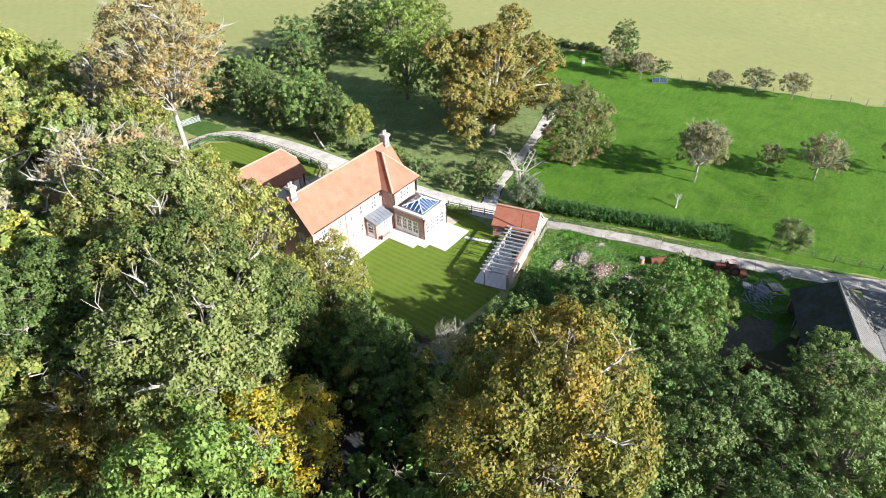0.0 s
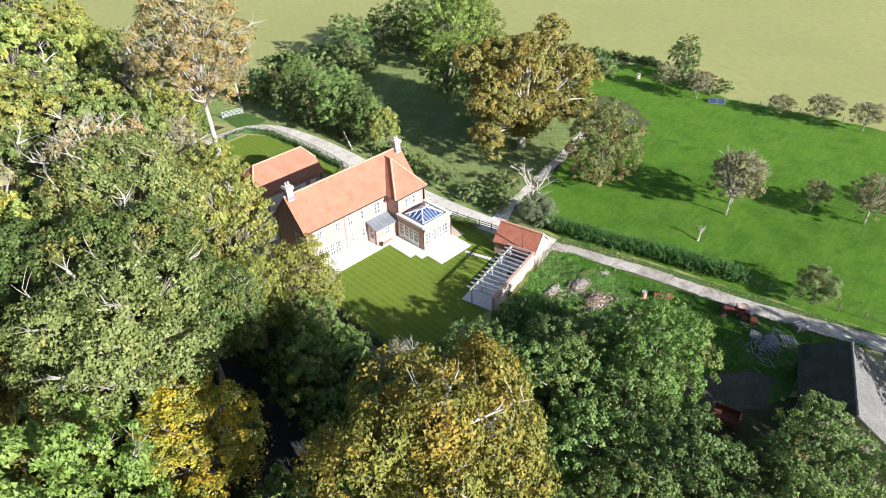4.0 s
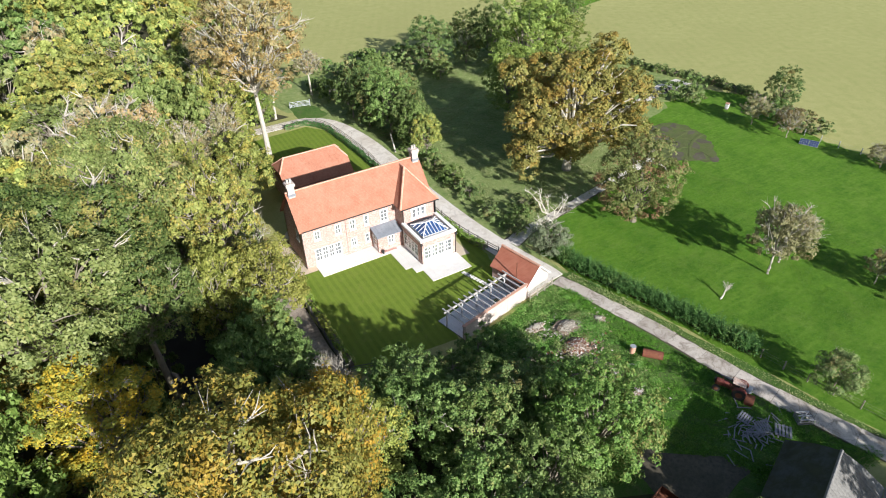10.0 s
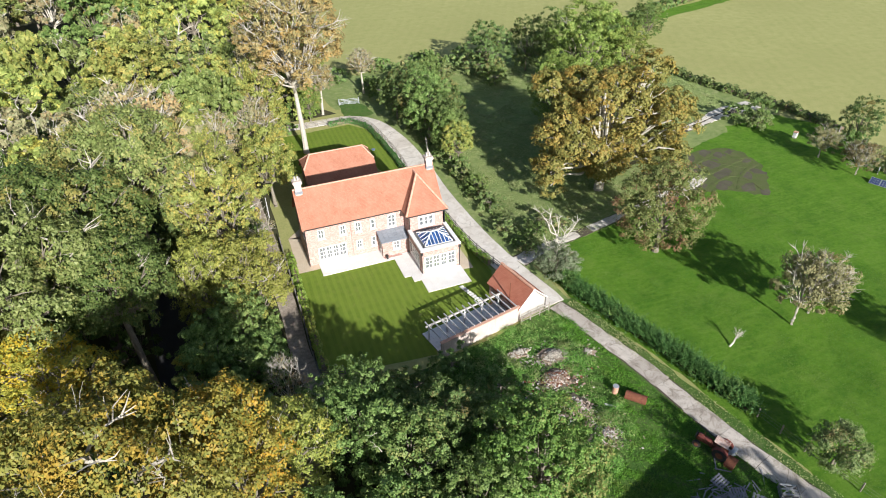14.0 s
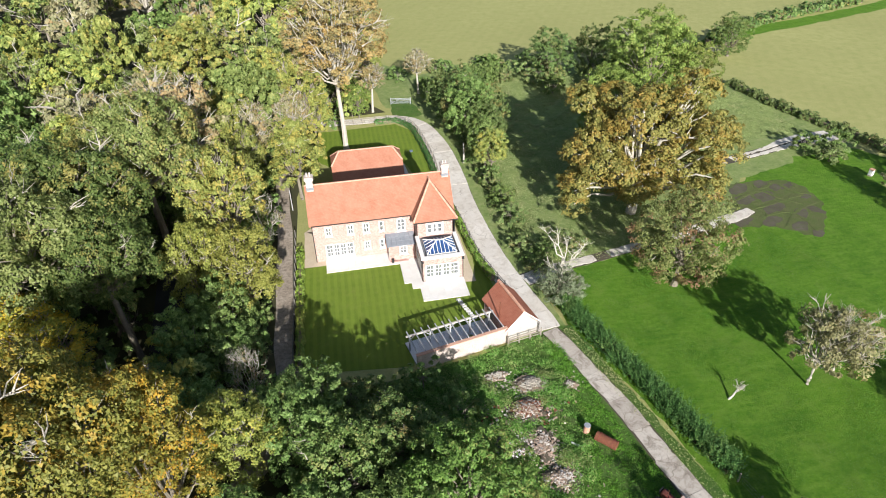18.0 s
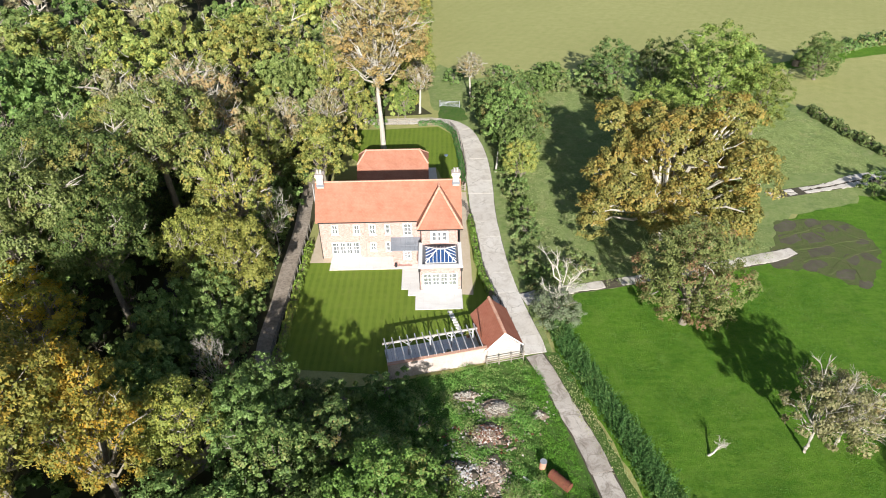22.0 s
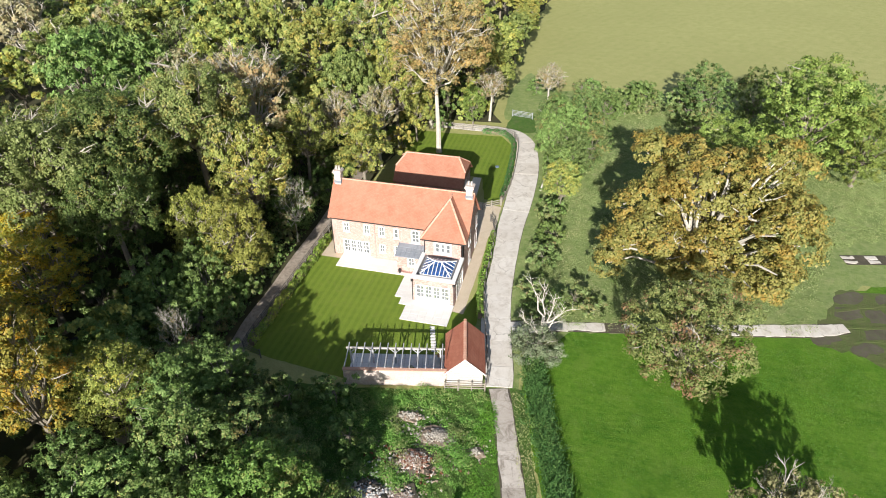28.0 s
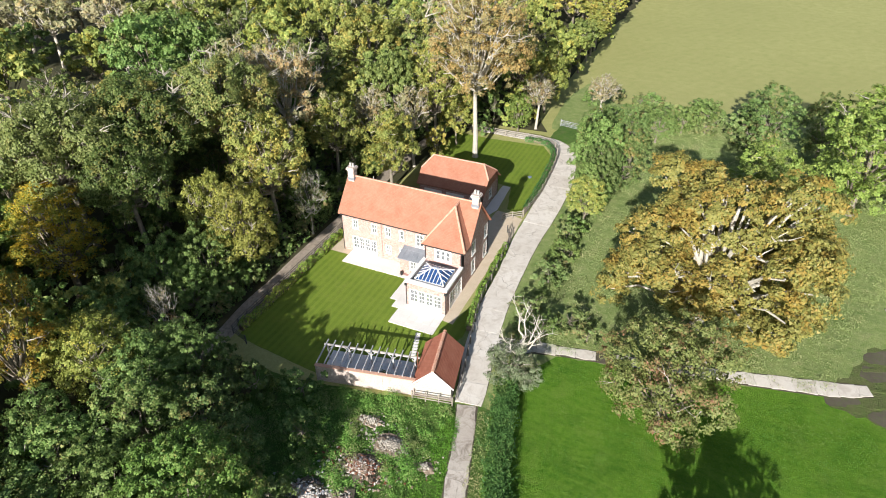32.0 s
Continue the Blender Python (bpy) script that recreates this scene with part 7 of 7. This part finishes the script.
# ---- things in the yard ----
tractor = thing("tractor", "old rusting red tractor parked beside the track", "tractor", at=pose(26.1, -38.7, 0, 0, 0, 118) @ Matrix.Diagonal((0.86, 0.86, 0.86, 1)))
part("chassis", newbox(-1.5, -0.22, 0.55, 1.55, 0.22, 0.85, None, 0.03), M_rust, tractor)
part("bonnet", newbox(0.15, -0.26, 0.85, 1.5, 0.26, 1.22, None, 0.08), M_redpaint, tractor, "faded red bonnet")
part("radiator_grille", newbox(1.6, -0.28, 0.75, 1.66, 0.28, 1.32), M_iron, tractor)
part("gearbox", newbox(-1.3, -0.3, 0.5, 0.2, 0.3, 1.0, None, 0.05), M_rust, tractor)
part("seat", newbox(-0.85, -0.25, 1.15, -0.4, 0.25, 1.24, None, 0.03), M_iron, tractor)
part("roof_panel", newbox(-1.25, -0.55, 1.62, 0.1, 0.55, 1.68, pose(0, 0, 0, 4, -6, 0), 0.03), M_rustpanel, tractor, "dented pale rusty cab panel")
for x in (-1.25, 0.0):
    for y in (-0.55, 0.55):
        part("cab_post", tube(bmesh.new(), (x, y, 0.95), (x, y, 1.6), 0.035, 0.035, 6), M_redpaint, tractor)
part("steering_wheel", tube(bmesh.new(), (-0.1, 0, 1.42), (-0.14, 0, 1.45), 0.2, 0.2, 12), M_iron, tractor)
part("exhaust", tube(bmesh.new(), (0.9, 0.15, 1.38), (0.9, 0.15, 2.0), 0.04, 0.04, 8), M_rust, tractor)
for x, r, w, yy in ((-0.95, 0.68, 0.34, 0.72), (1.3, 0.4, 0.2, 0.6)):
    for s in (-1, 1):
        bm = bmesh.new()
        tube(bm, (x, s * (yy - w / 2), r), (x, s * (yy + w / 2), r), r, r, 20)
        wheel = part("wheel", bm, M_tyre, tractor, "worn black tyre")
        part("rim", tube(bmesh.new(), (x, s * (yy + w / 2 - 0.02), r), (x, s * (yy + w / 2 + 0.02), r), r * 0.55, r * 0.5, 16), M_rust, wheel, "rusty wheel rim")
for s in (-1, 1):
    bm = bmesh.new()
    for k in range(6):
        a0, a1 = math.pi * (0.1 + 0.8 * k / 6), math.pi * (0.1 + 0.8 * (k + 1) / 6)
        q = [(-0.95 + 0.78 * math.cos(a), s * y, 0.68 + 0.78 * math.sin(a)) for a, y in ((a0, 0.5), (a1, 0.5), (a1, 0.9), (a0, 0.9))]
        slab(bm, q, 0.03)
    bmesh.ops.remove_doubles(bm, verts=bm.verts, dist=0.001)
    part("mudguard", bm, M_redpaint, tractor)
crate = thing("implement_tray", "rusty steel tray standing behind the tractor", "farm implement", at=pose(26.5, -40.5, 0, 0, 0, 25) @ Matrix.Diagonal((0.8, 0.8, 0.8, 1)))
part("tray", newbox(-0.75, -0.5, 0.35, 0.75, 0.5, 0.55, None, 0.03), M_rust, crate)
for x in (-0.6, 0.6):
    part("leg", newbox(x - 0.05, -0.4, 0, x + 0.05, 0.4, 0.36), M_rust, crate)
bucket = thing("sheet_stack", "stack of pale crumpled metal sheets", "scrap metal", at=pose(27.2, -39.3, 0, 0, 0, 40))
for k in range(5):
    part("metal_sheet", newbox(-0.7, -0.4, 0.02 + 0.14 * k, 0.7, 0.4, 0.05 + 0.14 * k, pose(0, 0, 0, 4 * (k % 3) - 3, 5 * (k % 2) - 2, 17 * k)), M_galv, bucket)
pallet = thing("pallet", "pale wooden pallet lying on salvaged timber", "pallet", at=pose(25.2, -43.0, 0.1, 3, -5, 70))
for k in range(5):
    part("board", newbox(-0.6, -0.5 + 0.22 * k, 0.1, 0.6, -0.36 + 0.22 * k, 0.13), M_plank_shade, pallet)
for k in (-0.5, 0.0, 0.45):
    part("bearer", newbox(k, -0.5, 0.0, k + 0.09, 0.52, 0.1), M_plank_shade, pallet)
lattice = thing("lattice_crate", "pale slatted crate with crossed bars beside the track", "crate", at=pose(28.7, -44.3, 0, 0, 0, -30))
for x in (-0.6, 0.6):
    for y in (-0.45, 0.45):
        part("corner_post", newbox(x - 0.04, y - 0.04, 0, x + 0.04, y + 0.04, 0.62), M_plank_shade, lattice)
for z in (0.1, 0.34, 0.58):
    for y in (-0.5, 0.5):
        part("side_slat", newbox(-0.64, y - 0.012, z - 0.06, 0.64, y + 0.012, z + 0.06), M_plank_shade, lattice)
    for x in (-0.655, 0.655):
        part("end_slat", newbox(x - 0.012, -0.48, z - 0.06, x + 0.012, 0.48, z + 0.06), M_plank_shade, lattice)
part("floor_board", newbox(-0.56, -0.44, 0.03, 0.56, 0.44, 0.06), M_tarred, lattice)
for y in (-0.42, 0.0, 0.42):
    part("top_bar", newbox(-0.6, y - 0.05, 0.625, 0.6, y + 0.05, 0.65), M_silver, lattice)
for s_ in (-1, 1):
    part("cross_bar", newbox(-0.7, -0.04, 0.655, 0.7, 0.04, 0.68, pose(0, 0, 0, 0, 0, s_ * 36)), M_silver, lattice)
rt = random.Random(12)
pile = thing("timber_pile", "scattered heap of grey salvaged timber", "timber", at=pose(24.1, -43.1, 0))
for k in range(95):
    a, d = rt.uniform(0, math.tau), abs(rt.gauss(0, 1.3))
    L = rt.uniform(0.3, 1.4)
    m = pose(d * 1.5 * math.cos(a), d * math.sin(a), 0.08 + 0.3 * max(0, 1 - d / 2.0) * rt.random(), 0, rt.uniform(-8, 8), rt.uniform(0, 180))
    part("plank", newbox(-L / 2, -0.045, 0, L / 2, 0.045, 0.03, m), M_plank_shade, pile)
pal2 = copy_thing(pallet, pose(26.1, -44.2, 0.12, 0, 8, 35) @ Matrix.Diagonal((1.3, 1.3, 1, 1)))
pal2["label"] = "weathered pallet propped on the timber heap"
pal3 = copy_thing(pallet, pose(24.4, -41.6, 0.25, 6, 0, 15))
pal3["label"] = "weathered pallet on the edge of the timber"
skip = thing("rusty_trailer", "rusty open steel trailer body in the shade", "trailer", at=pose(12.2, -44.0, 0, 0, 0, 12))
part("floor", newbox(-0.8, -1.1, 0.45, 0.8, 1.1, 0.52), M_rust, skip)
for q in ((-0.8, -1.1, 0.52, -0.75, 1.1, 1.15), (0.75, -1.1, 0.52, 0.8, 1.1, 1.15), (-0.75, -1.1, 0.52, 0.75, -1.05, 1.15), (-0.75, 1.05, 0.52, 0.75, 1.1, 1.15)):
    part("side_panel", newbox(*q), M_rust, skip)
for s in (-1, 1):
    part("wheel", tube(bmesh.new(), (s * 0.88, 0, 0.3), (s * 1.0, 0, 0.3), 0.3, 0.3, 14), M_tyre, skip)
tank = thing("oil_tank", "rusty red cylindrical tank lying in the weeds", "tank", at=pose(23.4, -31.9, 0, 0, 0, -48))
bm = bmesh.new()
tube(bm, (-0.95, 0, 0.42), (0.95, 0, 0.42), 0.42, 0.42, 16)
part("drum", bm, M_rust, tank)
for x in (-0.6, 0.6):
    part("hoop", tube(bmesh.new(), (x - 0.03, 0, 0.42), (x + 0.03, 0, 0.42), 0.44, 0.44, 16), M_redpaint, tank)
can = thing("oil_drum", "dented orange and grey drum standing in weeds", "drum", at=pose(22.2, -30.4, 0))
part("drum", tube(bmesh.new(), (0, 0, 0), (0.06, 0.04, 0.8), 0.28, 0.28, 14), M_ridge, can)
part("lid", tube(bmesh.new(), (0.06, 0.04, 0.8), (0.06, 0.04, 0.84), 0.29, 0.29, 14), M_galv, can)
pipe = thing("plastic_pipe", "short white plastic pipe in the weeds", "pipe", at=pose(20.9, -31.6, 0.12, 0, 0, -40))
part("pipe_body", tube(bmesh.new(), (-0.5, 0, 0), (0.5, 0, 0.02), 0.09, 0.09, 10), M_white, pipe)


def heap(name, x, y, rx, ry, h, n, size, mats, label, category, seed):
    """A low heap: a lumpy mound with loose broken pieces on it."""
    r = random.Random(seed)
    ob = thing(name, label, category, at=pose(x, y, 0))
    bm = bmesh.new()
    bmesh.ops.create_icosphere(bm, subdivisions=3, radius=1)
    for v in bm.verts:
        k = 0.85 + 0.6 * noise.noise(v.co * 1.9 + Vector((seed, 0, 0)))
        v.co = Vector((v.co.x * rx * k, v.co.y * ry * k, max(-0.1, v.co.z) * h * k))
    part("mound", bm, mats[0], ob)
    for gi, mt in enumerate(mats[1:]):
        bm = bmesh.new()
        for k in range(n):
            a, d = r.uniform(0, math.tau), abs(r.gauss(0, 0.75))
            d *= 1 + 0.35 * math.sin(2 * a + seed) + 0.25 * math.sin(5 * a)
            z = h * max(0.0, 1 - d * d) + 0.03
            s = size * r.uniform(0.35, 1.2)
            box(bm, -s, -s * r.uniform(0.4, 0.8), -s * 0.35, s, s * r.uniform(0.4, 0.8), s * 0.35, pose(rx * d * math.cos(a), ry * d * math.sin(a), z, r.uniform(-40, 40), r.uniform(-40, 40), r.uniform(0, 360)))
        tagged(part("debris", bm, mt, ob), kind="stuff")
    return ob


heap("rubble_heap", 17.9, -27.2, 2.1, 1.5, 0.55, 210, 0.13, [M_soil, M_rubble, M_sleep, M_rust, M_board], "heap of broken brick, masonry and soil", "rubble", 1)
heap("brash_heap", 19.2, -24.3, 2.0, 1.2, 0.5, 260, 0.11, [M_sleep, M_twig, M_oak], "heap of dry grey-brown brash", "brash", 2)
heap("rubble_heap", 18.1, -31.0, 1.5, 2.2, 0.4, 170, 0.13, [M_soil, M_rubble, M_board, M_sleep, M_rubble], "spread of white and grey building rubble", "rubble", 3)
heap("rubble_heap", 15.0, -31.0, 2.0, 1.5, 0.5, 150, 0.14, [M_soil, M_board, M_rubble, M_silver], "tip of pale broken slabs and blocks", "rubble", 4)
heap("rubble_heap", 18.4, -34.4, 1.8, 1.3, 0.4, 170, 0.13, [M_soil, M_rubble, M_sleep, M_board], "low heap of gravelly rubble", "rubble", 5)
heap("brash_heap", 16.2, -22.6, 1.5, 0.7, 0.35, 140, 0.1, [M_sleep, M_twig], "small heap of dry brash", "brash", 6)
heap("brash_heap", 22.6, -25.0, 0.9, 0.6, 0.25, 80, 0.1, [M_sleep, M_twig], "small pile of dead stalks", "brash", 7)

# ---- far corner of the orchard ----
slabs = setting("far_slabs", strip(bmesh.new(), smooth_path([(60.5, 12.8), (70.3, 15.0), (76.3, 16.8), (84, 17.8)], 1.0), [2.0] * len(smooth_path([(60.5, 12.8), (70.3, 15.0), (76.3, 16.8), (84, 17.8)], 1.0)), 0.04, 0.05), M_soil, "earth strip under broken concrete slabs", "path")
bays(slabs, [(60.5, 12.8), (70.3, 15.0), (76.3, 16.8), (84, 17.8)], [1.7, 2.2, 3.6, 3.8], 1.3, 64, 2, 0.34, 0.12)
hut = thing("beehive", "white beehive on the orchard grass", "beehive", at=pose(79.7, 4.2, 0, 0, 0, 20))
for k in range(3):
    part("hive_box", newbox(-0.28, -0.28, 0.2 + 0.28 * k, 0.28, 0.28, 0.46 + 0.28 * k, None, 0.01), M_white, hut)
part("hive_roof", newbox(-0.33, -0.33, 1.03, 0.33, 0.33, 1.12), M_ridge, hut)
part("hive_stand", newbox(-0.25, -0.25, 0, 0.25, 0.25, 0.2), M_oak, hut)
solar = thing("solar_panel", "pair of blue solar panels tilted on the orchard grass", "solar panel", at=pose(78.5, -12.1, 0, 0, 0, -67) @ Matrix.Diagonal((0.7, 0.7, 0.7, 1)))
for k in (-1, 1):
    m = pose(k * 0.98, 0, 0.55, 32, 0, 0)
    frame_ = part("panel", newbox(-0.94, -0.8, -0.03, 0.94, 0.8, 0.0, m, 0.01), M_galv, solar, "aluminium-framed panel")
    for i in range(4):
        for j in range(3):
            part("cell", newbox(-0.9 + i * 0.455, -0.76 + j * 0.51, 0.001, -0.9 + i * 0.455 + 0.435, -0.76 + j * 0.51 + 0.49, 0.006, m), M_cell, frame_, "blue glass cell")
    for x in (-0.8, 0.8):
        part("strut", tube(bmesh.new(), (k * 0.98 + x, 0.6, 0.0), (k * 0.98 + x, 0.6, 0.9), 0.025, 0.025, 6), M_galv, solar)
mower = thing("quad_bike", "dark quad bike parked on the far slabs", "vehicle", at=pose(77.2, 15.4, 0, 0, 0, 15))
part("body", newbox(-0.9, -0.35, 0.4, 0.9, 0.35, 0.85, None, 0.1), M_iron, mower)
part("seat", newbox(-0.6, -0.2, 0.85, 0.2, 0.2, 1.0, None, 0.05), M_tyre, mower)
part("handlebar", tube(bmesh.new(), (0.4, -0.4, 1.15), (0.4, 0.4, 1.15), 0.03, 0.03, 8), M_iron, mower)
part("rack", newbox(0.5, -0.35, 0.9, 0.95, 0.35, 0.94), M_galv, mower)
for x in (-0.6, 0.6):
    for s in (-1, 1):
        part("wheel", tube(bmesh.new(), (x, s * 0.38, 0.28), (x, s * 0.6, 0.28), 0.28, 0.28, 14), M_tyre, mower)
log = thing("fallen_log", "bleached leaning trunk on the bank by the drive", "log", at=pose(22.9, 21.4, 0))
part("log_body", limb(bmesh.new(), [(0, 0, 0.1), (0.3, 1.2, 0.9), (0.55, 2.6, 2.2)], [0.16, 0.13, 0.08], 8), M_dead, log)
tub = thing("water_bowl", "small turquoise bowl on the back lawn", "bowl", at=pose(15.6, 27.2, 0.03))
part("bowl_body", tube(bmesh.new(), (0, 0, 0), (0, 0, 0.18), 0.22, 0.32, 14), M_blue, tub)
pole = thing("post", "tall grey post beside the lane", "post", at=pose(-3.0, 13.0, 0))
part("shaft", tube(bmesh.new(), (0, 0, 0), (0, 0, 3.2), 0.07, 0.05, 8), M_silver, pole)

# ---- rough growth ----


def inside(poly, x, y):
    hit = np.zeros(len(x), bool)
    for (x0, y0), (x1, y1) in zip(poly, poly[1:] + poly[:1]):
        c = ((y0 > y) != (y1 > y)) & (x < (x1 - x0) * (y - y0) / (y1 - y0 + 1e-12) + x0)
        hit ^= c
    return hit


def growth(name, poly, n, size, height, leaf, seed, label, category, upright=0.3, lumps=0.5, avoid=()):
    """Uncountable low growth over an area: weeds or grass in drifts."""
    r = np.random.default_rng(seed)
    p = np.array(poly)
    x = r.uniform(p[:, 0].min(), p[:, 0].max(), n * 4)
    y = r.uniform(p[:, 1].min(), p[:, 1].max(), n * 4)
    den = np.zeros(len(x))
    area = (p[:, 0].max() - p[:, 0].min()) * (p[:, 1].max() - p[:, 1].min())
    for k in range(int(min(260, 20 + area * 0.12))):
        cx, cy, cr = r.uniform(p[:, 0].min(), p[:, 0].max()), r.uniform(p[:, 1].min(), p[:, 1].max()), r.uniform(0.5, 2.2)
        den = np.maximum(den, r.uniform(0.4, 1.0) * np.exp(-((x - cx) ** 2 + (y - cy) ** 2) / cr ** 2))
    ok = inside(poly, x, y) & (r.random(len(x)) < 0.25 + lumps * den)
    for ax, ay, ar in avoid:
        ok &= (x - ax) ** 2 + (y - ay) ** 2 > (ar * r.uniform(0.7, 1.1, len(x))) ** 2
    x, y, den = x[ok][:n], y[ok][:n], den[ok][:n]
    z = height * np.clip(0.35 + 0.65 * den, 0.15, 1.4) * r.uniform(0.2, 1.0, len(x))
    c = np.stack((x, y, z), 1)
    nrm = r.normal(size=(len(x), 3)) * np.array((1, 1, upright)) + np.array((0, 0, 0.6 - upright * 0.5))
    ob = new(name, leaf_mesh(name, c, nrm, size * r.uniform(0.6, 1.4, len(x)), leaf, seed))
    return tagged(ob, label, category, "", "stuff")


heaps = [(17.9, -27.2, 1.2), (19.2, -24.2, 1.1), (18.0, -31.2, 1.1), (14.7, -30.3, 1.1), (18.6, -34.4, 1.0), (23.4, -31.9, 0.9), (16.2, -22.6, 0.6)]


def clumps(name, poly, count, n, size, r0, r1, tall, leaf, seed, label, category, avoid=(), loose=0.35):
    """Uncountable low growth as rounded tussocks of small leaves, some high, some low."""
    r = np.random.default_rng(seed)
    p = np.array(poly)
    x = r.uniform(p[:, 0].min(), p[:, 0].max(), count * 5)
    y = r.uniform(p[:, 1].min(), p[:, 1].max(), count * 5)
    ok = inside(poly, x, y)
    for ax, ay, ar in avoid:
        ok &= (x - ax) ** 2 + (y - ay) ** 2 > (ar * r.uniform(0.75, 1.15, len(x))) ** 2
    x, y = x[ok][:count], y[ok][:count]
    drift = 0.55 + 0.45 * np.sin(x * 0.9 + seed) * np.sin(y * 0.7 + x * 0.3) + 0.25 * np.sin(x * 2.3 + y * 1.9)
    rad = r.uniform(r0, r1, len(x)) * np.clip(drift + 0.35, 0.5, 1.4)
    high = tall * np.clip(drift, 0.12, 1.2) * r.uniform(0.5, 1.3, len(x))
    w = rad ** 2 / (rad ** 2).sum()
    i = r.choice(len(x), n, p=w)
    d = r.normal(size=(n, 3))
    d[:, 2] = np.abs(d[:, 2])
    d /= np.linalg.norm(d, axis=1, keepdims=True)
    k = r.uniform(0.7, 1.08, n)
    c = np.stack((x[i] + d[:, 0] * rad[i] * k, y[i] + d[:, 1] * rad[i] * k, 0.04 + d[:, 2] * high[i] * k), 1)
    nrm = d + r.normal(size=(n, 3)) * loose
    ob = new(name, leaf_mesh(name, c, nrm, size * r.uniform(0.6, 1.4, n), leaf, seed))
    return tagged(ob, label, category, "", "stuff")


nettle_poly = [(22.4, -18.2), (18.5, -18.8), (9, -20.8), (5, -22.5), (9, -40), (15, -39), (20.5, -36), (22.4, -31), (22.6, -24)]
clumps("nettles", nettle_poly, 2300, 88000, 0.105, 0.22, 0.6, 0.7, L_weed, 71, "thick green nettles and dock in the yard", "weeds", heaps)
grass_poly = [(23.4, -18.6), (22.2, -19.2), (22.2, -24), (22.0, -31), (20, -36), (17, -38), (20.5, -40.5), (22.5, -42.5), (23.6, -46), (25.5, -50), (31.4, -50), (28.9, -43.5), (26.9, -37), (25.2, -29), (24.4, -24)]
clumps("yard_grass", grass_poly, 3400, 52000, 0.1, 0.12, 0.34, 0.14, L_turf, 72, "rank green grass in the farmyard", "long grass", [(23.4, -31.9, 0.8)], 0.6)
bank_poly = [(22.6, 44), (23.6, 36), (23.8, 24), (23.2, 8), (23.4, -1), (24.6, -8.5), (30, -7.6), (40, -5.8), (54, -2), (57, 8), (62, 20), (70, 40), (58, 58), (47, 60), (30, 60), (22, 58)]
clumps("long_grass", bank_poly, 8500, 150000, 0.11, 0.3, 0.8, 0.26, L_tuft, 73, "long seeding grass on the bank", "long grass", (), 0.6)
far_poly = [(58, 14), (66, 18.5), (80, 20.5), (81, 30), (78, 42), (70, 40), (62, 24)]
clumps("long_grass", far_poly, 2400, 60000, 0.1, 0.25, 0.6, 0.22, L_tuft, 74, "pale tussocky grass by the far hedge", "long grass", (), 0.6)
barn_poly = [(13, -38.2), (19, -38.4), (22.6, -41.6), (23.2, -46), (20.2, -46.6), (20, -43), (17, -41), (15, -39.2)]
clumps("yard_grass", barn_poly, 500, 9000, 0.1, 0.12, 0.34, 0.16, L_turf, 79, "rank green grass before the barn", "long grass", (), 0.6)
growth("pasture_tufts", [(28, -9), (44, -7), (56, -4), (60, -14), (62, -46), (35, -47), (33, -38), (29.5, -24)], 90000, 0.085, 0.07, L_turf, 78, "short tufts in the grazed orchard grass", "grass", 0.5, 0.9)
growth("verge_grass", [(24.6, -17.5), (25.6, -17.5), (27.0, -22), (29.2, -31), (31.4, -41), (34, -52), (32.8, -52), (29.4, -39), (26.6, -27)], 9000, 0.1, 0.2, L_tuft, 76, "dry grass along the track edge", "long grass", 0.9, 0.8)
growth("ivy_and_fern", [(-14, 40), (-6, 40), (-5.4, 0), (-5.4, -18), (-12, -22), (-14, 0)], 9000, 0.3, 0.45, L_green, 77, "low fern and ivy under the wood edge", "undergrowth", 0.4, 0.7)

# ---- concrete bays ----
bays(road, drive_line, drive_w, 3.6, 61, 1)
bays(track, track_line, track_w, 3.4, 62, 1, 0.2, 0.0, M_track)
bays(side_path, path_line, path_w, 1.9, 63, 1, 0.3, 0.08, M_concrete)
